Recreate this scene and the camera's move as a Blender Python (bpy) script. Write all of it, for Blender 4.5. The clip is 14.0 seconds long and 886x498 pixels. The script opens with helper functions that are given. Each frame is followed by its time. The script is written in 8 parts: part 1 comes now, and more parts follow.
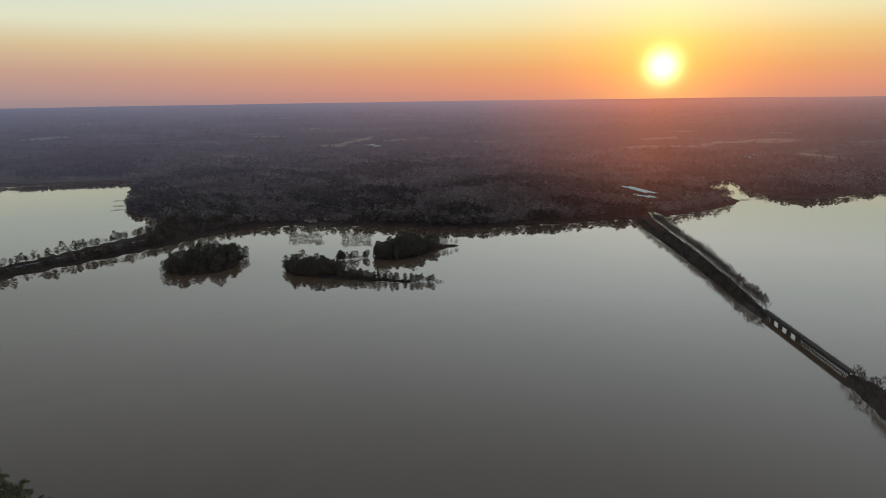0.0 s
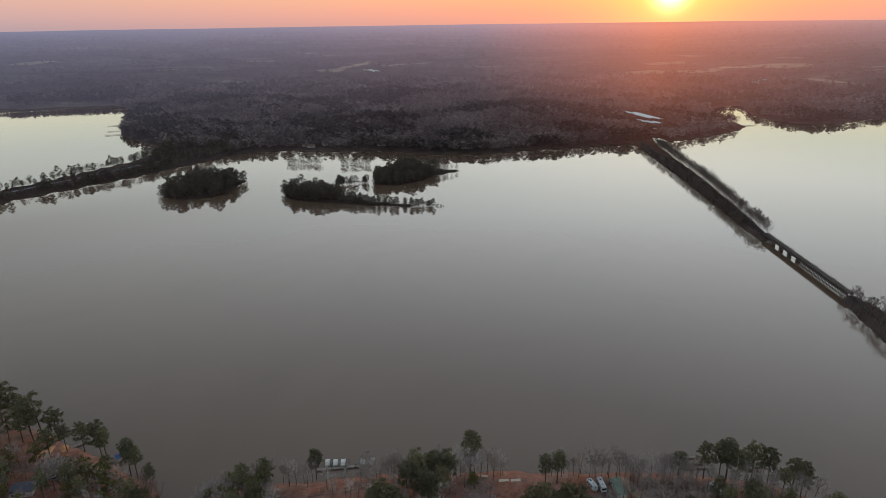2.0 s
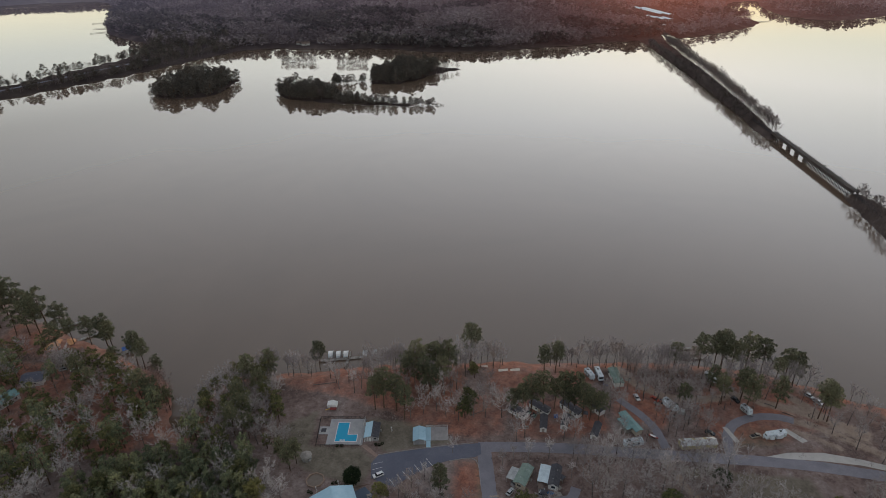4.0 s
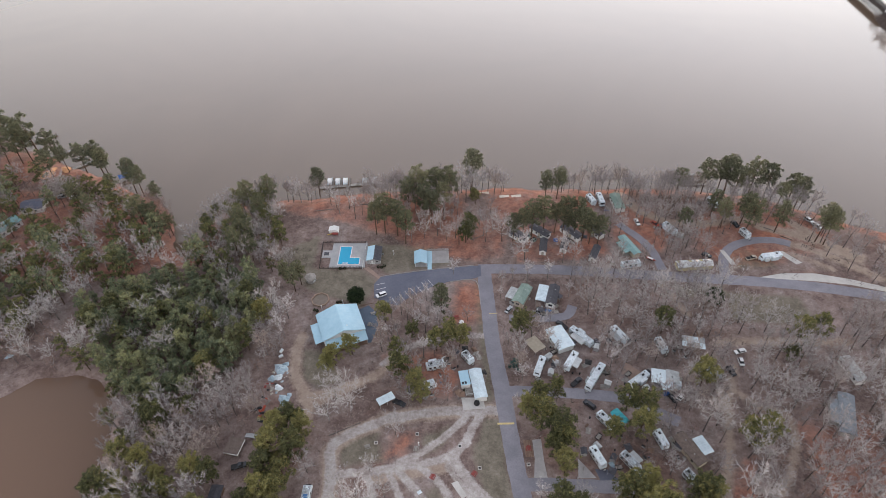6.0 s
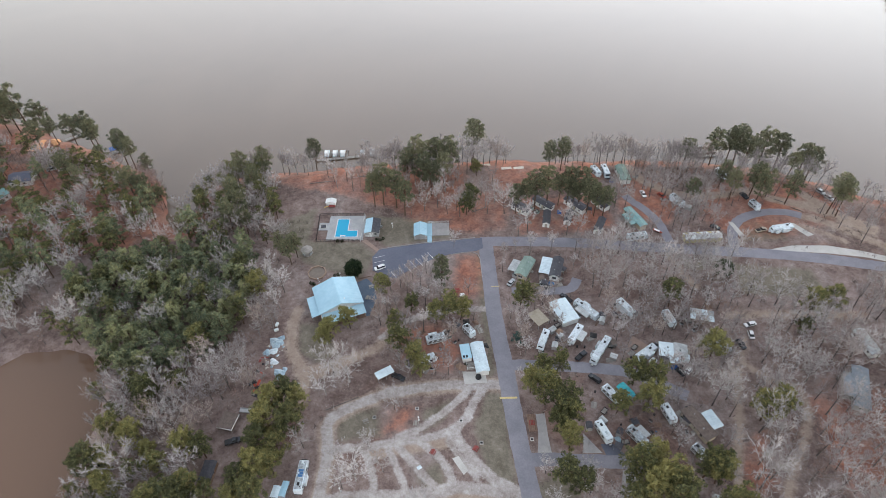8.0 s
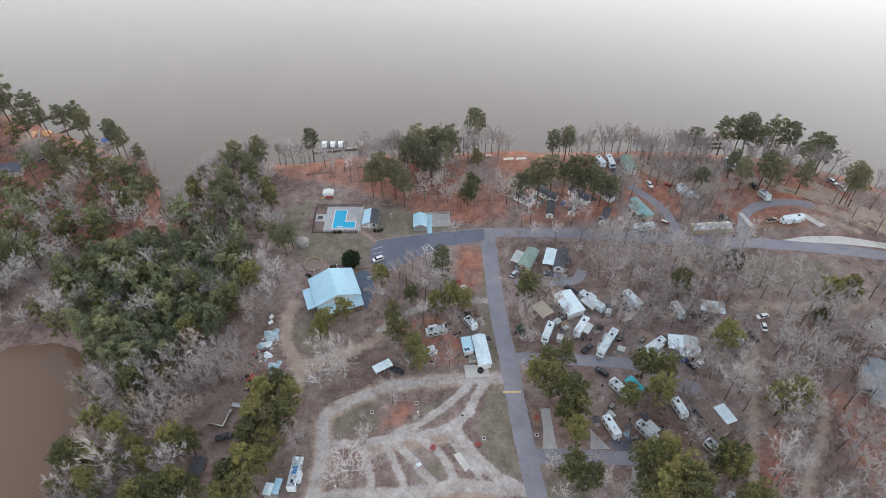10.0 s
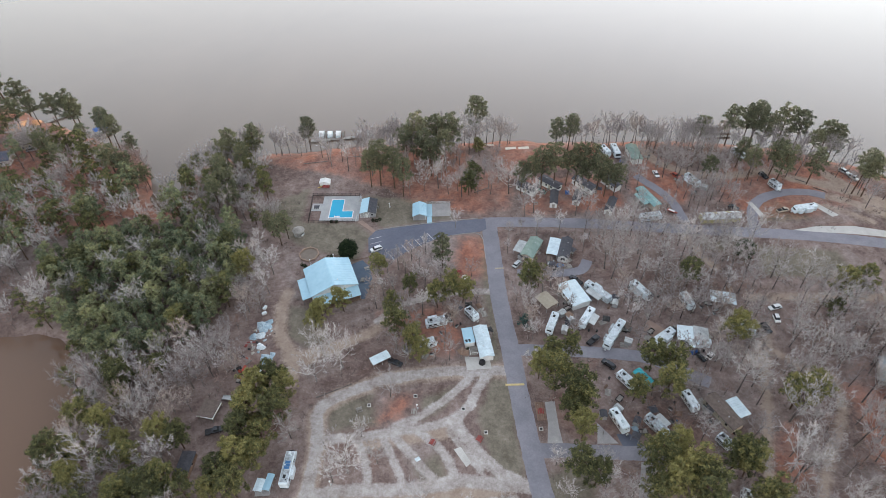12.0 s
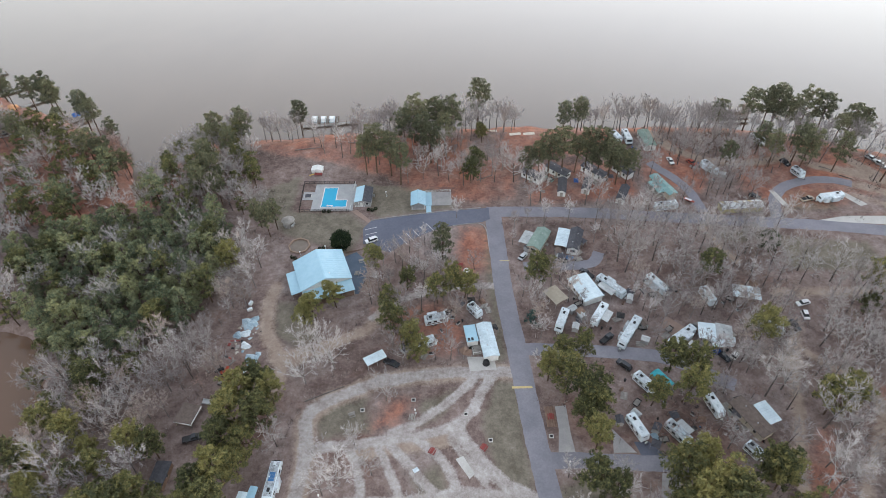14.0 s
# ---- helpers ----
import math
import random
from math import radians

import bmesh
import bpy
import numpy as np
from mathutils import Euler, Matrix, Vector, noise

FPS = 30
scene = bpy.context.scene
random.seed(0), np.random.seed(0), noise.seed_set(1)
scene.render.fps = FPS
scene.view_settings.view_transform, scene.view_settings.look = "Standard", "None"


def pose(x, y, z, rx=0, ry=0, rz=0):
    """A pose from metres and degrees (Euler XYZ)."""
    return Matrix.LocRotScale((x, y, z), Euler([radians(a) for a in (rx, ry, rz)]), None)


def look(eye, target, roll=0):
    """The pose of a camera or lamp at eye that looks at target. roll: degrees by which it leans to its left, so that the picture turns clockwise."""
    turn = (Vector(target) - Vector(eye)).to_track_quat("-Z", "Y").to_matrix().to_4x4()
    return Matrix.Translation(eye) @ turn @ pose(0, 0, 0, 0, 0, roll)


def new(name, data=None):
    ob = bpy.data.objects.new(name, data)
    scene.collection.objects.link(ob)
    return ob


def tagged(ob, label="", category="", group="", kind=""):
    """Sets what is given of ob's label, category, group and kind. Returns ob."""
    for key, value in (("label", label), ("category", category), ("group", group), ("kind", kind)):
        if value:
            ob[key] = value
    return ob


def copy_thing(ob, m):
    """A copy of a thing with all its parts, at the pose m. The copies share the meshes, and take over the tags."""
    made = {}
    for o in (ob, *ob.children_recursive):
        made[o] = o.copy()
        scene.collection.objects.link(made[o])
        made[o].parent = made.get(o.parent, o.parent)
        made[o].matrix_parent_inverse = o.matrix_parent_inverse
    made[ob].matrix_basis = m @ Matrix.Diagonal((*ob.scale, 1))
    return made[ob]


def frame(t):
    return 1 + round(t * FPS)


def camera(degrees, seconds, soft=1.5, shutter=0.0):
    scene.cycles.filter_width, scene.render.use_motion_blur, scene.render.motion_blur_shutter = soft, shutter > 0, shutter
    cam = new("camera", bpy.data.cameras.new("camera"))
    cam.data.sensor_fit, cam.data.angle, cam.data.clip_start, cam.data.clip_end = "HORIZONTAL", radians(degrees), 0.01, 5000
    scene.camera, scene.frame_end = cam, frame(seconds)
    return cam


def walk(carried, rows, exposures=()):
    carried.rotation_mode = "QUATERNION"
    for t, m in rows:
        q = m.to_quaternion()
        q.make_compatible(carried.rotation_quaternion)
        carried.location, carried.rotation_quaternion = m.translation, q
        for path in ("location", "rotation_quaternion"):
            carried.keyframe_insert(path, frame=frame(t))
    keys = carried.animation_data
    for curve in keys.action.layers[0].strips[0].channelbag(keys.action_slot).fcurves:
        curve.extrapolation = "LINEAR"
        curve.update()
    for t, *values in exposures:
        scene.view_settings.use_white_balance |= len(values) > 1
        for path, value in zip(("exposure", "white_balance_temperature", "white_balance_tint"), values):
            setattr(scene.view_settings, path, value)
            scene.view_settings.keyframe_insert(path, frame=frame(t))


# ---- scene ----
# The place: a lakeside campground seen from a drone that sinks from 229 m to 160 m and tilts down. Water level is z = 0, the camp lies at z = 4.
G = 4.0


def eye(x, y, z, pitch, yaw, roll):
    """A camera pose: pitch below the horizon is negative, roll turns about the line of sight."""
    return pose(x, y, z, 90 + pitch, 0, yaw) @ pose(0, 0, 0, 0, 0, roll)


cam = camera(70.4, 14.0, soft=0.6)
PATH = [
    (0, eye(1.45, -8.27, 229.27, -13.66, -0.59, -0.82)), (0.5, eye(1.34, -7.79, 226.90, -14.33, -0.57, -0.84)),
    (1, eye(1.21, -7.20, 224.54, -15.96, -0.54, -0.84)), (1.5, eye(1.12, -6.57, 222.17, -17.57, -0.51, -0.82)),
    (2, eye(1.12, -5.95, 219.89, -19.95, -0.49, -0.80)), (4.3, eye(0.64, -3.06, 209.73, -30.30, -0.32, -0.96)),
    (4.5, eye(0.64, -2.85, 208.89, -31.80, -0.27, -0.97)), (5, eye(0.64, -2.32, 206.78, -35.58, -0.17, -1.09)),
    (5.5, eye(0.50, -1.83, 204.76, -39.37, -0.08, -1.19)), (6, eye(0.34, -1.51, 202.73, -43.11, 0.01, -1.30)),
    (6.5, eye(0.18, -1.16, 200.45, -44.67, 0.04, -1.30)), (7, eye(0.08, -0.63, 197.96, -44.61, 0.01, -1.33)),
    (7.5, eye(0.00, 0.00, 195.48, -44.52, 0.00, -1.33)), (8, eye(0.13, 0.71, 192.98, -44.49, 0.08, -1.41)),
    (10.5, eye(0.01, 3.58, 180.73, -44.02, 0.15, -1.50)), (11, eye(-0.02, 4.15, 178.30, -43.95, 0.17, -1.49)),
    (11.5, eye(-0.12, 4.71, 175.82, -43.87, 0.14, -1.44)), (12, eye(-0.16, 5.23, 173.39, -43.78, 0.14, -1.43)),
    (12.5, eye(-0.09, 5.82, 170.95, -43.71, 0.21, -1.41)), (13, eye(-0.19, 6.48, 168.47, -43.64, 0.15, -1.38)),
    (13.5, eye(-0.20, 7.13, 166.02, -43.58, 0.15, -1.34)), (13.7, eye(-0.18, 8.30, 164.70, -43.64, 0.14, -1.35)),
    (13.8, eye(-0.15, 10.10, 163.20, -43.74, 0.13, -1.35)), (13.9, eye(-0.20, 13.10, 161.75, -43.93, 0.10, -1.36)), (14, eye(-0.60, 16.40, 160.35, -44.15, 0.07, -1.37)),
]
walk(cam, PATH, exposures=[(0, 0.06, 6460, 7), (1.0, 0.17, 6420, 6), (1.5, 0.34, 6430, 7), (2.0, 0.58, 6500, 10), (3.2, 0.80, 6570, 14), (4.4, 1.0, 6580, 14), (5.0, 1.35, 6730, 20), (5.5, 1.71, 6760, 20), (6.5, 2.24, 6580, 15), (8.0, 2.27, 6460, 13), (14, 2.27, 6400, 12)])

# ---------------------------------------------------------------- sky and sun
SUN_AZ, SUN_EL = radians(19.4), radians(2.2)  # to the right of +y, above the horizon
SUN_DIR = Vector((math.sin(SUN_AZ) * math.cos(SUN_EL), math.cos(SUN_AZ) * math.cos(SUN_EL), math.sin(SUN_EL)))


def lin(r, g, b):
    """Linear colour from 0..255 display values."""
    f = lambda c: c / 12.92 if c <= 0.04045 else ((c + 0.055) / 1.055) ** 2.4
    return (f(r / 255), f(g / 255), f(b / 255), 1)


class Nodes:
    """Short hand for building node trees."""

    def __init__(self, tree):
        self.t = tree
        tree.nodes.clear()

    def add(self, kind, **values):
        n = self.t.nodes.new(kind)
        for k, v in values.items():
            if k.startswith("i_"):
                key = k[2:]
                n.inputs[int(key) if key.isdigit() else key.replace("_", " ")].default_value = v
            else:
                setattr(n, k, v)
        return n

    def link(self, a, b):
        self.t.links.new(a, b)

    def math(self, op, a, b=None, c=None, clamp=False):
        n = self.t.nodes.new("ShaderNodeMath")
        n.operation, n.use_clamp = op, clamp
        for i, v in enumerate((a, b, c)):
            if v is None:
                continue
            if isinstance(v, (int, float)):
                n.inputs[i].default_value = v
            else:
                self.t.links.new(v, n.inputs[i])
        return n.outputs[0]

    def ramp(self, fac, stops, mode="LINEAR"):
        n = self.t.nodes.new("ShaderNodeValToRGB")
        n.color_ramp.interpolation = mode
        el = n.color_ramp.elements
        while len(el) < len(stops):
            el.new(0.5)
        for e, (p, c) in zip(el, stops):
            e.position, e.color = p, c if len(c) == 4 else (*c, 1)
        self.t.links.new(fac, n.inputs[0])
        return n.outputs[0]

    def mix(self, fac, a, b, blend="MIX"):
        n = self.t.nodes.new("ShaderNodeMix")
        n.data_type, n.blend_type = "RGBA", blend
        for v, s in ((fac, n.inputs[0]), (a, n.inputs[6]), (b, n.inputs[7])):
            if isinstance(v, (int, float)):
                s.default_value = v
            elif isinstance(v, (tuple, list)):
                s.default_value = v if len(v) == 4 else (*v, 1)
            else:
                self.t.links.new(v, s)
        return n.outputs[2]

    def noise(self, scale, detail=3.0, rough=0.55, coord=None, out=0, distortion=0.0):
        n = self.add("ShaderNodeTexNoise", i_Scale=scale, i_Detail=detail, i_Roughness=rough, i_Distortion=distortion)
        if coord is not None:
            self.link(coord, n.inputs["Vector"])
        return n.outputs[out]


world = bpy.data.worlds.new("evening_sky")
scene.world = world
world.use_nodes = True
W = Nodes(world.node_tree)
_gen = W.add("ShaderNodeTexCoord").outputs["Generated"]
_norm = W.add("ShaderNodeVectorMath", operation="NORMALIZE")
W.link(_gen, _norm.inputs[0])
_sep = W.add("ShaderNodeSeparateXYZ")
W.link(_norm.outputs[0], _sep.inputs[0])
_el = W.math("MULTIPLY", W.math("ARCSINE", _sep.outputs[2]), 180 / math.pi)  # elevation in degrees
_e = W.math("DIVIDE", W.math("ADD", _el, 5.0), 95.0, clamp=True)


def _at(deg):
    return (deg + 5.0) / 95.0


_cool = W.ramp(_e, [(0, lin(118, 108, 118)), (_at(-0.5), lin(150, 132, 138)), (_at(0.7), lin(176, 144, 140)), (_at(2.2), lin(194, 154, 138)), (_at(4.2), lin(212, 187, 150)),
                    (_at(6.0), lin(222, 220, 193)), (_at(9.0), lin(227, 235, 226)), (_at(12.0), (0.98, 1.04, 0.99)), (_at(17.0), (0.98, 1.05, 1.06)), (_at(24.0), (0.80, 0.86, 0.90)), (_at(33.0), (0.52, 0.57, 0.62)), (_at(48.0), (0.36, 0.40, 0.44)), (1, (0.26, 0.30, 0.35))])
_warm = W.ramp(_e, [(0, lin(150, 112, 108)), (_at(-0.5), lin(216, 140, 112)), (_at(0.7), lin(238, 148, 106)), (_at(2.2), lin(242, 166, 100)), (_at(4.2), lin(246, 197, 118)),
                    (_at(6.0), lin(244, 222, 164)), (_at(9.0), lin(236, 236, 210)), (_at(12.0), (1.04, 1.05, 0.95)), (_at(17.0), (1.0, 1.06, 1.05)), (_at(24.0), (0.80, 0.86, 0.90)), (_at(33.0), (0.52, 0.57, 0.62)), (_at(48.0), (0.36, 0.40, 0.44)), (1, (0.26, 0.30, 0.35))])
# warmth towards the sun's side, and the glow round the sun itself
_dot = W.add("ShaderNodeVectorMath", operation="DOT_PRODUCT")
W.link(_norm.outputs[0], _dot.inputs[0])
_dot.inputs[1].default_value = SUN_DIR
_ang = W.math("MULTIPLY", W.math("ARCCOSINE", W.math("MINIMUM", _dot.outputs["Value"], 0.9999999)), 180 / math.pi)
_side = W.math("POWER", W.math("SUBTRACT", 1.0, W.math("DIVIDE", _ang, 54.0), clamp=True), 1.2)
_sky = W.mix(_side, _cool, _warm)
# the upper sky is brightest over the sun and dims towards the east
_dim = W.math("MAXIMUM", W.math("MULTIPLY_ADD", _ang, -0.0135, 1.27), 0.48)
_high = W.math("DIVIDE", W.math("SUBTRACT", _el, 6.0), 8.0, clamp=True)
_scale = W.math("ADD", W.math("MULTIPLY", _high, W.math("SUBTRACT", _dim, 1.0)), 1.0)
_grey = W.add("ShaderNodeCombineColor")
for _i in range(3):
    W.link(_scale, _grey.inputs[_i])
_sky = W.mix(1.0, _sky, _grey.outputs[0], "MULTIPLY")
_g1 = W.math("EXPONENT", W.math("MULTIPLY", W.math("POWER", W.math("DIVIDE", _ang, 1.12), 2.0), -1.0))
_g2 = W.math("EXPONENT", W.math("MULTIPLY", W.math("DIVIDE", _ang, 3.4), -1.0))
_sky = W.mix(1.0, _sky, W.mix(_g2, (0, 0, 0, 1), (1.0, 0.42, 0.0, 1)), "ADD")
_sky = W.mix(1.0, _sky, W.mix(_g1, (0, 0, 0, 1), (2.6, 2.3, 1.1, 1)), "ADD")
_bg = W.add("ShaderNodeBackground", i_Strength=1.0)
W.link(_sky, _bg.inputs[0])
W.link(_bg.outputs[0], W.add("ShaderNodeOutputWorld").inputs[0])

sun = new("sun", bpy.data.lights.new("sun", "SUN"))
sun.data.energy, sun.data.angle, sun.data.color = 0.3, radians(2.0), (1.0, 0.62, 0.33)
sun.matrix_world = look(SUN_DIR * 100, (0, 0, 0))

# ---------------------------------------------------------------- materials
def surface(name, stops, scale=1.0, rough=0.8, metal=0.0, fine=8.0, bump=0.0, bump_scale=20.0, vary=0.0, island=0.0, spec=0.3, leaf=0.0):
    """A worn, uneven surface: a large noise runs through the colour stops, a fine one grains it; vary shifts it from thing to thing."""
    m = bpy.data.materials.new(name)
    m.use_nodes = True
    N = Nodes(m.node_tree)
    co = N.add("ShaderNodeTexCoord").outputs["Object"]
    big = N.noise(scale, 3, 0.6, co)
    small = N.noise(scale * fine, 4, 0.65, co)
    fac = N.math("ADD", N.math("MULTIPLY", big, 0.62), N.math("MULTIPLY", small, 0.38))
    fac = N.math("MULTIPLY_ADD", fac, 2.2, -0.6, clamp=True)
    if vary:
        fac = N.math("ADD", fac, N.math("MULTIPLY", N.math("SUBTRACT", N.add("ShaderNodeObjectInfo").outputs["Random"], 0.5), vary), clamp=True)
    if island:
        fac = N.math("ADD", fac, N.math("MULTIPLY", N.math("SUBTRACT", N.add("ShaderNodeNewGeometry").outputs["Random Per Island"], 0.5), island), clamp=True)
    n = len(stops) - 1
    col = N.ramp(fac, [(i / n, (*c, 1)) for i, c in enumerate(stops)])
    p = N.add("ShaderNodeBsdfPrincipled", i_Roughness=rough, i_Metallic=metal)
    p.inputs["Specular IOR Level"].default_value = spec
    N.link(col, p.inputs["Base Color"])
    if bump:
        b = N.add("ShaderNodeBump", i_Strength=min(1.0, bump), i_Distance=0.05)
        N.link(N.noise(bump_scale, 3, 0.6, co), b.inputs["Height"])
        N.link(b.outputs[0], p.inputs["Normal"])
    out = N.add("ShaderNodeOutputMaterial").inputs[0]
    if leaf:  # thin needles let part of the light through
        tr, mx = N.add("ShaderNodeBsdfTranslucent"), N.add("ShaderNodeMixShader", i_0=leaf)
        N.link(col, tr.inputs[0])
        N.link(p.outputs[0], mx.inputs[1])
        N.link(tr.outputs[0], mx.inputs[2])
        N.link(mx.outputs[0], out)
    else:
        N.link(p.outputs[0], out)
    return m


def tone(r, g, b, lo=0.75, hi=1.2):
    return [(r * lo, g * lo, b * lo), (r, g, b), (min(1, r * hi), min(1, g * hi), min(1, b * hi))]


BARK_PINE = surface("pine_bark", tone(0.10, 0.065, 0.045, 0.6, 1.5), 1.2, 0.95, vary=0.5)
BARK_GREY = surface("grey_bark", [(0.07, 0.058, 0.053), (0.13, 0.112, 0.105), (0.26, 0.235, 0.225)], 0.6, 0.95, vary=0.9)
LIMB_GREY = surface("grey_limbs", [(0.19, 0.168, 0.160), (0.33, 0.30, 0.292), (0.50, 0.472, 0.465)], 0.4, 0.95, vary=0.8)
LIMB_PALE = surface("whitish_limbs", [(0.27, 0.250, 0.242), (0.41, 0.388, 0.38), (0.56, 0.54, 0.535)], 0.4, 0.95, vary=0.6)
TWIGS = surface("bare_twigs", [(0.22, 0.188, 0.184), (0.37, 0.33, 0.325), (0.55, 0.51, 0.505)], 0.25, 0.95, vary=1.0)
TWIGS_PALE = surface("pale_bare_twigs", [(0.30, 0.270, 0.266), (0.44, 0.408, 0.402), (0.58, 0.55, 0.545)], 0.25, 0.95, vary=0.9)
TWIGS_TAN = surface("tan_bare_twigs", [(0.25, 0.195, 0.168), (0.38, 0.305, 0.27), (0.52, 0.44, 0.40)], 0.25, 0.95, vary=0.7)
# darker brown twigs for the island and causeway trees
TWIGS_DARK = surface("dark_far_twigs", [(0.085, 0.068, 0.066), (0.145, 0.118, 0.114), (0.23, 0.19, 0.182)], 0.1, 0.95)
TWIGS_RED = surface("reddish_twigs", [(0.20, 0.12, 0.10), (0.30, 0.19, 0.16), (0.40, 0.28, 0.24)], 0.3, 0.95, vary=0.8)
NEEDLES = surface("pine_needles", [(0.080, 0.090, 0.062), (0.160, 0.166, 0.106), (0.27, 0.264, 0.162)], 0.35, 0.9, vary=0.55, island=0.7, spec=0.15, leaf=0.4)
NEEDLES_OLIVE = surface("olive_pine_needles", [(0.070, 0.080, 0.045), (0.155, 0.158, 0.076), (0.30, 0.275, 0.112)], 0.35, 0.9, vary=0.8, island=0.8, spec=0.15, leaf=0.4)
NEEDLES_BLUE = surface("young_pine_needles", [(0.095, 0.116, 0.080), (0.205, 0.232, 0.145), (0.37, 0.36, 0.19)], 0.35, 0.9, vary=0.6, island=0.7, spec=0.15, leaf=0.4)
NEEDLES_SPRUCE = surface("blue_green_needles", [(0.030, 0.060, 0.056), (0.065, 0.115, 0.105), (0.12, 0.18, 0.165)], 0.5, 0.9, island=0.7, spec=0.15, leaf=0.3)
ASPHALT = surface("worn_asphalt", [(0.150, 0.150, 0.176), (0.215, 0.208, 0.238), (0.285, 0.272, 0.302)], 0.12, 0.9, fine=14, bump=0.3, bump_scale=8)
ASPHALT_DARK = surface("newer_asphalt", [(0.088, 0.096, 0.130), (0.125, 0.132, 0.172), (0.175, 0.178, 0.218)], 0.08, 0.9, fine=16, bump=0.3, bump_scale=8)
CONCRETE = surface("concrete", [(0.36, 0.34, 0.32), (0.47, 0.45, 0.43), (0.58, 0.56, 0.54)], 0.25, 0.9, fine=10, bump=0.2)
CONCRETE_OLD = surface("old_concrete", [(0.22, 0.21, 0.215), (0.31, 0.295, 0.295), (0.40, 0.38, 0.37)], 0.3, 0.9, fine=10, bump=0.2)
PATIO_BLUE = surface("blue_sealed_paving", [(0.055, 0.078, 0.115), (0.082, 0.112, 0.158), (0.12, 0.15, 0.20)], 0.2, 0.7, fine=9)
PAINT_WHITE = surface("white_road_paint", tone(0.72, 0.72, 0.72, 0.7, 1.1), 1.5, 0.7)
PAINT_YELLOW = surface("yellow_road_paint", tone(0.56, 0.44, 0.22, 0.7, 1.15), 1.5, 0.7)
METAL_ROOF = surface("pale_blue_metal_roof", [(0.28, 0.46, 0.57), (0.34, 0.53, 0.64), (0.42, 0.60, 0.69)], 0.12, 0.5, fine=6, spec=0.4)
METAL_WHITE = surface("white_metal_roof", [(0.40, 0.48, 0.53), (0.58, 0.68, 0.735), (0.72, 0.81, 0.85)], 0.5, 0.5, fine=7, vary=0.5)
METAL_GREY = surface("weathered_grey_roof", [(0.24, 0.25, 0.26), (0.42, 0.44, 0.45), (0.60, 0.62, 0.62)], 0.6, 0.6, fine=6, vary=0.5)
METAL_TEAL = surface("teal_metal_roof", [(0.13, 0.24, 0.25), (0.19, 0.33, 0.33), (0.28, 0.42, 0.41)], 0.5, 0.5, fine=6)
METAL_GREEN = surface("green_metal_roof", [(0.12, 0.18, 0.16), (0.19, 0.26, 0.23), (0.30, 0.37, 0.33)], 0.5, 0.6, fine=6)
SHINGLE_DARK = surface("charcoal_shingles", [(0.045, 0.045, 0.055), (0.075, 0.075, 0.088), (0.12, 0.12, 0.13)], 1.0, 0.95, fine=9, bump=0.4)
SHINGLE_BROWN = surface("brown_shingles", [(0.10, 0.075, 0.065), (0.155, 0.12, 0.105), (0.22, 0.18, 0.16)], 1.0, 0.95, fine=9, bump=0.4)
FRP = surface("rv_gelcoat", [(0.38, 0.44, 0.48), (0.60, 0.675, 0.725), (0.76, 0.82, 0.86)], 0.5, 0.35, fine=6, vary=0.5, spec=0.5)
RV_ROOF = surface("rv_rubber_roof", [(0.20, 0.20, 0.205), (0.48, 0.53, 0.57), (0.72, 0.78, 0.82)], 1.1, 0.7, fine=7, vary=0.9)
STRIPE_BROWN = surface("brown_graphics", tone(0.14, 0.11, 0.09), 1, 0.4)
STRIPE_BLUE = surface("blue_grey_graphics", tone(0.17, 0.20, 0.26), 1, 0.4)
SIDING_WHITE = surface("white_siding", tone(0.66, 0.67, 0.66, 0.8, 1.15), 0.8, 0.7, fine=10)
SIDING_TAN = surface("tan_siding", tone(0.42, 0.37, 0.30, 0.8, 1.2), 0.8, 0.7, fine=10)
SIDING_GREY = surface("grey_siding", tone(0.34, 0.34, 0.34, 0.8, 1.2), 0.8, 0.7, fine=10)
YELLOW_WALL = surface("faded_yellow_siding", tone(0.42, 0.38, 0.20, 0.75, 1.2), 0.8, 0.7, fine=8)
DARK = surface("black_plastic", tone(0.02, 0.02, 0.022, 0.7, 1.4), 2, 0.6)
TYRE = surface("tyre_rubber", tone(0.02, 0.02, 0.02, 0.7, 1.4), 3, 0.9)
STEEL = surface("galvanised_steel", tone(0.45, 0.46, 0.47, 0.8, 1.2), 2, 0.45, metal=0.7)
WOOD_GREY = surface("weathered_boards", [(0.16, 0.145, 0.13), (0.27, 0.25, 0.23), (0.38, 0.36, 0.34)], 0.8, 0.9, fine=10, vary=0.5)
WOOD_BROWN = surface("stained_boards", [(0.12, 0.075, 0.055), (0.19, 0.125, 0.095), (0.27, 0.19, 0.15)], 0.8, 0.9, fine=10, vary=0.4)
WOOD_RED = surface("red_painted_wood", tone(0.24, 0.055, 0.05, 0.7, 1.4), 1.2, 0.8, fine=8)
TARP_TEAL = surface("teal_tarp", tone(0.04, 0.36, 0.42, 0.7, 1.3), 0.8, 0.6, fine=5)
TARP_BLUE = surface("blue_tarp", tone(0.03, 0.09, 0.28, 0.7, 1.4), 0.8, 0.6, fine=5)
PLASTIC_WHITE = surface("milky_plastic_sheet", [(0.34, 0.42, 0.47), (0.56, 0.63, 0.67), (0.78, 0.82, 0.84)], 0.6, 0.4, fine=6, vary=0.6)
DECK_GREY = surface("cool_grey_deck", [(0.27, 0.275, 0.285), (0.345, 0.35, 0.36), (0.43, 0.43, 0.435)], 0.3, 0.9, fine=9, bump=0.2)
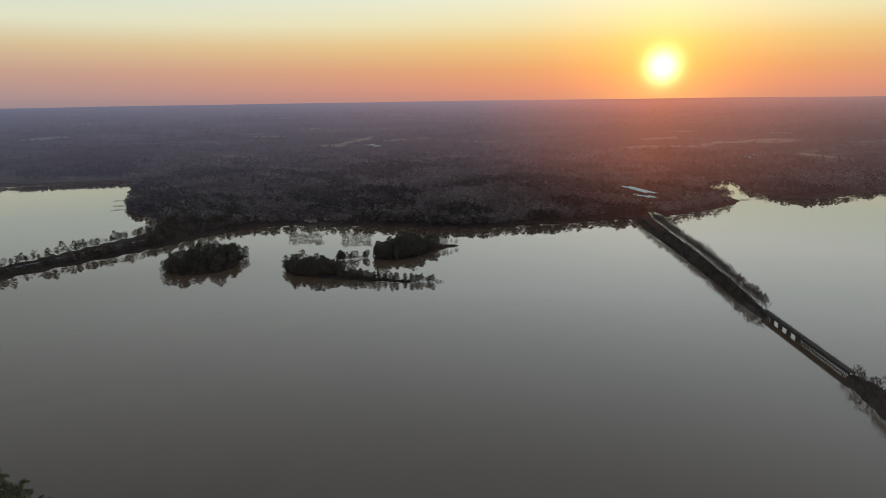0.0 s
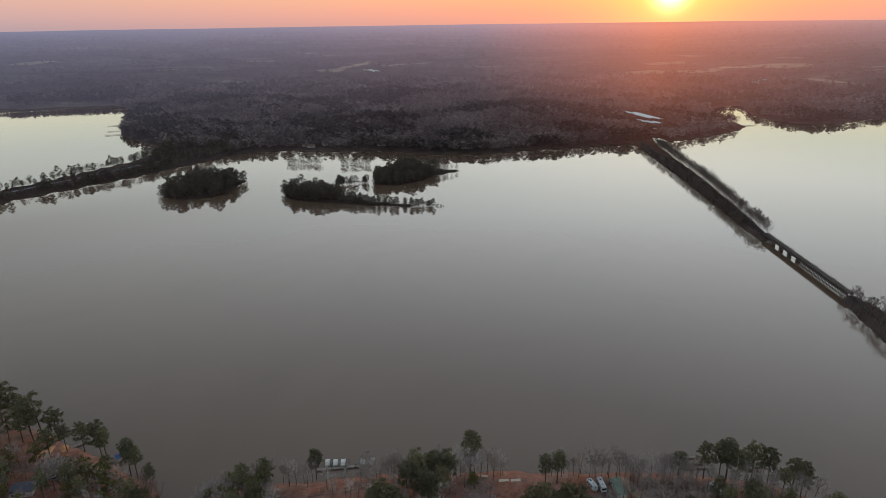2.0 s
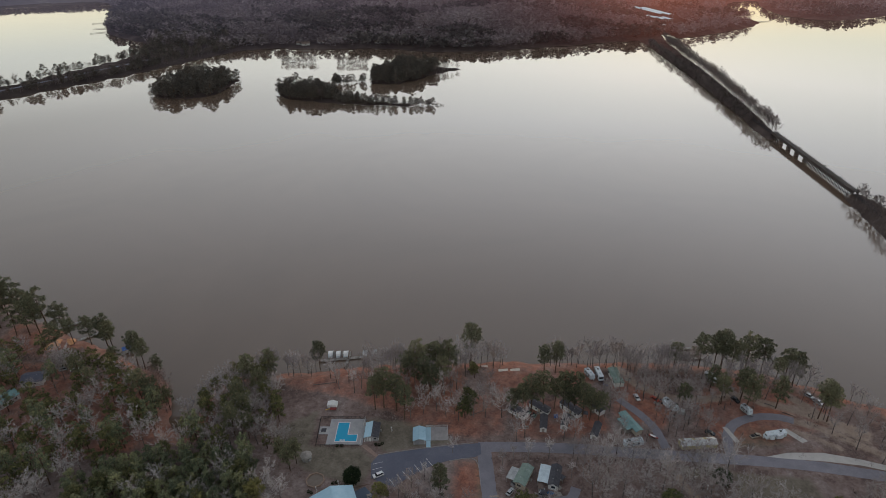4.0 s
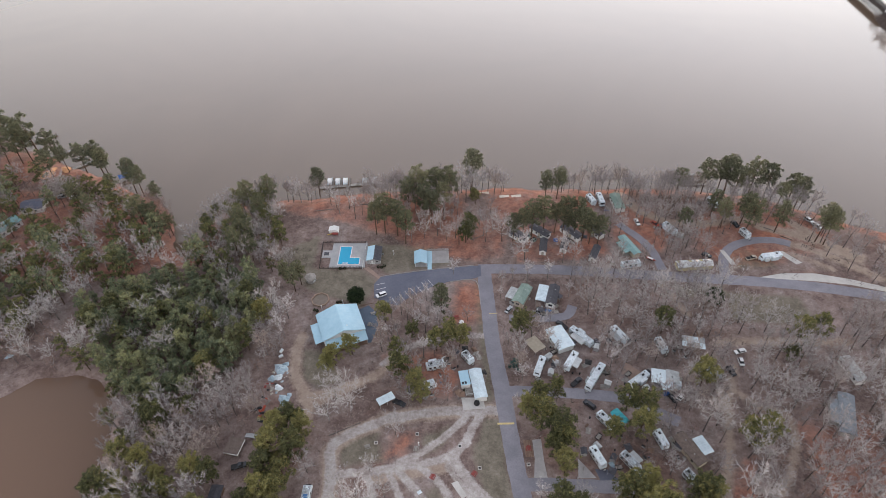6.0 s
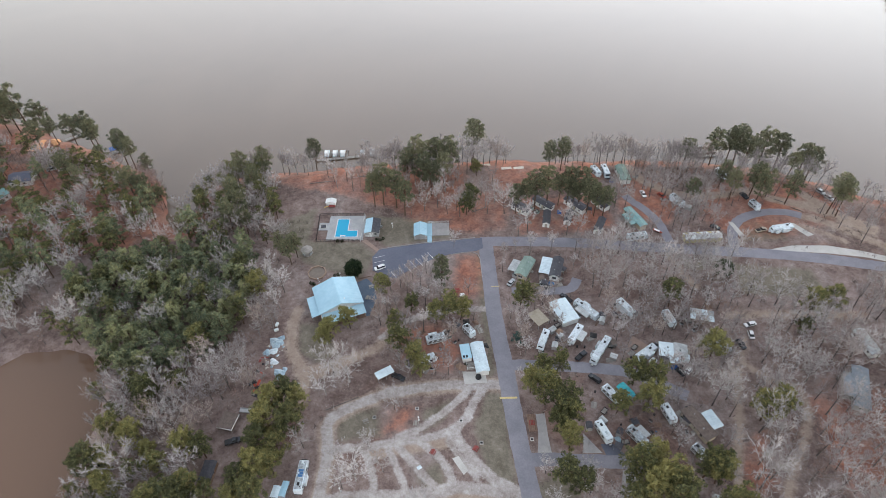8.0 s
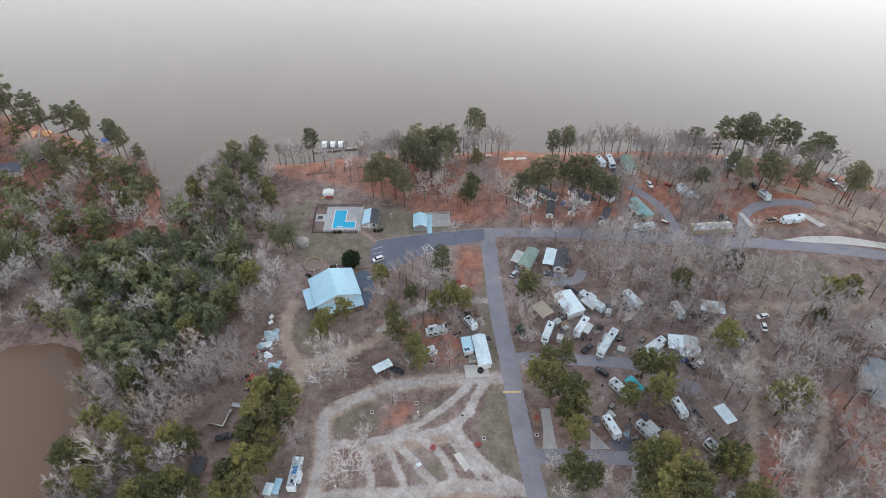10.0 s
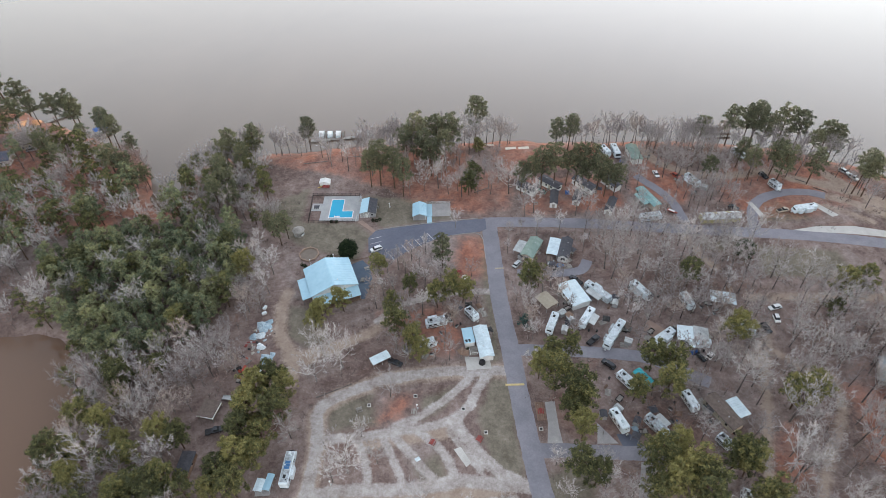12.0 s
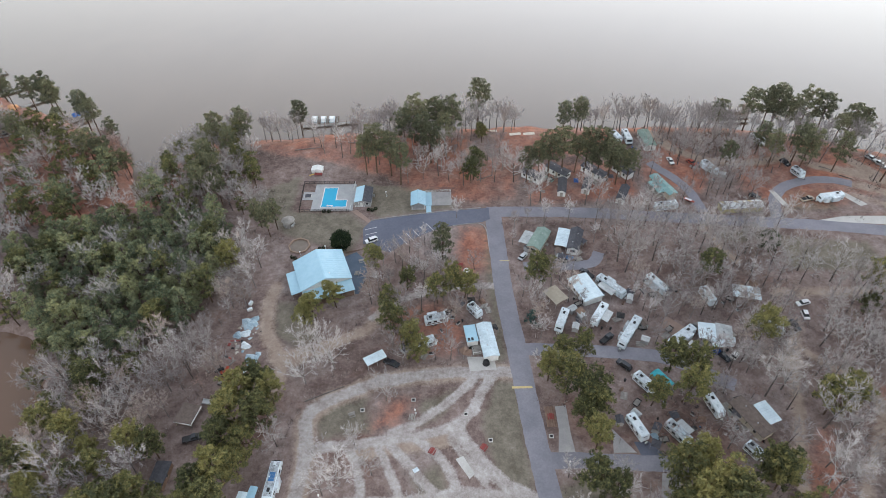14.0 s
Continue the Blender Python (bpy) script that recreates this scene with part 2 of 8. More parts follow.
DULL_BLUE = surface("dull_blue_grey_roof", [(0.17, 0.19, 0.22), (0.25, 0.28, 0.315), (0.36, 0.39, 0.42)], 0.5, 0.6, fine=6)
WOOD_TAN = surface("tan_timber", tone(0.30, 0.215, 0.165, 0.75, 1.25), 0.8, 0.9, fine=9)
PLASTIC_BLUE = surface("blue_grey_plastic_sheet", [(0.20, 0.28, 0.34), (0.30, 0.40, 0.47), (0.50, 0.59, 0.64)], 0.7, 0.4, fine=6, vary=0.4)
ORANGE_CLAY = surface("fresh_orange_clay", tone(0.60, 0.32, 0.17, 0.7, 1.2), 0.4, 0.95)
CAR_WHITE = surface("white_car_paint", tone(0.74, 0.75, 0.76, 0.95, 1.05), 1, 0.25, spec=0.5)
CAR_BLACK = surface("black_car_paint", tone(0.02, 0.022, 0.03, 0.9, 1.2), 1, 0.2, spec=0.6)
CAR_SILVER = surface("silver_car_paint", tone(0.42, 0.44, 0.46, 0.95, 1.05), 1, 0.3, metal=0.5)
CAR_TAN = surface("tan_car_paint", tone(0.40, 0.34, 0.27, 0.95, 1.05), 1, 0.3)
CAR_BLUE = surface("blue_car_paint", tone(0.05, 0.15, 0.32, 0.9, 1.1), 1, 0.3)
CAR_RED = surface("red_car_paint", tone(0.36, 0.06, 0.035, 0.9, 1.1), 1, 0.3)
GLASS_DARK = surface("dark_window_glass", tone(0.025, 0.03, 0.035, 0.8, 1.2), 1, 0.08, spec=0.7)
LEAF_DARK = surface("evergreen_leaves", [(0.014, 0.024, 0.014), (0.032, 0.048, 0.024), (0.06, 0.08, 0.036)], 0.6, 0.9, vary=0.5, island=0.8, spec=0.15, leaf=0.4)
STONE_PALE = surface("pale_rubble", [(0.40, 0.36, 0.31), (0.54, 0.50, 0.44), (0.66, 0.62, 0.56)], 1.2, 0.95, fine=6, vary=0.6)


def ground_material():
    """Leaf litter, red clay, thin winter grass and pale gravel; the cover attribute holds the distances to the edges of each."""
    m = bpy.data.materials.new("camp_ground")
    m.use_nodes = True
    N = Nodes(m.node_tree)
    co = N.add("ShaderNodeTexCoord").outputs["Object"]
    a = N.add("ShaderNodeAttribute", attribute_name="cover")
    sp = N.add("ShaderNodeSeparateColor")
    N.link(a.outputs["Color"], sp.inputs[0])
    n_big, n_mid, n_fine = N.noise(0.035, 4, 0.6, co), N.noise(0.22, 4, 0.65, co), N.noise(1.1, 6, 0.75, co)
    grain = N.math("ADD", N.math("MULTIPLY", n_mid, 0.5), N.math("MULTIPLY", n_fine, 0.5))
    litter = N.ramp(N.math("MULTIPLY_ADD", N.math("ADD", N.math("MULTIPLY", n_big, 0.35), N.math("MULTIPLY", grain, 0.65)), 2.9, -0.95, clamp=True),
                    [(0, (0.058, 0.041, 0.037)), (0.35, (0.145, 0.103, 0.092)), (0.65, (0.245, 0.187, 0.172)), (1, (0.40, 0.335, 0.318))])
    straw = N.ramp(N.math("MULTIPLY_ADD", grain, 2.4, -0.7, clamp=True), [(0, (0.062, 0.034, 0.027)), (0.4, (0.150, 0.080, 0.062)), (0.75, (0.245, 0.145, 0.115)), (1, (0.36, 0.245, 0.205))])
    pale_leaf = N.ramp(N.math("MULTIPLY_ADD", grain, 2.4, -0.7, clamp=True), [(0, (0.115, 0.092, 0.085)), (0.4, (0.225, 0.188, 0.178)), (0.75, (0.335, 0.295, 0.282)), (1, (0.47, 0.43, 0.415))])
    spread = N.noise(0.030, 5, 0.62, co, distortion=0.8)
    litter = N.mix(N.math("MULTIPLY_ADD", spread, 5.0, -2.85, clamp=True), litter, straw)
    litter = N.mix(N.math("MULTIPLY_ADD", spread, -6.0, 2.75, clamp=True), litter, pale_leaf)
    clay = N.ramp(N.math("MULTIPLY_ADD", grain, 2.2, -0.6, clamp=True), [(0, (0.13, 0.066, 0.052)), (0.35, (0.235, 0.102, 0.074)), (0.7, (0.40, 0.172, 0.116)), (1, (0.54, 0.31, 0.23))])
    grass = N.ramp(N.math("MULTIPLY_ADD", grain, 2.2, -0.6, clamp=True), [(0, (0.080, 0.071, 0.052)), (0.45, (0.158, 0.137, 0.108)), (0.8, (0.235, 0.203, 0.170)), (1, (0.32, 0.28, 0.24))])
    gravel = N.ramp(N.math("MULTIPLY_ADD", grain, 2.0, -0.5, clamp=True), [(0, (0.165, 0.122, 0.104)), (0.3, (0.26, 0.222, 0.205)), (0.6, (0.395, 0.358, 0.345)), (1, (0.58, 0.55, 0.545))])

    def mask(chan, ragged, soft):
        d = N.math("MULTIPLY_ADD", chan, 20.0, -10.0)  # metres inside the edge
        d = N.math("ADD", d, N.math("MULTIPLY", N.math("SUBTRACT", grain, 0.5), ragged))
        return N.math("MULTIPLY_ADD", d, 1.0 / soft, 0.5, clamp=True)

    c = N.mix(mask(sp.outputs[2], 9.0, 2.5), litter, grass)
    patch = N.math("MULTIPLY_ADD", N.noise(0.075, 4, 0.65, co), 3.2, -1.1, clamp=True)
    c = N.mix(N.math("MULTIPLY", mask(sp.outputs[0], 14.0, 4.0), N.math("MULTIPLY_ADD", patch, 0.72, 0.26)), c, clay)
    tan = N.ramp(N.math("MULTIPLY_ADD", grain, 2.0, -0.5, clamp=True), [(0, (0.19, 0.135, 0.108)), (0.4, (0.29, 0.222, 0.182)), (0.75, (0.37, 0.298, 0.252)), (1, (0.46, 0.39, 0.34))])
    c = N.mix(mask(a.outputs["Alpha"], 5.0, 1.6), c, tan)
    c = N.mix(mask(sp.outputs[1], 2.6, 0.8), c, gravel)
    p = N.add("ShaderNodeBsdfPrincipled", i_Roughness=0.95)
    p.inputs["Specular IOR Level"].default_value = 0.1
    N.link(c, p.inputs["Base Color"])
    b = N.add("ShaderNodeBump", i_Strength=0.7, i_Distance=0.15)
    N.link(n_fine, b.inputs["Height"])
    N.link(b.outputs[0], p.inputs["Normal"])
    N.link(p.outputs[0], N.add("ShaderNodeOutputMaterial").inputs[0])
    return m


def water_material(name, mud, ior, ripple):
    m = bpy.data.materials.new(name)
    m.use_nodes = True
    N = Nodes(m.node_tree)
    co = N.add("ShaderNodeTexCoord").outputs["Object"]
    f = N.math("MULTIPLY_ADD", N.noise(0.006, 3, 0.6, co, distortion=0.6), 1.6, -0.3, clamp=True)
    p = N.add("ShaderNodeBsdfPrincipled", i_Roughness=0.03, i_IOR=ior)
    N.link(N.mix(f, tuple(c * 0.88 for c in mud), tuple(c * 1.12 for c in mud)), p.inputs["Base Color"])
    b = N.add("ShaderNodeBump", i_Strength=ripple, i_Distance=0.02)
    N.link(N.noise(0.9, 2, 0.5, co), b.inputs["Height"])
    N.link(b.outputs[0], p.inputs["Normal"])
    N.link(p.outputs[0], N.add("ShaderNodeOutputMaterial").inputs[0])
    return m


# backlit shade put into the needle colour, for trees out on the lake
NEEDLES_DARK = surface("backlit_dark_needles", [(0.050, 0.046, 0.042), (0.098, 0.090, 0.080), (0.17, 0.156, 0.135)], 0.1, 0.95, island=0.8, spec=0.1)
GROUND = ground_material()
LAKE = water_material("muddy_lake_water", (0.126, 0.088, 0.064), 1.6, 0.05)
POND = water_material("brown_pond_water", (0.138, 0.084, 0.058), 1.36, 0.05)
POOL_WATER = water_material("clear_pool_water", (0.012, 0.34, 0.56), 1.33, 0.1)


def haze_glow_material(name, stops, start, reach, most, glow_colour, size, island=0.0, fields=False):
    """The far country, with evening haze mixed in as emission that grows with distance."""
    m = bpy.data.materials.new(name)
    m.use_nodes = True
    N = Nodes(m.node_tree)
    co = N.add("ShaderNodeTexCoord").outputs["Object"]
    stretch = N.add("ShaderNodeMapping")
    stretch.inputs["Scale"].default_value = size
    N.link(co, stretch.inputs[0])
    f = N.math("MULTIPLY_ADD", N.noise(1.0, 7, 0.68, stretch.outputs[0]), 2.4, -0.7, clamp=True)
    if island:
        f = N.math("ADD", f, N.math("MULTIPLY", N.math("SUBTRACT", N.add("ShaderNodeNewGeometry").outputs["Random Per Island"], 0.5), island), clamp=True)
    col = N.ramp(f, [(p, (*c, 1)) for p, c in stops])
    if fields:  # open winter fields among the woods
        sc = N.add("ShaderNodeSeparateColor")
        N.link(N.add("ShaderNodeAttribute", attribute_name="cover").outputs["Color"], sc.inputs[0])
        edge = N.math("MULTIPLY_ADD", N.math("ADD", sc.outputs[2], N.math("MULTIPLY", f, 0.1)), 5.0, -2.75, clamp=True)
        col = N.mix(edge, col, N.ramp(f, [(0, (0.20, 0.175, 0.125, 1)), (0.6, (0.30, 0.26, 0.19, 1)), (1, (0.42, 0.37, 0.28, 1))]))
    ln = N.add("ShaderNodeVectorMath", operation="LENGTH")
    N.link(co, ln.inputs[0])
    haze_mix = N.math("POWER", N.math("DIVIDE", N.math("SUBTRACT", ln.outputs["Value"], start), reach, clamp=True), 1.4)
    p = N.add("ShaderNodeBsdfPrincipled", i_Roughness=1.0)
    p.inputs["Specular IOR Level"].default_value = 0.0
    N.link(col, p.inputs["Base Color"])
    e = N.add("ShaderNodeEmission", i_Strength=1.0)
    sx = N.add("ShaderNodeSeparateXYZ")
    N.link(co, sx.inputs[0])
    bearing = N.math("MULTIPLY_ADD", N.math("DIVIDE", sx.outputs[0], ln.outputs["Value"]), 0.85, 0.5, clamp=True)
    N.link(N.ramp(bearing, glow_colour), e.inputs[0])
    # extra painted haze glow, strongest under the low sun
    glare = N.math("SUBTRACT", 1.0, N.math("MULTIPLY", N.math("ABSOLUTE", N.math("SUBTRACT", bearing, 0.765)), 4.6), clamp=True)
    haze_mix = N.math("ADD", haze_mix, N.math("MULTIPLY", N.math("MULTIPLY_ADD", glare, 0.17, 0.015), N.math("DIVIDE", N.math("SUBTRACT", ln.outputs["Value"], 1050.0), 1200.0, clamp=True)), clamp=True)
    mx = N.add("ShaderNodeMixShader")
    N.link(N.math("MULTIPLY", haze_mix, most), mx.inputs[0])
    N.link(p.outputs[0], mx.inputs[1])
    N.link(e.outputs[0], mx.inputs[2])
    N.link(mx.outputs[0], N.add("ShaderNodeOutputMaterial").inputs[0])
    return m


HAZE_GLOW = [(0.0, lin(110, 111, 131)), (0.3, lin(125, 118, 135)), (0.55, lin(148, 127, 138)), (0.78, lin(204, 126, 104)), (1.0, lin(158, 124, 124))]  # glow colours of the painted evening haze, cool to warm towards the sun
FAR_SOIL = haze_glow_material("dark_shore_soil", [(0, (0.036, 0.029, 0.028)), (0.5, (0.066, 0.053, 0.050)), (1, (0.115, 0.092, 0.085))], 1000.0, 4000.0, 0.97, HAZE_GLOW, (0.02, 0.02, 0.02))
FAR_COUNTRY = haze_glow_material("far_country", [(0, (0.03, 0.027, 0.027)), (0.5, (0.085, 0.072, 0.070)), (0.78, (0.12, 0.105, 0.10)), (0.86, (0.20, 0.18, 0.15)), (1, (0.27, 0.24, 0.20))], 1000.0, 4000.0, 0.97, HAZE_GLOW, (0.0022, 0.006, 0.001), fields=True)
FAR_RIDGES = haze_glow_material("far_ridge_woods", [(0, (0.04, 0.033, 0.033)), (0.5, (0.085, 0.07, 0.068)), (1, (0.14, 0.115, 0.11))], 1000.0, 4000.0, 0.97, HAZE_GLOW, (0.004, 0.004, 0.004), 0.5)
FAR_BARE = haze_glow_material("far_bare_woods", [(0, (0.085, 0.073, 0.079)), (0.5, (0.165, 0.143, 0.150)), (1, (0.29, 0.258, 0.262))], 1000.0, 4000.0, 0.97, HAZE_GLOW, (0.006, 0.006, 0.006), 0.4)
FAR_PINE = haze_glow_material("far_pine_woods", [(0, (0.036, 0.036, 0.038)), (0.5, (0.070, 0.067, 0.066)), (1, (0.12, 0.112, 0.104))], 1000.0, 4000.0, 0.97, HAZE_GLOW, (0.006, 0.006, 0.006), 0.8)

# ---------------------------------------------------------------- mesh helpers
def obj(name, verts, faces, material, parent=None, label="", smooth=False):
    me = bpy.data.meshes.new(name)
    me.from_pydata(verts, [], faces)
    me.materials.append(material)
    if smooth:
        me.polygons.foreach_set("use_smooth", [True] * len(me.polygons))
    ob = new(name, me)
    ob.parent = parent
    if label:
        ob["label"] = label
    return ob


def part(name, bm, material, parent=None, label=""):
    me = bpy.data.meshes.new(name)
    bm.to_mesh(me)
    bm.free()
    me.materials.append(material)
    ob = new(name, me)
    ob.parent = parent
    if label:
        ob["label"] = label
    return ob


def thing(name, x, y, deg, label, category, group="", z=G):
    ob = new(name)
    ob.matrix_world = pose(x, y, z, 0, 0, deg)
    return tagged(ob, label, category, group)


def box(bm, cx, cy, cz, sx, sy, sz, rz=0.0, rx=0.0, ry=0.0, bevel=0.0):
    """A box centred at cx, cy with its underside at cz."""
    m = pose(cx, cy, cz + sz / 2, rx, ry, rz) @ Matrix.Diagonal((sx, sy, sz, 1))
    r = bmesh.ops.create_cube(bm, size=1.0, matrix=m)
    if bevel:
        edges = list({e for v in r["verts"] for e in v.link_edges})
        bmesh.ops.bevel(bm, geom=edges, offset=bevel, segments=1, affect="EDGES")
    return bm


def boxes(*rows, bevel=0.0):
    bm = bmesh.new()
    for r in rows:
        box(bm, *r, bevel=bevel)
    return bm


def cyl(bm, cx, cy, cz, r, h, n=10, r2=None, m=None):
    mat = pose(cx, cy, cz + h / 2) if m is None else m
    bmesh.ops.create_cone(bm, cap_ends=True, segments=n, radius1=r, radius2=r if r2 is None else r2, depth=h, matrix=mat)
    return bm


# ---------------------------------------------------------------- the plan of land and water
HOME = [(-700, 520), (-420, 420), (-303, 366), (-250, 316), (-223, 301), (-204, 290), (-181, 279), (-163, 268), (-147, 258), (-136, 246), (-130, 233), (-126, 222), (-121, 215), (-118, 221),
        (-117, 236), (-113, 246), (-105, 253), (-80, 256), (-49, 259), (-33, 261), (0, 261), (26, 262), (58, 261), (95, 259), (122, 258), (144, 254), (165, 248), (181, 239), (195, 229),
        (225, 212), (300, 170), (700, 100), (700, -400), (-700, -400)]
FAR_A = [(-4000, 2300), (-2500, 1950), (-1299, 1879), (-1184, 1828), (-1119, 1858), (-1045, 1875), (-943, 1888), (-855, 1790), (-760, 1568), (-719, 1451), (-671, 1341), (-616, 1283), (-546, 1227),
         (-500, 1180), (-519, 1060), (-574, 951), (-622, 864), (-800, 600), (-770, 575), (-582, 805), (-531, 873), (-467, 947), (-399, 1051), (-345, 1128)]
FAR_B = [(-287, 1149), (-221, 1136), (-178, 1130), (-116, 1133), (-73, 1121), (-11, 1093), (80, 1089), (121, 1095), (164, 1112), (196, 1120), (239, 1127), (309, 1154), (366, 1160),
         (369, 1130), (363, 1028), (357, 886), (350, 769), (343, 690), (337, 625), (339, 611), (350, 611), (357, 639), (370, 734), (384, 851), (394, 982), (408, 1140), (416, 1185), (424, 1226), (437, 1222), (440, 1178)]
FAR_C = [(471, 1186), (545, 1230), (630, 1290), (659, 1331), (662, 1386), (626, 1423), (656, 1511), (725, 1639), (810, 1675), (760, 1530), (751, 1410), (791, 1364), (830, 1345), (891, 1362), (1062, 1448),
         (1500, 1560), (2600, 1700), (5000, 2000), (5500, 5500), (-5500, 5500), (-5500, 2600)]
FAR = FAR_A + FAR_B + FAR_C
SPIT = [(331, 464), (325, 430), (318, 390), (300, 150), (345, 150), (350, 380), (352, 441), (348, 468)]
ISLES = [
    [(-374, 819), (-345, 812), (-307, 812), (-287, 834), (-286, 864), (-279, 914), (-324, 937), (-364, 929), (-383, 889)],
    [(-209, 823), (-190, 799), (-157, 787), (-126, 774), (-81, 764), (-37, 756), (13, 757), (-37, 770), (-90, 790), (-125, 824), (-165, 858), (-213, 853)],
    [(-142, 868), (-100, 886), (-102, 891), (-144, 878)],
    [(-93, 876), (-58, 868), (-26, 888), (-10, 915), (25, 943), (44, 956), (8, 975), (-47, 994), (-89, 939)],
    [(-156, 1008), (-106, 1000), (-106, 1008), (-156, 1018)],
    [(-246, 1022), (-186, 1017), (-186, 1025), (-246, 1032)],
]
POND_EDGE = [(-190, 122), (-165, 136), (-158, 143), (-143, 144), (-134, 142), (-127, 135), (-122, 126), (-121, 117), (-121, 109), (-118, 102), (-116, 93), (-119, 80), (-125, 60), (-190, 60)]


def inside(P, poly):
    """Distance inside the outline, in metres (negative outside), for an array of points."""
    P = np.asarray(P, float)
    q = np.array(poly, float)
    best = np.full(len(P), 1e18)
    odd = np.zeros(len(P), bool)
    for a, b in zip(q, np.roll(q, -1, 0)):
        d = b - a
        t = np.clip(((P - a) @ d) / (d @ d), 0, 1)
        best = np.minimum(best, ((P - a - t[:, None] * d) ** 2).sum(1))
        cross = (a[1] > P[:, 1]) != (b[1] > P[:, 1])
        with np.errstate(divide="ignore", invalid="ignore"):
            odd ^= cross & (P[:, 0] < (b[0] - a[0]) * (P[:, 1] - a[1]) / (b[1] - a[1] if b[1] != a[1] else 1e-9) + a[0])
    return np.where(odd, 1, -1) * np.sqrt(best)


def along(P, line):
    """Distance to an open line."""
    P, q = np.asarray(P, float), np.array(line, float)
    best = np.full(len(P), 1e18)
    for a, b in zip(q[:-1], q[1:]):
        d = b - a
        t = np.clip(((P - a) @ d) / (d @ d), 0, 1)
        best = np.minimum(best, ((P - a - t[:, None] * d) ** 2).sum(1))
    return np.sqrt(best)


def step(a, b, v):
    t = np.clip((v - a) / (b - a), 0, 1)
    return t * t * (3 - 2 * t)


def wavy(P, scale, seed=0.0):
    """Soft unevenness between about -1 and 1."""
    x, y = P[:, 0] / scale + seed, P[:, 1] / scale - seed * 1.7
    return (np.sin(x * 1.9 + 1.3 * np.sin(y * 1.1)) + np.sin(y * 2.3 + 1.7 * np.sin(x * 0.8 + 2)) + 0.6 * np.sin(x * 4.1 + y * 3.3 + 1)) / 2.6


def height(P):
    P = np.asarray(P, float)
    dist = np.hypot(P[:, 0], P[:, 1])
    w = wavy(P, 9) * 1.5 + wavy(P, 3.1, 4) * 0.6
    z = np.full(len(P), -2.5)
    near = dist < 1200
    d = inside(P, HOME) + w
    z = np.maximum(z, np.where(d > -6, -0.6 + (G + 0.6) * step(-1.5, 14, d), -2.5))
    f = inside(P, FAR) + np.where(dist > 1700, w * 3, w)
    hills = 9 + 9 * wavy(P, 260, 1) + 5 * wavy(P, 90, 5)
    s = np.clip((dist - 2100) / 2800, 0, 1)
    lift = 221 * (1 - dist * ((1 - s) / np.maximum(dist, 2100) + s / 34000)) * (dist > 2100)
    zf = -0.6 + 4.6 * step(-1, 7, f) + np.maximum(hills, 0) * step(25, 260, f) * (1 - step(3000, 4600, dist)) + np.maximum(lift, 0) + step(2300, 3000, dist) * 5 * wavy(P, 420, 3) * (1 - 0.7 * step(3800, 4900, dist))
    z = np.maximum(z, np.where(f > -6, zf, -2.5))
    d = inside(P, SPIT) + w * 0.6
    z = np.maximum(z, np.where(d > -6, -0.6 + 4.6 * step(-1, 7, d), -2.5))
    for k, isle in enumerate(ISLES):
        d = inside(P, isle) + w * 0.5
        z = np.maximum(z, np.where(d > -6, -0.6 + 2.0 * step(-1, 8, d), -2.5))
    p = inside(P, POND_EDGE) + w * 0.4
    return z - (z > 2) * 2.6 * step(-5, 2.5, p) * (dist < 400)


ROADS = {
    "road_main": (6.1, [(18.3, 199), (18.5, 186), (18.8, 174), (19.1, 159.6), (19.9, 146.5), (21, 134.4), (21.8, 123.2), (22.5, 113), (23.4, 101.6), (24.2, 94.6), (25, 86.3), (25.9, 80), (28, 60), (31, 30), (34, -60)]),
    "road_shore": (5.8, [(16, 197.2), (36.9, 196.5), (59, 194.8), (74, 193), (94.6, 190.5), (116.6, 188), (138.4, 185.4), (149.1, 183.7), (159.5, 181.7), (169.5, 179.4), (189, 174.3), (260, 154)]),
    "road_side_a": (4.6, [(20.5, 132.8), (30.8, 132.3), (47, 131), (57.6, 129.8), (66.1, 128), (74.5, 123), (83, 118)]),
    "road_side_b": (4.6, [(22.6, 96.2), (32.5, 96.1), (41.9, 95.5), (55.8, 94.6), (66, 93.5)]),
    "road_side_c": (4.0, [(27, 168), (35, 167.8), (43.5, 167.7), (50.9, 168.8), (54.2, 174)]),
    "road_loop": (4.4, [(123.6, 186.5), (124.9, 195), (128.6, 203.6), (135, 209), (144.8, 211.8), (154.3, 211.5), (160.4, 208.8)]),
    "road_diagonal": (4.0, [(85, 226), (88, 221), (92.2, 215.2), (96, 206.4), (97.5, 194)]),
}
LOT = [(-27.6, 193.4), (-20.6, 194.9), (-9.6, 196.6), (4, 198.3), (17, 199.4), (17, 193), (14, 191.4), (8.7, 190.9), (2.6, 189.8), (-3.5, 187.6), (-8.3, 185.1), (-15.4, 180.2), (-19.6, 176.5), (-24, 178), (-29.6, 181.2), (-30.2, 189.3)]
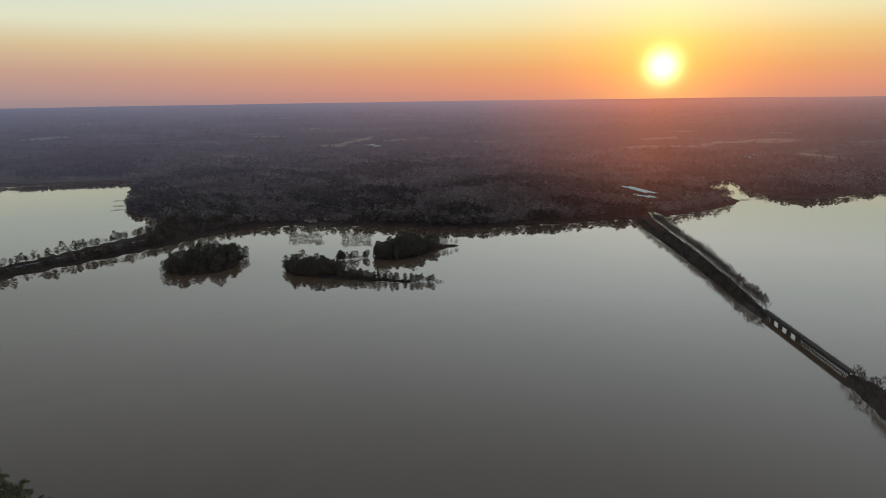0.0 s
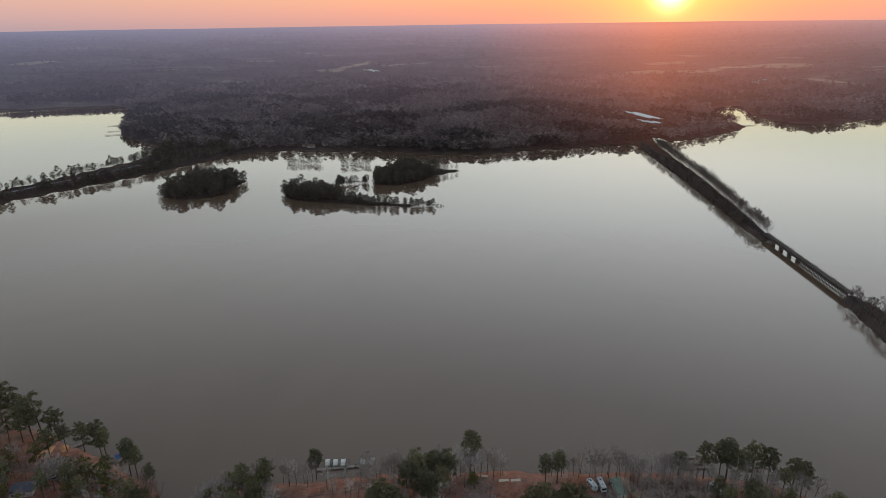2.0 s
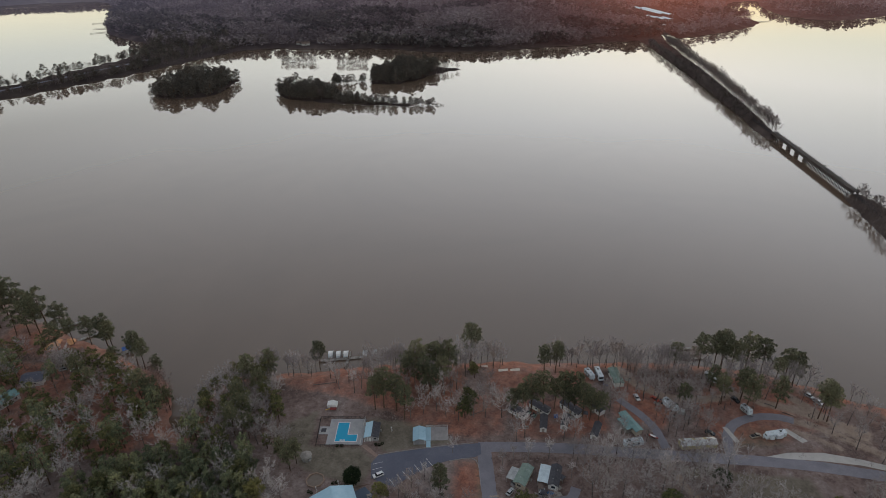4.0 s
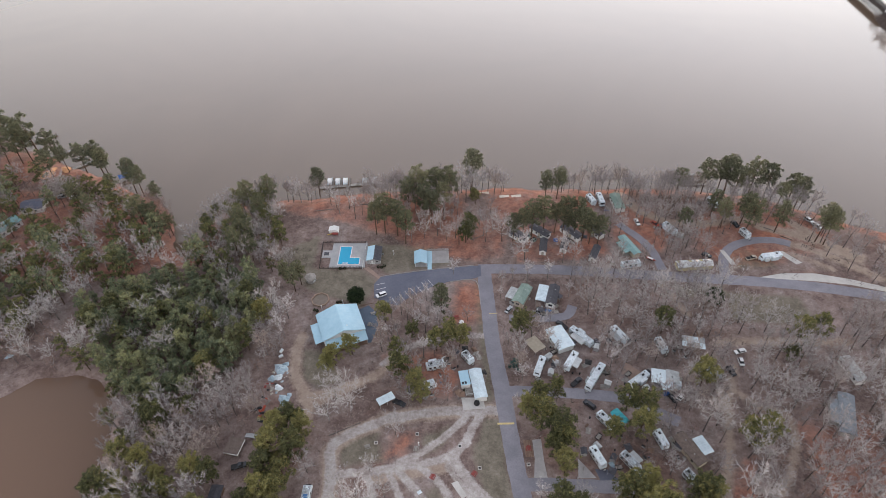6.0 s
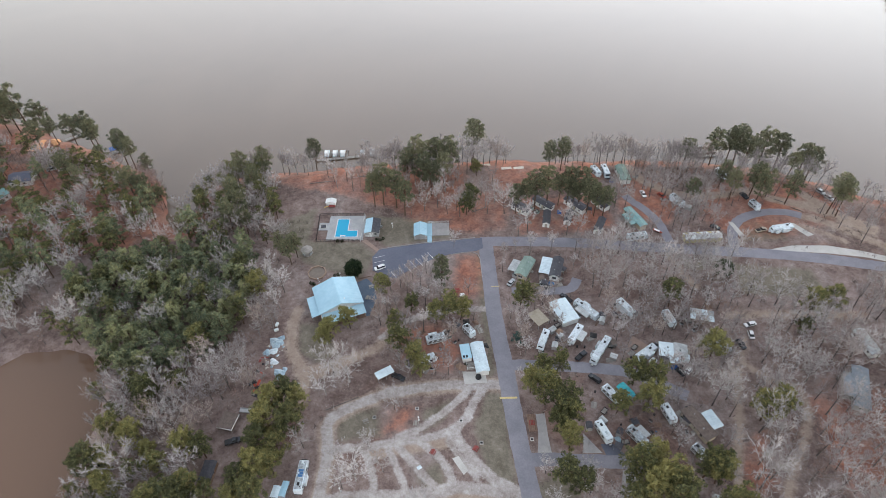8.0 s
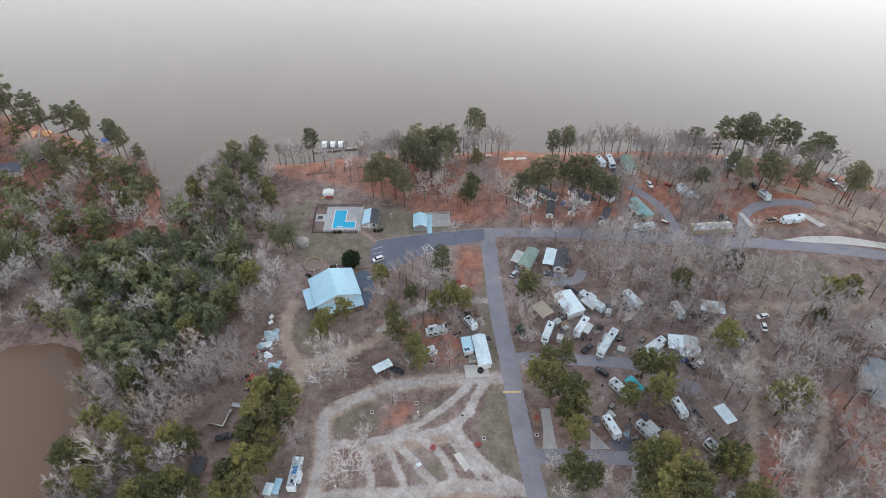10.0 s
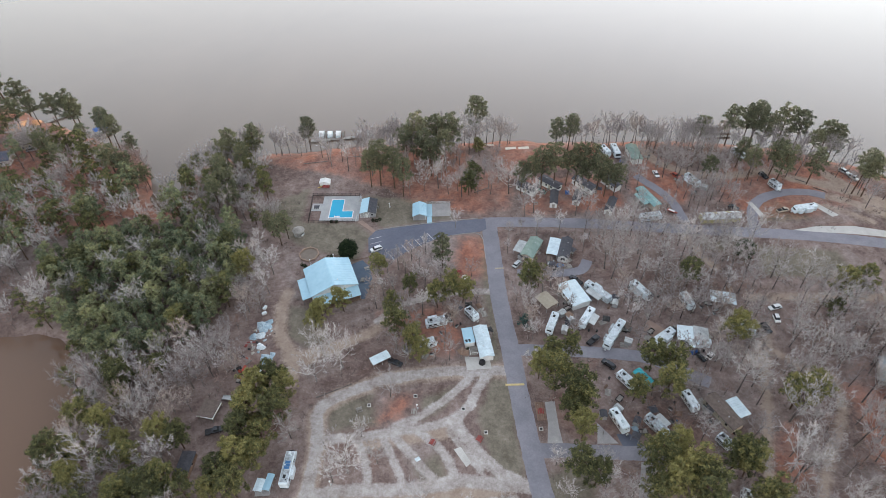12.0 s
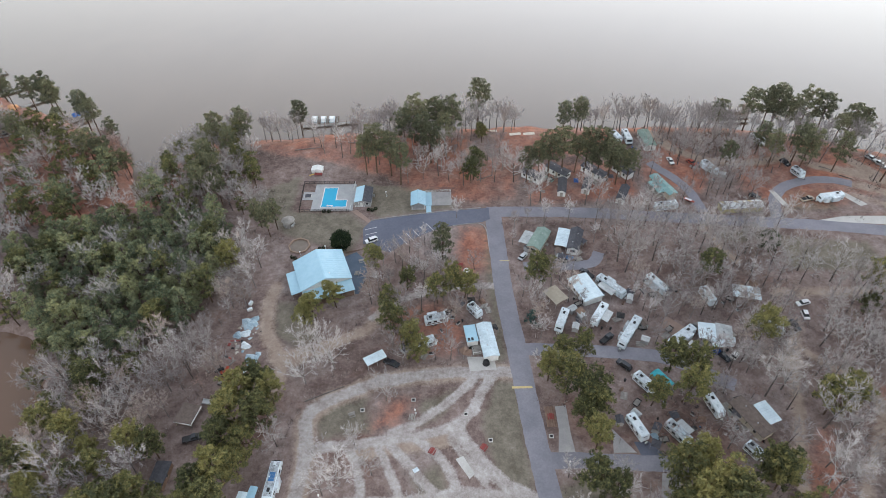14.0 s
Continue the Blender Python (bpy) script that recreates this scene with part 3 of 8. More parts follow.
TRACKS = [  # half width, line
    (1.9, [(20, 124.4), (9, 124.8), (-0.3, 124.8), (-9.7, 123.8), (-17.1, 122.4), (-21.7, 121.6), (-28, 119), (-35, 115.8), (-39.2, 113), (-40.6, 109.4), (-39.4, 104), (-39, 98.4), (-39.3, 93), (-39.9, 87.8), (-40.2, 70)]),
    (1.3, [(10, 124), (8, 122.8), (4.1, 118.6), (-0.5, 114.5), (-5.9, 110.4), (-11, 107.2), (-16.4, 105)]),
    (1.5, [(13.6, 124), (11.6, 121), (9, 116.8), (6.6, 111.7), (2.6, 107.6), (-3.3, 105.4), (-9.4, 104.2), (-16.4, 103.4), (-23.2, 102.4), (-30.1, 101.8), (-37, 101.1)]),
    (1.9, [(2.4, 107.4), (3.1, 103.9), (6.3, 99.1), (10, 93.7), (14.5, 89.3), (20.5, 86)]), (1.2, [(2, 106.4), (0.2, 103), (4.2, 97.3), (8.9, 90.6)]),
    (1.3, [(-9.5, 103.6), (-3.4, 98.4), (-0.1, 93.8), (1.6, 88.6)]), (1.35, [(-17, 102.6), (-11.9, 96.8), (-7.6, 91.3), (-4.6, 88)]), (1.1, [(-20, 102), (-17.8, 97.8), (-13.3, 87.6)]),
    (1.2, [(-28, 101.6), (-25.4, 97), (-24, 92.6), (-23, 87)]), (2.0, [(-40, 84), (-28.6, 85.6), (-15.7, 85.4), (-5.9, 86), (3.9, 87.6), (13.6, 86.3), (22, 85.4)]),
    (1.4, [(-40, 78), (-14, 79), (4, 80.5), (18, 81.5)]), (1.6, [(-22, 121), (-19, 123.4), (-15.5, 122)]),
    (1.3, [(17, 159), (6.3, 159.4), (-5.7, 157.1), (-17.4, 153.2), (-24, 146)]),
]
DIRT = [(2.2, [(-57.4, 161), (-58.5, 155), (-58.3, 148), (-56.6, 140), (-52.5, 134), (-50.4, 129), (-50.6, 120)]), (2.0, [(-53, 132), (-42, 133.7), (-34.2, 137), (-25.7, 141.6), (-21, 147)]), (3.2, [(-51, 131), (-46, 131.5)]),
        (2.9, [(20, 124.4), (9, 124.8), (-9.7, 123.8), (-21.7, 121.6), (-35, 115.8), (-40.6, 109.4), (-39, 98.4), (-40.2, 70)]), (2.6, [(-39, 83), (-15, 84), (15.5, 85)]), (2.6, [(-24, 100.5), (-12, 101.8), (0, 103.4)]),
        (2.3, [(160, 208.8), (168.4, 205.3), (175.1, 199.6), (181.1, 194), (190, 186)]), (2.6, [(167, 224), (172, 216), (178, 206), (186, 198)]), (1.6, [(158, 202), (166, 197), (172, 192)]), (2.6, [(150, 222), (164, 216), (176, 209), (188, 200)]), (2.4, [(90, 252), (96, 236), (108, 226), (124, 224), (150, 228)])]
SANDY = [(2.2, [(109.6, 152.9), (119.6, 153.5), (134.9, 152.7), (160, 151.5)]), (1.9, [(110.7, 141), (105.7, 132.1), (101, 121.2), (98.4, 111.1), (94.2, 100), (90.5, 91.4), (87, 76)]),
         (1.7, [(106, 132), (114, 123), (122.4, 120), (121.1, 110.5), (115.2, 99.5), (106.9, 89.4), (99, 76)]), (1.8, [(94, 190), (97, 178), (101, 168)])]
CLAY = [[(-240, 252), (-190, 250), (-120, 232), (-108, 205), (-160, 194), (-240, 198)],  # outlines of bare red ground
    [(-88, 248), (-60, 254), (-30, 254), (10, 252), (14, 218), (4, 212), (-14, 212), (-25, 222), (-48, 232), (-70, 238)],
    [(2, 206), (16, 203), (27, 206), (30, 228), (20, 232), (6, 220)],
    [(24, 234), (60, 232), (78, 240), (78, 257), (24, 258)],
    [(80, 215), (100, 206), (108, 216), (104, 235), (88, 246), (82, 232)],
    [(34, 202), (62, 202), (76, 206), (74, 226), (34, 226)],
    [(128, 196), (150, 196), (172, 204), (182, 214), (168, 236), (142, 240), (120, 226), (116, 206)],
    [(3, 166), (15, 166), (16, 188), (6, 188)], [(-24, 150), (-2, 152), (6, 140), (2, 132), (-12, 132)],
    [(-15, 108), (-10, 116), (-17, 116), (-21, 107)], [(-244, 302), (-226, 300), (-204, 293), (-194, 277), (-212, 268), (-244, 274)], [(-230, 262), (-196, 262), (-150, 246), (-140, 236), (-150, 230), (-185, 250), (-230, 246)],
    [(90, 84), (100, 84), (104, 104), (94, 98)], [(122, 84), (150, 84), (150, 118), (124, 116)], [(-142, 226), (-122, 226), (-118, 208), (-136, 206)],
]
GRASS = [
    [(-60, 200), (-36, 198), (-29, 190), (-34, 176), (-58, 186), (-66, 196)], [(-56, 154), (-46, 153), (-40, 139), (-47, 135.5), (-54.5, 140)], [(-34, 216), (-4, 212), (4, 200), (-26, 195)],
    [(13, 86), (21, 88), (20, 120), (14, 122), (9, 108)], [(14.5, 126), (18, 130), (16, 190), (13, 186)], [(120, 180), (150, 176), (152, 160), (118, 164)], [(128, 194), (148, 194), (148, 206), (132, 206)],
    [(-38, 113), (-24, 117), (-22, 106), (-36, 104)], [(-8, 115), (2, 119), (-1, 111), (-8, 107)], [(-10, 92), (-3, 96), (-1, 88), (-7, 86)], [(100, 183), (120, 183), (120, 178), (100, 178)],
    [(26, 88), (40, 92), (40, 78), (28, 78)], [(-76, 210), (-58, 222), (-58, 200), (-72, 196)],
]

# open fields in the far country
FIELDS_WEST = [[(-1719, 2599), (-1614, 2735), (-1494, 2734), (-1599, 2552)], [(-1067, 2484), (-955, 2550), (-946, 2505), (-1046, 2450)], [(-470, 2524), (-381, 2531), (-330, 2675), (-277, 2862), (-247, 2756), (-295, 2570), (-359, 2453), (-433, 2437)],
               [(-844, 2815), (-621, 2815), (-657, 2754), (-833, 2777)]]
FIELDS_EAST = [[(646, 2282), (874, 2372), (1044, 2369), (1019, 2288), (821, 2225), (642, 2229)], [(1057, 2424), (1228, 2441), (1369, 2324), (1340, 2290), (1176, 2333), (1023, 2321)], [(787, 2507), (1014, 2632), (979, 2508), (796, 2463)],
               [(1000, 2726), (1134, 2726), (1116, 2681), (1007, 2677)], [(1360, 2817), (1544, 2740), (1517, 2691), (1354, 2776)], [(1172, 2059), (1240, 2047), (1279, 1932), (1287, 1840), (1239, 1868), (1183, 1978)], [(1327, 2552), (1429, 2488), (1385, 2430), (1307, 2513)]]


def in_fields(P):
    """Metres inside the nearest far field, negative outside."""
    return np.max([inside(P, q) for q in FIELDS_WEST + FIELDS_EAST], 0)


def cover(P):
    """Metres inside clay, gravel and grass, packed into a colour as 0.5 + d / 20."""
    P = np.asarray(P, float)
    c = np.zeros((len(P), 4))
    best = np.full((4, len(P)), -10.0)
    for q in CLAY:
        best[0] = np.maximum(best[0], inside(P, q))
    bank = inside(P, HOME)  # the bare shore bank
    best[0] = np.maximum(best[0], np.where((P[:, 1] < 420) & (P[:, 0] > -235) & (P[:, 0] < 230), 5.5 - np.abs(bank - 4.0), -10))
    f = inside(P, FAR)
    best[0] = np.maximum(best[0], np.where(P[:, 1] > 500, 1.0 - np.abs(f - 2.0), -10))
    for w, q in TRACKS:
        best[1] = np.maximum(best[1], w - along(P, q))
    for w, q in SANDY:
        best[3] = np.maximum(best[3], w - 0.3 - along(P, q))
    for w, q in DIRT:
        best[3] = np.maximum(best[3], w - along(P, q))
    for q in GRASS:
        best[2] = np.maximum(best[2], inside(P, q))
    dist = np.hypot(P[:, 0], P[:, 1])
    best[2] = np.where(dist > 1500, np.clip(in_fields(P) / 4, -10, 10), best[2])
    c[:] = np.clip(best.T / 20 + 0.5, 0, 1)
    return c


def build_ground():
    az = [radians(a) for a in np.concatenate([np.arange(-64, 62.01, 0.28), np.arange(70, 291, 8.0)])]
    rr = [70.0]
    while rr[-1] < 4940:
        rr.append(rr[-1] * (1.0095 if rr[-1] < 380 else 1.016))
    rr = np.array([0.5, 20, 45] + rr)
    A, R = np.meshgrid(az, rr)
    P = np.stack([np.sin(A) * R, np.cos(A) * R], -1).reshape(-1, 2)
    Z = height(P)
    n, k = len(az), len(rr)
    me = bpy.data.meshes.new("ground")
    V = np.concatenate([P, Z[:, None]], 1)
    i = np.arange(k - 1)[:, None] * n + np.arange(n)[None, :]
    j = np.arange(k - 1)[:, None] * n + (np.arange(n)[None, :] + 1) % n
    F = np.stack([i, j, j + n, i + n], -1).reshape(-1, 4)[:, ::-1]
    me.from_pydata(V.tolist(), [], F.tolist())
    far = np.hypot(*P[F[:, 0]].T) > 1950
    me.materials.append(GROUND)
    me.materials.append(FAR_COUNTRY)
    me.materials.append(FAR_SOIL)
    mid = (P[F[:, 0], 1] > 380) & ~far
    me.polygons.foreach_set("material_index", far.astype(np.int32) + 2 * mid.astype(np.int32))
    me.polygons.foreach_set("use_smooth", [True] * len(F))
    at = me.color_attributes.new("cover", "FLOAT_COLOR", "POINT")
    at.data.foreach_set("color", cover(P).ravel())
    return tagged(new("ground", me), "red clay, leaf litter and gravel campground by a lake", "ground", kind="structure")


build_ground()
tagged(obj("water", [(-5000, -600, 0), (5000, -600, 0), (5000, 4000, 0), (-5000, 4000, 0)], [(0, 1, 2, 3)], LAKE), "calm muddy brown lake mirroring the evening sky", "lake", kind="structure")
tagged(obj("water_pond", [(-192, 55, 2.55), (-112, 55, 2.55), (-112, 148, 2.55), (-192, 148, 2.55)], [(0, 1, 2, 3)], POND), "small still pond of brown water", "pond", kind="structure")


def ribbon(name, width, line, material, z, label):
    """A paved strip along a smoothed line, with slightly uneven edges."""
    q = [Vector((*p, 0)) for p in line]
    pts = []
    for a in range(len(q) - 1):
        p0, p1, p2, p3 = q[max(a - 1, 0)], q[a], q[a + 1], q[min(a + 2, len(q) - 1)]
        steps = max(2, int((p2 - p1).length / 1.5))
        for s in range(steps):
            t = s / steps
            pts.append(0.5 * (2 * p1 + (p2 - p0) * t + (2 * p0 - 5 * p1 + 4 * p2 - p3) * t * t + (3 * p1 - p0 - 3 * p2 + p3) * t ** 3))
    pts.append(q[-1])
    V, F = [], []
    for i, p in enumerate(pts):
        d = (pts[min(i + 1, len(pts) - 1)] - pts[max(i - 1, 0)]).normalized()
        side = Vector((-d.y, d.x, 0))
        h = width / 2
        for s in (h + random.uniform(-0.12, 0.12), -h - random.uniform(-0.12, 0.12)):
            V += [(p.x + side.x * s, p.y + side.y * s, z), (p.x + side.x * s * 1.01, p.y + side.y * s * 1.01, z - 0.12)]
        if i:
            a, b = 4 * (i - 1), 4 * i
            F += [(a, a + 2, b + 2, b), (a + 1, a, b, b + 1), (a + 2, a + 3, b + 3, b + 2)]
    return tagged(obj(name, V, F, material), label, "road", kind="structure")


for k, (name, (w, line)) in enumerate(ROADS.items()):
    ribbon(name, w, line, ASPHALT, G + 0.03 + 0.006 * k, "faded grey asphalt campground road")


def slab(name, outline, material, z, thick=0.15, label="", category="pavement", kind="structure", parent=None):
    bm = bmesh.new()
    top = [bm.verts.new((x, y, z)) for x, y in outline]
    low = [bm.verts.new((x, y, z - thick)) for x, y in outline]
    bm.faces.new(top)
    for i in range(len(top)):
        j = (i + 1) % len(top)
        bm.faces.new((top[j], top[i], low[i], low[j]))
    bmesh.ops.triangulate(bm, faces=[f for f in bm.faces if len(f.verts) > 4])
    bmesh.ops.recalc_face_normals(bm, faces=bm.faces)
    ob = part(name, bm, material, parent)
    return tagged(ob, label, category, kind=kind) if label else ob


lot = slab("pavement_parking", LOT, ASPHALT_DARK, G + 0.085, label="dark blue-grey asphalt parking lot with white stall lines")

# ---------------------------------------------------------------- trees
def tube(V, F, a, b, ra, rb, n=3):
    """A tapered limb from a to b, open at both ends."""
    d = (b - a).normalized()
    u = d.orthogonal().normalized()
    v = d.cross(u)
    k = len(V)
    for p, r in ((a, ra), (b, rb)):
        for i in range(n):
            w = 2 * math.pi * i / n
            V.append(tuple(p + u * (r * math.cos(w)) + v * (r * math.sin(w))))
    for i in range(n):
        j = (i + 1) % n
        F.append((k + i, k + j, k + n + j, k + n + i))


def spike(V, F, a, b, r):
    """A twig: a thin pointed sliver."""
    d = (b - a).normalized()
    u = d.orthogonal().normalized()
    v = d.cross(u)
    w = a.x * 37.0 + b.y * 91.0 + b.z * 53.0
    u = (u * math.cos(w) + v * math.sin(w)) * (r * 1.15)
    k = len(V)
    V += [tuple(a + u), tuple(a - u), tuple(b)]
    F.append((k, k + 1, k + 2))


def rnd_dir(rng, up=0.0):
    v = Vector((rng.gauss(0, 1), rng.gauss(0, 1), rng.gauss(0, 1) + up))
    return v.normalized()


def bare_tree(seed, h, spread, limbs=7, twig_mat=None, name="bare_tree", label="leafless grey deciduous tree", twigs=10, lean=0.05, fork=0.32, thick=1.0, plain=False, limb_mat=None):
    """A leafless broadleaf: trunk, limbs that sweep outwards and up, branches and brooms of fine twigs."""
    rng = random.Random(seed)
    root = tagged(new(name), label, "tree", "bare trees")
    V, F, LV, LF, TV, TF = [], [], [], [], [], []
    r0 = 0.0095 * h + 0.05
    top = Vector((rng.uniform(-lean, lean) * h, rng.uniform(-lean, lean) * h, h * 0.66))
    knee = Vector((top.x * 0.4, top.y * 0.4, h * fork))
    tube(V, F, Vector((0, 0, -0.4)), knee, r0 * 1.2, r0 * 0.85, 6)
    tube(V, F, knee, top, r0 * 0.85, r0 * 0.3, 5)
    for i in range(limbs + 2):
        t = i / (limbs + 1)
        base = knee.lerp(top, t * 0.97)
        w = i * 2.4 + rng.uniform(-0.6, 0.6)
        out = spread * (1.0 - 0.6 * t) * rng.uniform(0.7, 1.12)
        rise = (h * rng.uniform(0.86, 1.0) - base.z) * (0.80 + 0.12 * t) * (1.0 - 0.22 * rng.random() * (1 - t))
        side = Vector((math.cos(w), math.sin(w), 0))
        bows = [base, base + side * out * 0.42 + Vector((0, 0, rise * 0.26)) + rnd_dir(rng) * 0.25, base + side * out * 0.76 + Vector((0, 0, rise * 0.62)) + rnd_dir(rng) * 0.35, base + side * out + Vector((0, 0, rise))]
        r = r0 * 0.46 * (1 - 0.4 * t)
        for k in range(3):
            tube(LV, LF, bows[k], bows[k + 1], r * (1 - 0.27 * k), r * (0.73 - 0.27 * k), 4 if k == 0 and not plain else 3)
        for k in range(8):
            s = 0.18 + 0.82 * (k + rng.random()) / 8
            j = min(2, int(s * 3))
            p = bows[j].lerp(bows[j + 1], s * 3 - j)
            along_limb = (bows[j + 1] - bows[j]).normalized()
            d = (along_limb * 0.75 + rnd_dir(rng, 0.5) * 0.8).normalized()
            q = p + d * (h * 0.15 * rng.uniform(0.65, 1.25) * (1.15 - 0.45 * s))
            if plain:
                spike(LV, LF, p, q, r * 0.34)
            else:
                tube(LV, LF, p, q, r * 0.36, r * 0.12, 3)
            for _ in range(twigs):
                a = p.lerp(q, rng.uniform(0.2, 1.0))
                b = a + (d + rnd_dir(rng, 0.35) * 0.7).normalized() * (h * 0.082 * rng.uniform(0.5, 1.5))
                spike(TV, TF, a, b, thick * (0.010 + 0.0008 * h))
    obj("trunk", V, F, BARK_GREY, root)
    obj("branchwork", LV, LF, limb_mat or LIMB_GREY, root)
    obj("crown", TV, TF, twig_mat or TWIGS, root)
    return root


def tuft(V, F, c, r, rng, n, flat=0.75, broad=1.0):
    """A cushion of needles: thin blades lying round a centre, every third one standing out."""
    for i in range(n):
        d = rnd_dir(rng, 0.45)
        d.z *= flat
        if i % 3 == 0:
            u = d.orthogonal().normalized()
            u.rotate(Matrix.Rotation(rng.uniform(0, 6.28), 3, d.normalized()))
            wdt = r * rng.uniform(0.07, 0.13) * broad
            m = c + d * (r * rng.uniform(0.1, 0.5))
            p, q, s = m + u * wdt, c + d * (r * rng.uniform(0.95, 1.3)), m - u * wdt
        else:
            m = c + d * (r * rng.uniform(0.4, 1.0))
            nn = (d.normalized() + rnd_dir(rng, 0.3) * 0.6).normalized()
            u = nn.orthogonal().normalized()
            u.rotate(Matrix.Rotation(rng.uniform(0, 6.28), 3, nn))
            v = nn.cross(u)
            ln, wd = r * rng.uniform(0.32, 0.55) * broad ** 0.5, r * rng.uniform(0.11, 0.18) * broad
            p, q, s = m - u * ln * 0.6 + v * wd, m + u * ln, m - u * ln * 0.6 - v * wd
        k = len(V)
        V += [tuple(p), tuple(q), tuple(s)]
        F.append((k, k + 1, k + 2))


def pine(seed, h, crown_from, spread, mat, name="pine_tree", label="tall pine with a rounded dark green crown", group="pines", clumps=60, blades=13, cone=0.0, size=1.0, broad=1.0):
    """A loblolly pine: a straight bare trunk and limbs that each carry a puff of needle tufts, with gaps between the puffs."""
    rng = random.Random(seed)
    root = tagged(new(name), label, "tree", group)
    V, F, CV, CF = [], [], [], []
    r0 = 0.011 * h + 0.06
    bend = Vector((rng.uniform(-0.03, 0.03) * h, rng.uniform(-0.03, 0.03) * h, 0))
    mid, top = Vector((0, 0, h * 0.5)) + bend, Vector((0, 0, h * 0.96)) + bend * 1.4
    tube(V, F, Vector((0, 0, -0.4)), mid, r0 * 1.15, r0 * 0.8, 6)
    tube(V, F, mid, top, r0 * 0.8, r0 * 0.2, 5)
    lo = h * crown_from
    puffs = max(7, clumps // 5)
    for i in range(puffs):
        t = (i + rng.random()) / puffs
        z = lo + (h - lo) * t
        full = math.sin(math.pi * min(1, 0.20 + 0.74 * t)) ** 0.55 * (1 - cone) + cone * (1.04 - t)
        rad = spread * full * rng.uniform(0.12, 1.0) ** 0.6
        w = i * 2.399 + rng.uniform(-0.4, 0.4)
        heart = Vector((math.cos(w) * rad * 0.86, math.sin(w) * rad * 0.86, z)) + bend * (0.6 + t)
        base = mid.lerp(top, max(0.0, min(1.0, (z - 1.4 - mid.z) / (top.z - mid.z))))
        tube(V, F, base, heart, r0 * 0.28, r0 * 0.08, 3)
        wide = spread * 0.25 * rng.uniform(0.75, 1.25)
        for _ in range(5):
            d = rnd_dir(rng, 0.5)
            c = heart + Vector((d.x * wide, d.y * wide, d.z * wide * 0.6))
            tuft(CV, CF, c, size * (0.46 + 0.095 * spread) * rng.uniform(0.75, 1.2), rng, blades, 0.75, 1.45 * broad)
    obj("trunk", V, F, BARK_PINE, root)
    obj("crown", CV, CF, mat, root)
    return root


def shrub(seed, r, mat, name="evergreen_bush", label="dense dark evergreen bush", n=70, tall=1.3):
    rng = random.Random(seed)
    root = tagged(new(name), label, "bush", "bushes")
    V, F, CV, CF = [], [], [], []
    tube(V, F, Vector((0, 0, -0.2)), Vector((0, 0, r * 0.9)), r * 0.07, r * 0.03, 5)
    for _ in range(n):
        d = rnd_dir(rng, 0.3)
        c = Vector((d.x * r * 0.72, d.y * r * 0.72, r * tall * 0.62 + d.z * r * tall * 0.55))
        tuft(CV, CF, c, r * rng.uniform(0.25, 0.4), rng, 20, 1.0)
    obj("trunk", V, F, BARK_PINE, root)
    obj("crown", CV, CF, mat, root)
    return root


TALL = [pine(11 + k, 22, 0.52 - 0.05 * k, 4.9 + 0.4 * k, NEEDLES, clumps=170, blades=20) for k in range(3)]
OLIVE = [pine(21 + k, 16.5, 0.40, 5.2 + 0.2 * k, NEEDLES_OLIVE, label="broad pine with yellow-olive sunlit needles", group="olive pines", clumps=140, blades=25) for k in range(3)]
YOUNG = [pine(31 + k, 14, 0.24, 3.9, NEEDLES_BLUE, label="young green pine in a dense stand", group="young pines", clumps=86, blades=20, cone=0.4) for k in range(3)]
DARKCONE = [pine(41, 17, 0.22, 4.6, NEEDLES, name="conifer", label="dark conical conifer with drooping boughs", group="conifers", clumps=130, blades=20, cone=0.45)]
BARE = [bare_tree(51 + k, 16, 5.4 + 0.5 * (k % 3), twigs=18, thick=1.35, fork=0.24 + 0.04 * k, twig_mat=TWIGS_TAN if k == 3 else TWIGS) for k in range(5)]
THIN = [bare_tree(61 + k, 16, 3.1, limbs=5, twigs=13, thick=1.35, label="slender leafless tree with upright limbs", fork=0.45) for k in range(3)]
WHITE_LIMB = [bare_tree(71 + k, 16.5, 7.2, limbs=9, twigs=18, thick=1.35, twig_mat=TWIGS_PALE, limb_mat=LIMB_PALE, fork=0.22, label="wide leafless tree with pale limbs") for k in range(2)]
RUST = [bare_tree(81 + k, 9, 3.6, twig_mat=TWIGS_RED, twigs=18, label="low leafless tree with reddish twigs") for k in range(2)]
SPRUCE = [pine(95, 5.5, 0.05, 2.1, NEEDLES_SPRUCE, name="spruce", label="small blue-green spruce beside the road", group="conifers", clumps=60, blades=16, cone=0.8)]
BUSH = [shrub(91, 2.6, LEAF_DARK, n=110), shrub(92, 1.0, LEAF_DARK, n=40)]
# plainer trees for the woods that are not counted tree by tree
GREEN_L = [pine(101 + k, 18, 0.28, 4.6, NEEDLES_BLUE, clumps=70, blades=17, size=1.25) for k in range(2)]
BARE_L = [bare_tree(111 + k, 16, 5.3, twigs=14, thick=1.6, plain=True, fork=0.26 + 0.06 * k, twig_mat=TWIGS_PALE if k == 1 else TWIGS) for k in range(3)]
WIDE_L = [bare_tree(115 + k, 16.5, 6.4, limbs=8, twigs=14, thick=1.5, plain=True, twig_mat=TWIGS_PALE, limb_mat=LIMB_PALE, fork=0.24) for k in range(2)]
RUST_L = [bare_tree(121 + k, 10, 4.0, limbs=5, twigs=12, plain=True, twig_mat=TWIGS_RED) for k in range(2)]
OLIVE_L = [pine(131 + k, 15, 0.28, 4.3, NEEDLES_OLIVE, clumps=70, blades=17, size=1.2) for k in range(2)]
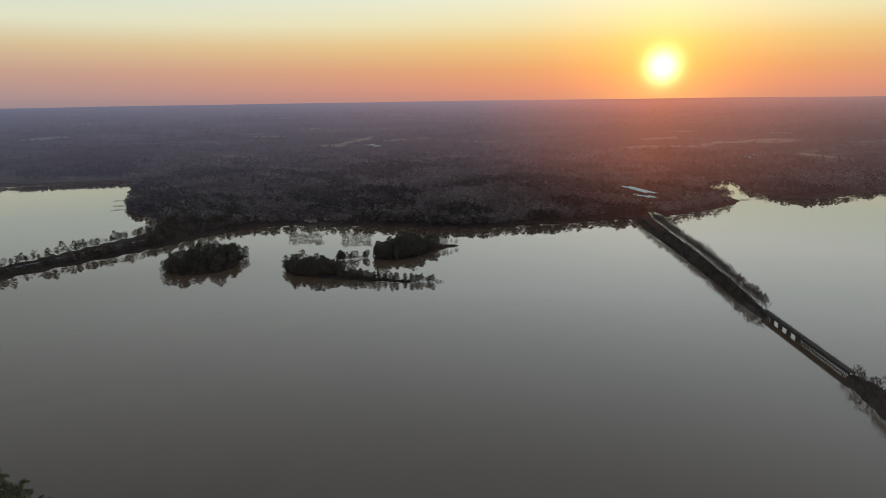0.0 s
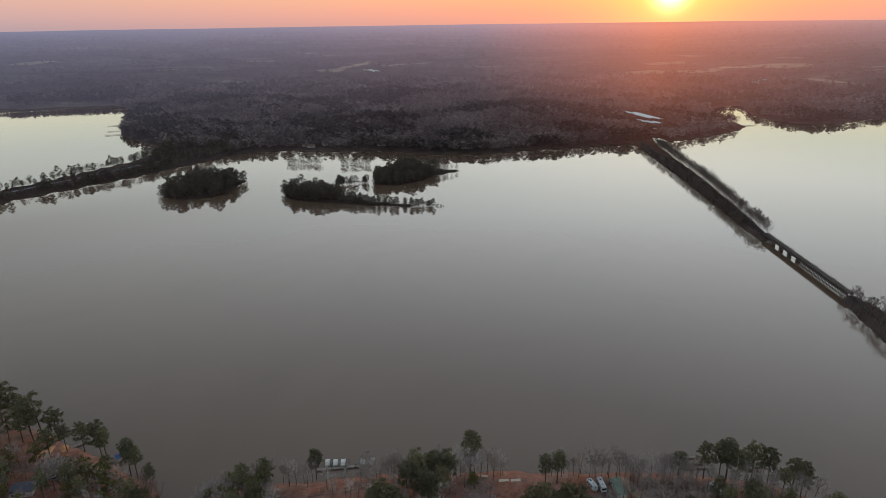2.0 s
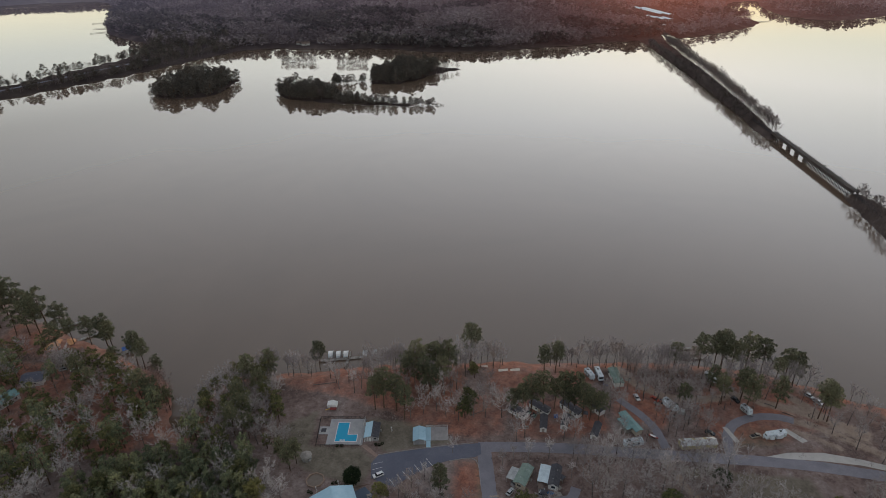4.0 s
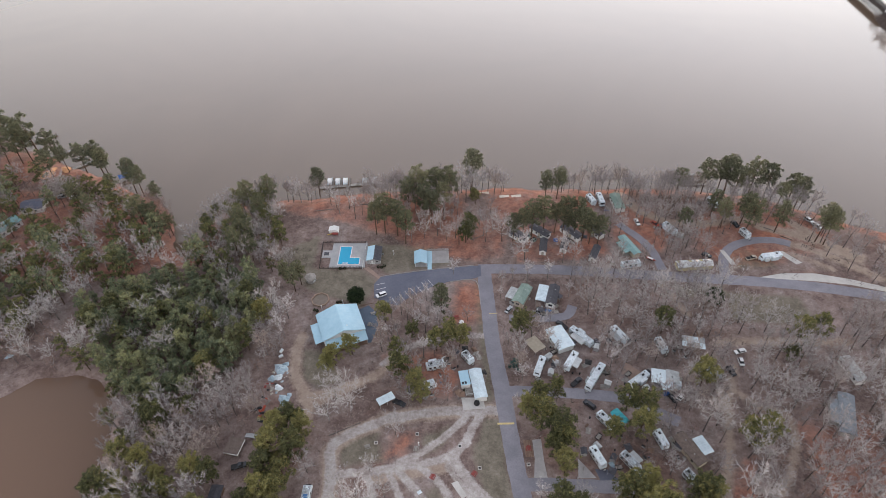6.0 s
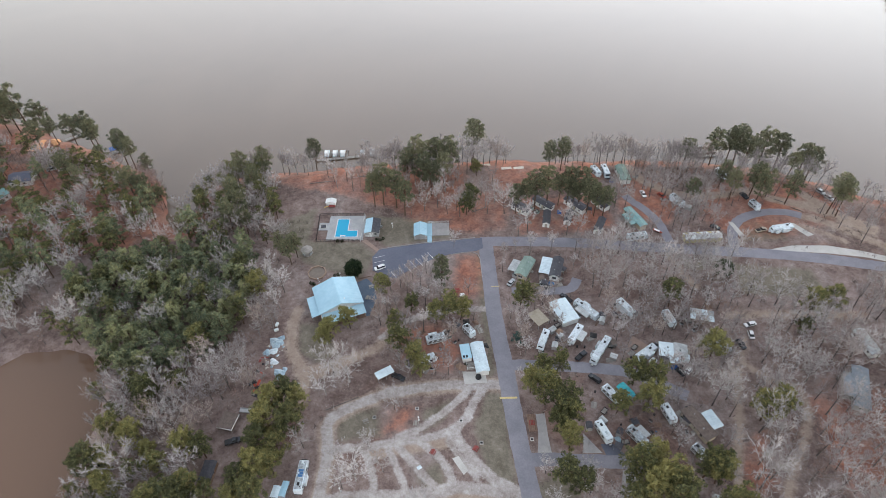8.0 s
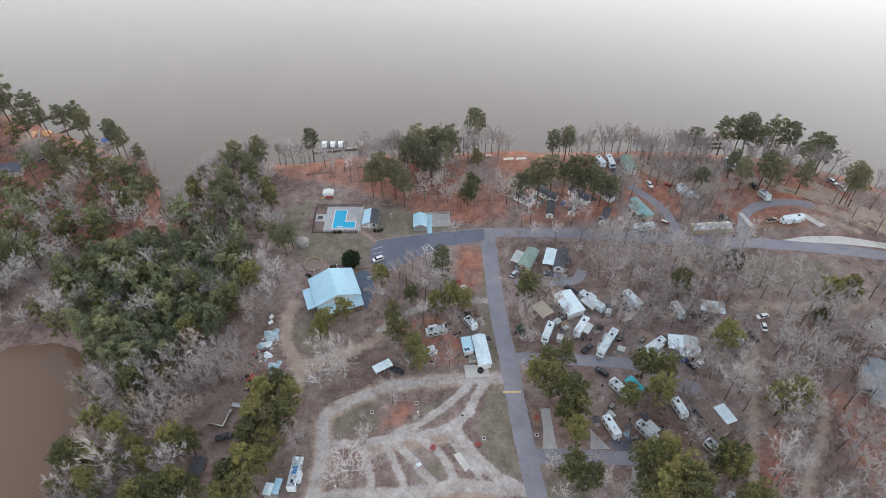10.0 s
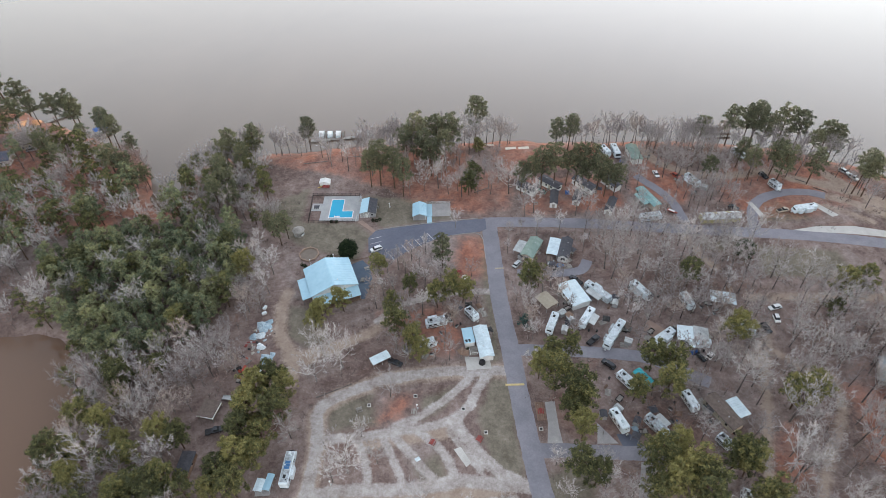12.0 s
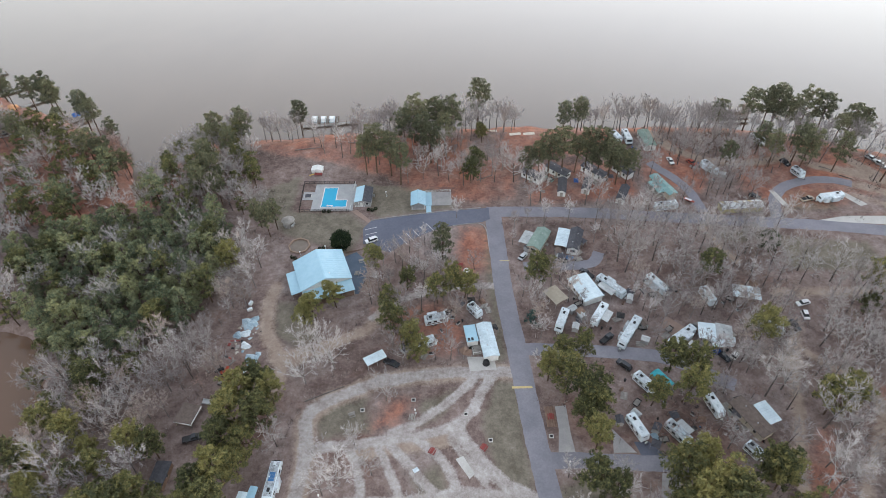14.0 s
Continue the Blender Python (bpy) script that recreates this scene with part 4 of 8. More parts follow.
TALL_L = [pine(136 + k, 20, 0.36, 5.0, NEEDLES, clumps=70, blades=17, size=1.25) for k in range(2)]
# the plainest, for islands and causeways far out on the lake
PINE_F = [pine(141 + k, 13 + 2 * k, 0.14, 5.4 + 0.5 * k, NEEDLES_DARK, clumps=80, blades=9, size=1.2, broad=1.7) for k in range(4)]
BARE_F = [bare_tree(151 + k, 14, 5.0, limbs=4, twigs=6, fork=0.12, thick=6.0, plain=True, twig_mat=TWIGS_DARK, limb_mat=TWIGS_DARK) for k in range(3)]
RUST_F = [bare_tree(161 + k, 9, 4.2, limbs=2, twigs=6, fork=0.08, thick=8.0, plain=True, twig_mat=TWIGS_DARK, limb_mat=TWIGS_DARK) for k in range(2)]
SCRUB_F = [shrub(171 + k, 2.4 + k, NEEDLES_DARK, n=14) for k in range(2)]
PROTO = TALL + OLIVE + YOUNG + DARKCONE + BARE + THIN + WHITE_LIMB + RUST + BUSH + SPRUCE
LITE = TALL_L + WIDE_L + GREEN_L + BARE_L + RUST_L + OLIVE_L + PINE_F + BARE_F + RUST_F + SCRUB_F
for q in PROTO:
    q["spare"] = 1
planted = []
rng_t = random.Random(7)


def raw_mesh(me):
    """The vertices, loops and face sizes of a mesh as arrays."""
    co, li, tot = np.empty(len(me.vertices) * 3, np.float32), np.empty(len(me.loops), np.int32), np.empty(len(me.polygons), np.int32)
    me.vertices.foreach_get("co", co)
    me.loops.foreach_get("vertex_index", li)
    me.polygons.foreach_get("loop_total", tot)
    return co.reshape(-1, 3), li, tot


def mesh_from(name, V, L, T, mats, M=None):
    """A mesh from arrays: vertices, loop vertices, face sizes, materials and each face's material."""
    me = bpy.data.meshes.new(name)
    me.vertices.add(len(V))
    me.vertices.foreach_set("co", np.asarray(V, np.float32).ravel())
    me.loops.add(len(L))
    me.loops.foreach_set("vertex_index", np.asarray(L, np.int32))
    me.polygons.add(len(T))
    me.polygons.foreach_set("loop_start", (np.cumsum(T) - T).astype(np.int32))
    me.polygons.foreach_set("loop_total", np.asarray(T, np.int32))
    for q in mats:
        me.materials.append(q)
    if M is not None:
        me.polygons.foreach_set("material_index", np.asarray(M, np.int32))
    me.update(calc_edges=True)
    return me


raw_cache = {}


class Woods:
    """Gathers trees that are not counted singly into one object."""

    def __init__(self, name, label):
        self.name, self.label, self.V, self.L, self.T, self.M, self.mats, self.n = name, label, [], [], [], [], [], 0

    def add(self, src, m):
        for ob in src.children:
            if ob.data.name not in raw_cache:
                raw_cache[ob.data.name] = raw_mesh(ob.data)
            co, li, tot = raw_cache[ob.data.name]
            mat = ob.data.materials[0]
            if mat not in self.mats:
                self.mats.append(mat)
            self.V.append(co @ np.array(m.to_3x3(), np.float32).T + np.array(m.translation, np.float32))
            self.L.append(li + self.n)
            self.T.append(tot)
            self.M.append(np.full(len(tot), self.mats.index(mat)))
            self.n += len(co)

    def finish(self):
        me = mesh_from(self.name, np.concatenate(self.V), np.concatenate(self.L), np.concatenate(self.T), self.mats, np.concatenate(self.M))
        return tagged(new(self.name, me), self.label, "woods", kind="stuff")


def plant(kinds, x, y, scale=1.0, z=None, rng=rng_t, wide=1.0, woods=None):
    src = kinds[rng.randrange(len(kinds))]
    if z is None:
        z = float(height([(x, y)])[0])
    s = scale * rng.uniform(0.9, 1.1)
    m = pose(x, y, z - 0.1, rng.uniform(-3, 3), rng.uniform(-3, 3), rng.uniform(0, 360)) @ Matrix.Diagonal((s * wide, s * wide, s, 1))
    planted.append((x, y))
    if woods:
        return woods.add(src, m)
    if src.get("spare"):
        del src["spare"]
        src.matrix_basis = m
        ob = src
    else:
        ob = copy_thing(src, pose(0, 0, 0))
        ob.matrix_basis = m
    return ob

# ---------------------------------------------------------------- planting
# places kept free of trees: x, y, radius
FREE_A = [(-46, 92, 6), (51, 104, 6), (62, 102, 5), (48, 144, 6), (56, 137, 8), (36, 142, 6), (72, 135, 7), (55, 156, 8), (70, 157, 6), (85, 151, 4), (147, 199, 9), (141, 215, 4), (107, 219, 6),
          (80, 242, 6), (87, 240, 7), (85, 208, 9), (84, 196, 6), (111, 195, 9), (-3, 144, 5), (9, 147, 5), (-6, 135, 5), (10, 134, 10), (-22, 129, 5), (46, 155, 7), (57, 118, 6), (82, 135, 7)]
FREE_B = [(99, 138, 5), (97, 151, 6), (83, 106, 8), (80, 97, 4), (74, 110, 4), (-73, 111, 6), (-45, 206, 17), (-42, 162, 16), (-5, 204, 13), (-52, 181, 5), (-62, 138, 11), (30, 106, 6), (33, 174, 9), (42, 174, 9),
          (115, 147, 5), (113, 169, 8), (139, 200, 5), (46, 172, 6), (-28, 182, 6), (62, 119, 5), (52, 126, 4), (-22, 98, 19), (3, 100, 20), (94, 200, 4), (-50, 138, 10), (-52, 87, 4), (5, 176, 9), (10, 110, 9)]
FREE_C = [(-51, 226, 7), (-45, 192, 12), (-40, 222, 8), (-62, 225, 12), (8, 184, 8), (-30, 205, 10), (-18, 204, 7), (150, 168, 14), (165, 190, 10), (160, 215, 10), (140, 182, 7), (55, 210, 8), (70, 204, 7), (95, 218, 6), (44, 250, 12), (16, 236, 8), (-75, 150, 5), (80, 232, 5), (44, 181, 8), (33, 181, 7), (35.5, 152, 4), (-30, 172, 5.5), (-29.5, 165, 5), (-58.3, 193, 5), (-212, 285, 11), (-52.8, 180.8, 6), (-63, 143, 7), (-205, 247, 8), (-211, 232, 7), (-203, 238, 6), (-120, 211, 9), (-121, 203, 7), (-50, 255, 11), (-57, 253, 8), (133, 253, 7), (138, 247, 5), (153, 137, 6), (143.5, 123, 6), (139.5, 114, 6), (-76, 94, 5)]
FREE = np.array(FREE_A + FREE_B + FREE_C, float)


def is_free(P, margin=2.2):
    """Which of many points are clear of roads, things, the parking lot and the water."""
    P = np.asarray(P, float)
    ok = np.ones(len(P), bool)
    for x, y, r in FREE:
        ok &= np.hypot(P[:, 0] - x, P[:, 1] - y) > r
    for w, line in list(ROADS.values()) + [(2 * w, q) for w, q in TRACKS + DIRT[:2]] + [(w, q) for w, q in SANDY]:
        ok &= along(P, line) > w / 2 + margin
    return ok & (inside(P, LOT) < -3) & (inside(P, HOME) > 1.5) & (inside(P, POND_EDGE) < -2.5)


def sow(outline, kinds, count, lo, hi, gap, seed, wide, test, tries=14, woods=None):
    rng = random.Random(seed)
    xs, ys = [p[0] for p in outline], [p[1] for p in outline]
    P = np.array([(rng.uniform(min(xs), max(xs)), rng.uniform(min(ys), max(ys))) for _ in range(count * tries)])
    P = P[test(P)]
    Z = height(P)
    done = 0
    for (x, y), z in zip(P, Z):
        if planted and (np.hypot(*(np.array(planted[-700:]) - (x, y)).T) < gap).any():
            continue
        plant(kinds, float(x), float(y), rng.uniform(lo, hi), float(z), rng, wide, woods)
        done += 1
        if done == count:
            break


def scatter(outline, kinds, count, lo, hi, gap=3.0, seed=1, wide=1.0, margin=2.2, woods=None):
    """Plants trees at random inside an outline, clear of roads, things and each other."""
    sow(outline, kinds, count, lo, hi, gap, seed, wide, lambda P: (inside(P, outline) > 0) & is_free(P, margin), woods=woods)


PINES_SHORE = [(-63, 257, 0.75), (-94, 239, 0.9), (-87, 231, 0.8), (-85, 244, 0.9), (-12, 244, 1), (-2, 246, 1), (-8, 233, 1), (4, 245, 0.9), (-16, 239, 0.9), (-31, 222, 0.9), (-27, 223, 1), (-21, 221, 1), (-17, 215, 0.9),
               (16, 261, 1.15), (52, 244, 0.75), (58, 246, 0.8), (-5, 229, 0.9), (1, 235, 0.9)]
PINES_ROW = [(33, 215, 0.8), (38, 217, 0.85), (42, 218, 0.9), (48, 220, 0.9), (53, 220, 0.9), (57, 220, 0.95), (62, 218, 0.9), (65, 214, 0.85), (68, 212, 0.8), (72, 212, 0.85), (59, 217, 0.7)]
PINES_POINT = [(119, 249, 0.8), (132, 249, 0.85), (141, 251, 0.9), (144, 250, 1), (148, 248, 0.95), (155, 247, 0.95), (163, 246, 0.95), (164, 235, 0.7), (171, 239, 0.85), (176, 239, 0.85), (132, 221, 0.8), (142, 217, 0.85),
               (112, 217, 0.7), (156, 217, 0.75), (172, 210, 0.9), (175, 208, 0.9), (130, 230, 0.7), (142, 223, 0.8)]
PINES_WEST = [(-214, 293, 1), (-194, 282, 0.9), (-182, 277, 1), (-178, 275, 0.9), (-161, 264, 0.9), (-156, 261, 0.8), (-146, 254, 0.6), (-131, 229, 0.6), (-202, 280, 0.8), (-204, 269, 0.9), (-169, 237, 0.8), (-179, 244, 0.8), (-144, 231, 0.8),
              (-138, 229, 0.8), (-135, 224, 0.7), (-167, 256, 0.7), (-94, 220, 0.9), (-89, 214, 0.8), (-86, 205, 0.7), (-93, 207, 0.8), (-62, 190, 0.65), (-64, 186, 0.65), (-68, 191, 0.6)]
for x, y, s in PINES_SHORE + PINES_ROW + PINES_POINT + PINES_WEST:
    plant(TALL, x, y, s)
OLIVE_A = [(87, 158, 0.8), (137, 150, 1), (146, 153, 0.9), (104, 108, 1.1), (109, 110, 1), (132, 143, 0.6), (95, 133, 0.9), (65, 123, 0.9), (70, 120, 1), (57, 112, 0.8), (66, 113, 0.9), (29, 158, 0.9), (34, 161, 0.7), (17, 243, 0.6)]
OLIVE_B = [(39, 128, 0.7), (34, 127, 0.8), (29, 121, 0.9), (33, 117, 1), (37, 111, 1.1), (40, 107, 1), (36, 106, 0.9), (39, 99, 0.9), (36, 88, 1), (40, 85, 0.9), (57, 90, 1), (62, 92, 1), (64, 84, 1.1),
           (67, 79, 1.1), (60, 82, 1), (79, 89, 1), (82, 87, 1), (82, 76, 1), (55, 80, 0.8)]
OLIVE_C = [(-36, 151, 0.7), (-42, 146, 0.75), (-45, 143, 0.7), (-16, 139, 0.9), (-11, 133, 0.8), (-18, 150, 0.7), (-9, 129, 0.7), (1, 155, 0.9), (6, 154, 0.8), (-3, 152, 0.8), (-13, 158, 0.6), (13, 219, 0.8), (11, 215, 0.8),
           (-24, 167, 0.75), (-143, 165, 1), (-135, 171, 0.9), (-73, 168, 0.9), (-81, 176, 0.9), (-90, 143, 0.8)]
OLIVE_D = [(-58, 115, 0.9), (-54, 118, 0.9), (-50, 115, 0.9), (-58, 108, 1), (-52, 106, 1), (-60, 101, 1), (-54, 99, 0.9), (-59, 92, 1), (-55, 93, 0.9), (-63, 88, 0.9), (-59, 84, 0.9), (-51, 111, 0.8), (-65, 84, 0.8), (-109, 106, 0.9),
           (-102, 104, 0.8), (-107, 96, 0.8), (-106, 90, 0.8), (-102, 120, 0.8), (-91, 95, 0.7), (-86, 84, 0.9), (-80, 82, 0.9), (-89, 81, 0.9)]
for x, y, s in OLIVE_A + OLIVE_B + OLIVE_C + OLIVE_D:
    plant(OLIVE, x, y, s)
WIDE = [(-40, 130, 1), (-34, 127, 1.15), (-47, 102, 0.75), (-29, 90.5, 0.95), (-20.6, 93.2, 0.7), (-36, 98, 0.55), (-18, 115.5, 0.75), (-26, 102, 0.5), (-8, 80, 0.8), (-71, 174, 1), (-33, 88, 0.8), (96, 88, 1.2), (111, 165, 1.1), (-42, 122, 0.9),
        (28, 215, 1), (-100, 93, 1.1), (-120, 224, 0.8), (-160, 226, 1), (-129, 207, 0.9), (-140, 209, 0.9), (-37, 260, 0.9)]
for x, y, s in ((37, 202, 1.0), (33, 200, 0.8), (54, 200, 1.0), (58, 199.6, 0.9), (4.5, 194.0, 0.6)):
    plant(BARE, x, y, s)
for x, y, s in WIDE:
    plant(WHITE_LIMB, x, y, s)
plant(DARKCONE, -1, 172, 1.0)
plant(DARKCONE, 12, 217, 0.7)
plant([BUSH[0]], -37, 179.5, 1.6)
plant([BUSH[0]], 113.5, 174.5, 1.45)
plant(SPRUCE, 26.5, 143, 1.0)
for x, y in ((-29, 199.5), (-27.5, 199.2), (-26.2, 200), (7.2, 133), (-46, 199), (-44, 199), (-54.2, 174.6), (-53, 174), (-45, 178.6), (-43.6, 179)):
    plant([BUSH[1]], x, y, 0.8)

def grove(woods, outline, kinds, count, lo, hi, gap, inset=2.0):
    sow(outline, kinds, count, lo, hi, gap, 31 + count, 1.0, lambda P: inside(P, outline) > inset, 30, woods)


# the stands
west_woods = Woods("west_woods", "mixed bare and evergreen woods between cove and pond")
camp_woods = Woods("camp_woods", "leafless trees standing among the camp sites")
STAND = [(-152, 177), (-133, 188), (-104, 196), (-82, 192), (-74, 172), (-78, 150), (-86, 136), (-112, 128), (-134, 148)]
scatter(STAND, YOUNG, 150, 0.6, 1.08, gap=3.5, seed=2)
scatter(STAND, OLIVE_L, 26, 0.7, 1.1, gap=3.6, seed=3, woods=west_woods)
scatter(STAND, WIDE_L, 18, 0.7, 0.95, gap=2.6, seed=4, woods=west_woods)
scatter([(-215, 150), (-150, 174), (-134, 190), (-140, 204), (-215, 204)], OLIVE_L + GREEN_L[:1] + WIDE_L[:1], 70, 0.7, 1.0, gap=4.6, seed=5, woods=west_woods)
scatter([(-240, 195), (-100, 195), (-84, 205), (-100, 226), (-118, 208), (-140, 226), (-160, 250), (-240, 275)], WIDE_L[:1] + BARE_L + OLIVE_L + OLIVE_L + GREEN_L[:1] + RUST_L + RUST_L, 190, 0.7, 1.05, gap=4.4, seed=6, woods=west_woods)
scatter([(-230, 146), (-134, 146), (-138, 172), (-230, 172)], WIDE_L + OLIVE_L + RUST_L, 46, 0.7, 1.0, gap=3.6, seed=29, woods=west_woods)
scatter([(-150, 232), (-122, 222), (-130, 250), (-150, 258)], RUST_L, 34, 0.7, 1.1, gap=2.6, seed=7, woods=west_woods)
scatter([(-122, 134), (-84, 138), (-78, 122), (-80, 90), (-70, 72), (-112, 72), (-114, 100), (-118, 124)], BARE + BARE + WHITE_LIMB, 46, 0.65, 0.95, gap=4.4, seed=8)
scatter([(-120, 66), (-72, 66), (-78, 100), (-112, 114)], OLIVE, 20, 0.7, 1.0, gap=4.5, seed=38)
scatter([(-122, 134), (-112, 70), (-70, 72), (-78, 122)], OLIVE_L, 18, 0.5, 0.8, gap=3, seed=28, woods=west_woods)
scatter([(-86, 168), (-64, 174), (-62, 150), (-66, 120), (-84, 120)], BARE + RUST, 30, 0.55, 0.85, gap=3.2, seed=9)
scatter([(-108, 208), (-84, 200), (-66, 196), (-74, 222), (-88, 248), (-106, 252), (-116, 238)], BARE_L + WIDE_L + OLIVE_L + RUST_L, 85, 0.6, 0.95, gap=2.9, seed=10, woods=west_woods)
grove(west_woods, [(-330, 372), (-250, 312), (-222, 298), (-222, 282), (-260, 285), (-340, 330)], TALL_L, 60, 1.0, 1.3, 5, 1.0)
# the shore row
scatter([(-92, 252), (-60, 256), (0, 257), (60, 257), (100, 255), (130, 253), (130, 246), (60, 250), (0, 250), (-60, 246)], THIN + BARE + BARE, 80, 0.6, 1.05, gap=3.0, seed=11, wide=0.9, margin=1)
scatter([(-60, 250), (16, 250), (20, 226), (-14, 222), (-50, 236)], THIN, 46, 0.6, 0.95, gap=3.6, seed=12, wide=0.9)
scatter([(-16, 214), (24, 212), (26, 240), (0, 240)], THIN + BARE, 16, 0.6, 0.9, gap=4.0, seed=13)
# the middle of the camp
scatter([(-34, 176), (-26, 150), (-12, 120), (4, 126), (6, 150), (14, 156), (14, 164), (-6, 182)], THIN + BARE, 42, 0.5, 0.8, gap=3.6, seed=14)
scatter([(24, 120), (24, 195), (62, 192), (62, 180), (46, 160), (44, 120)], THIN + BARE, 40, 0.5, 0.8, gap=4.0, seed=15)
scatter([(58, 192), (120, 187), (120, 150), (60, 160)], BARE_L + BARE_L + WIDE_L, 56, 0.75, 1.15, gap=5.0, seed=16, woods=camp_woods)
scatter([(60, 160), (112, 150), (108, 120), (60, 122)], BARE + THIN, 48, 0.6, 0.9, gap=3.6, seed=17)
scatter([(104, 156), (210, 170), (200, 110), (150, 74), (86, 70), (84, 120)], BARE_L + BARE_L + THIN + WIDE_L + RUST_L[:1], 215, 0.75, 1.2, gap=5.0, seed=18, woods=camp_woods)
scatter([(60, 122), (90, 118), (90, 72), (48, 72), (42, 90)], BARE_L + RUST_L, 44, 0.5, 0.8, gap=3.4, seed=19, woods=camp_woods)
scatter([(74, 196), (120, 194), (122, 250), (100, 252), (76, 230)], THIN + BARE_L, 60, 0.6, 0.95, gap=3.4, seed=20, wide=0.9, woods=camp_woods)
scatter([(120, 214), (178, 228), (176, 240), (140, 250), (120, 250)], THIN + BARE_L, 34, 0.6, 0.95, gap=4.0, seed=21, wide=0.9, woods=camp_woods)
scatter([(150, 175), (215, 185), (205, 222), (180, 234), (158, 214), (175, 190)], THIN + BARE_L, 26, 0.6, 0.9, gap=5.0, seed=22, woods=camp_woods)
scatter([(26, 72), (50, 72), (52, 90), (28, 92)], BARE, 8, 0.5, 0.7, gap=4, seed=23)
scatter([(-34, 60), (20, 60), (20, 79), (-34, 79)], BARE, 9, 0.6, 0.9, gap=5, seed=24)
west_woods.finish()
camp_woods.finish()

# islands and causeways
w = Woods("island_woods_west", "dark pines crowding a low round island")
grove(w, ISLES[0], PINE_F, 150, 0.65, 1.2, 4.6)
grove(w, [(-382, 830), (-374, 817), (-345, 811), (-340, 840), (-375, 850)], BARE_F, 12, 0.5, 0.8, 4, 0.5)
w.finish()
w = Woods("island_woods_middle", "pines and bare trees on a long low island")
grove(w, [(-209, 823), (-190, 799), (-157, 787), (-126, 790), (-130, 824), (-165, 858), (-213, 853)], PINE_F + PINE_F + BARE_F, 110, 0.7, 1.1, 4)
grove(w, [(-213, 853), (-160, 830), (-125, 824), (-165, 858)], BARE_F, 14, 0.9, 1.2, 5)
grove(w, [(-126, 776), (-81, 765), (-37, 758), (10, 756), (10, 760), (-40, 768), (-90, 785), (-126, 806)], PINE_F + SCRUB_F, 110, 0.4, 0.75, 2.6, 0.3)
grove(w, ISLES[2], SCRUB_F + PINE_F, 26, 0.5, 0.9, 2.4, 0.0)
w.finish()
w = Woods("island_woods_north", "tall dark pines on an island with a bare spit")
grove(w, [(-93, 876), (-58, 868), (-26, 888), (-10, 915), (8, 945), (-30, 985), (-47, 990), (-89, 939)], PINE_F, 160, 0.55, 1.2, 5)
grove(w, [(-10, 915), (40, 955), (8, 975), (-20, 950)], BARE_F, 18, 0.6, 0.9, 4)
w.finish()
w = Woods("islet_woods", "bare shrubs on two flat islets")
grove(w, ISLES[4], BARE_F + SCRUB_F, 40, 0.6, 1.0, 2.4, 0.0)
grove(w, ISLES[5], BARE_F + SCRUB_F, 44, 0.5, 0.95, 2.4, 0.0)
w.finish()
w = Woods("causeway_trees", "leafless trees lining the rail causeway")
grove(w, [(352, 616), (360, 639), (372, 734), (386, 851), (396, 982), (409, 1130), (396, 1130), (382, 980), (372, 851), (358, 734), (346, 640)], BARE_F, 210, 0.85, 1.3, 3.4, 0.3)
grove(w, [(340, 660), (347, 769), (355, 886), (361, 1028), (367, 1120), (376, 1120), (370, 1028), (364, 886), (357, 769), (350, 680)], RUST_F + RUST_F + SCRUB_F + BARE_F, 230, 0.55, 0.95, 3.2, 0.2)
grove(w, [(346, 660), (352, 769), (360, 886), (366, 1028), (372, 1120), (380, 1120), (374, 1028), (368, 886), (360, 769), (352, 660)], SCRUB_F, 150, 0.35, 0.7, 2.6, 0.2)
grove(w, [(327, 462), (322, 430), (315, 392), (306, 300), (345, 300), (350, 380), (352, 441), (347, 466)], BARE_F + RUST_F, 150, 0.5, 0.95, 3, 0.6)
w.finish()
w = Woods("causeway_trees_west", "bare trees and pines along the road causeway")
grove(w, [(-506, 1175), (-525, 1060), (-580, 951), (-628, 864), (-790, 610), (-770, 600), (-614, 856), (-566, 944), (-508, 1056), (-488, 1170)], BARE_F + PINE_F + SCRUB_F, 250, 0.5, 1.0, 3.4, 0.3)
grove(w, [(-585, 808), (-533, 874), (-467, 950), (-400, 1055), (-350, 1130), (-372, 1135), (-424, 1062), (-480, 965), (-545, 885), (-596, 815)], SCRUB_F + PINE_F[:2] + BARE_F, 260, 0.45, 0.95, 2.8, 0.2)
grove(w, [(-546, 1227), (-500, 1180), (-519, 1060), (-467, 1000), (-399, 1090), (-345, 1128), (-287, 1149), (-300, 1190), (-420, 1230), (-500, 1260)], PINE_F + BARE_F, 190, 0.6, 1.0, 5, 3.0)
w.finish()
for q in PROTO:
    if q.get("spare"):
        plant([q], -200 + 0.2 * len(planted) % 30, 110)
for q in LITE:
    for c in list(q.children):
        bpy.data.objects.remove(c)
    bpy.data.objects.remove(q)


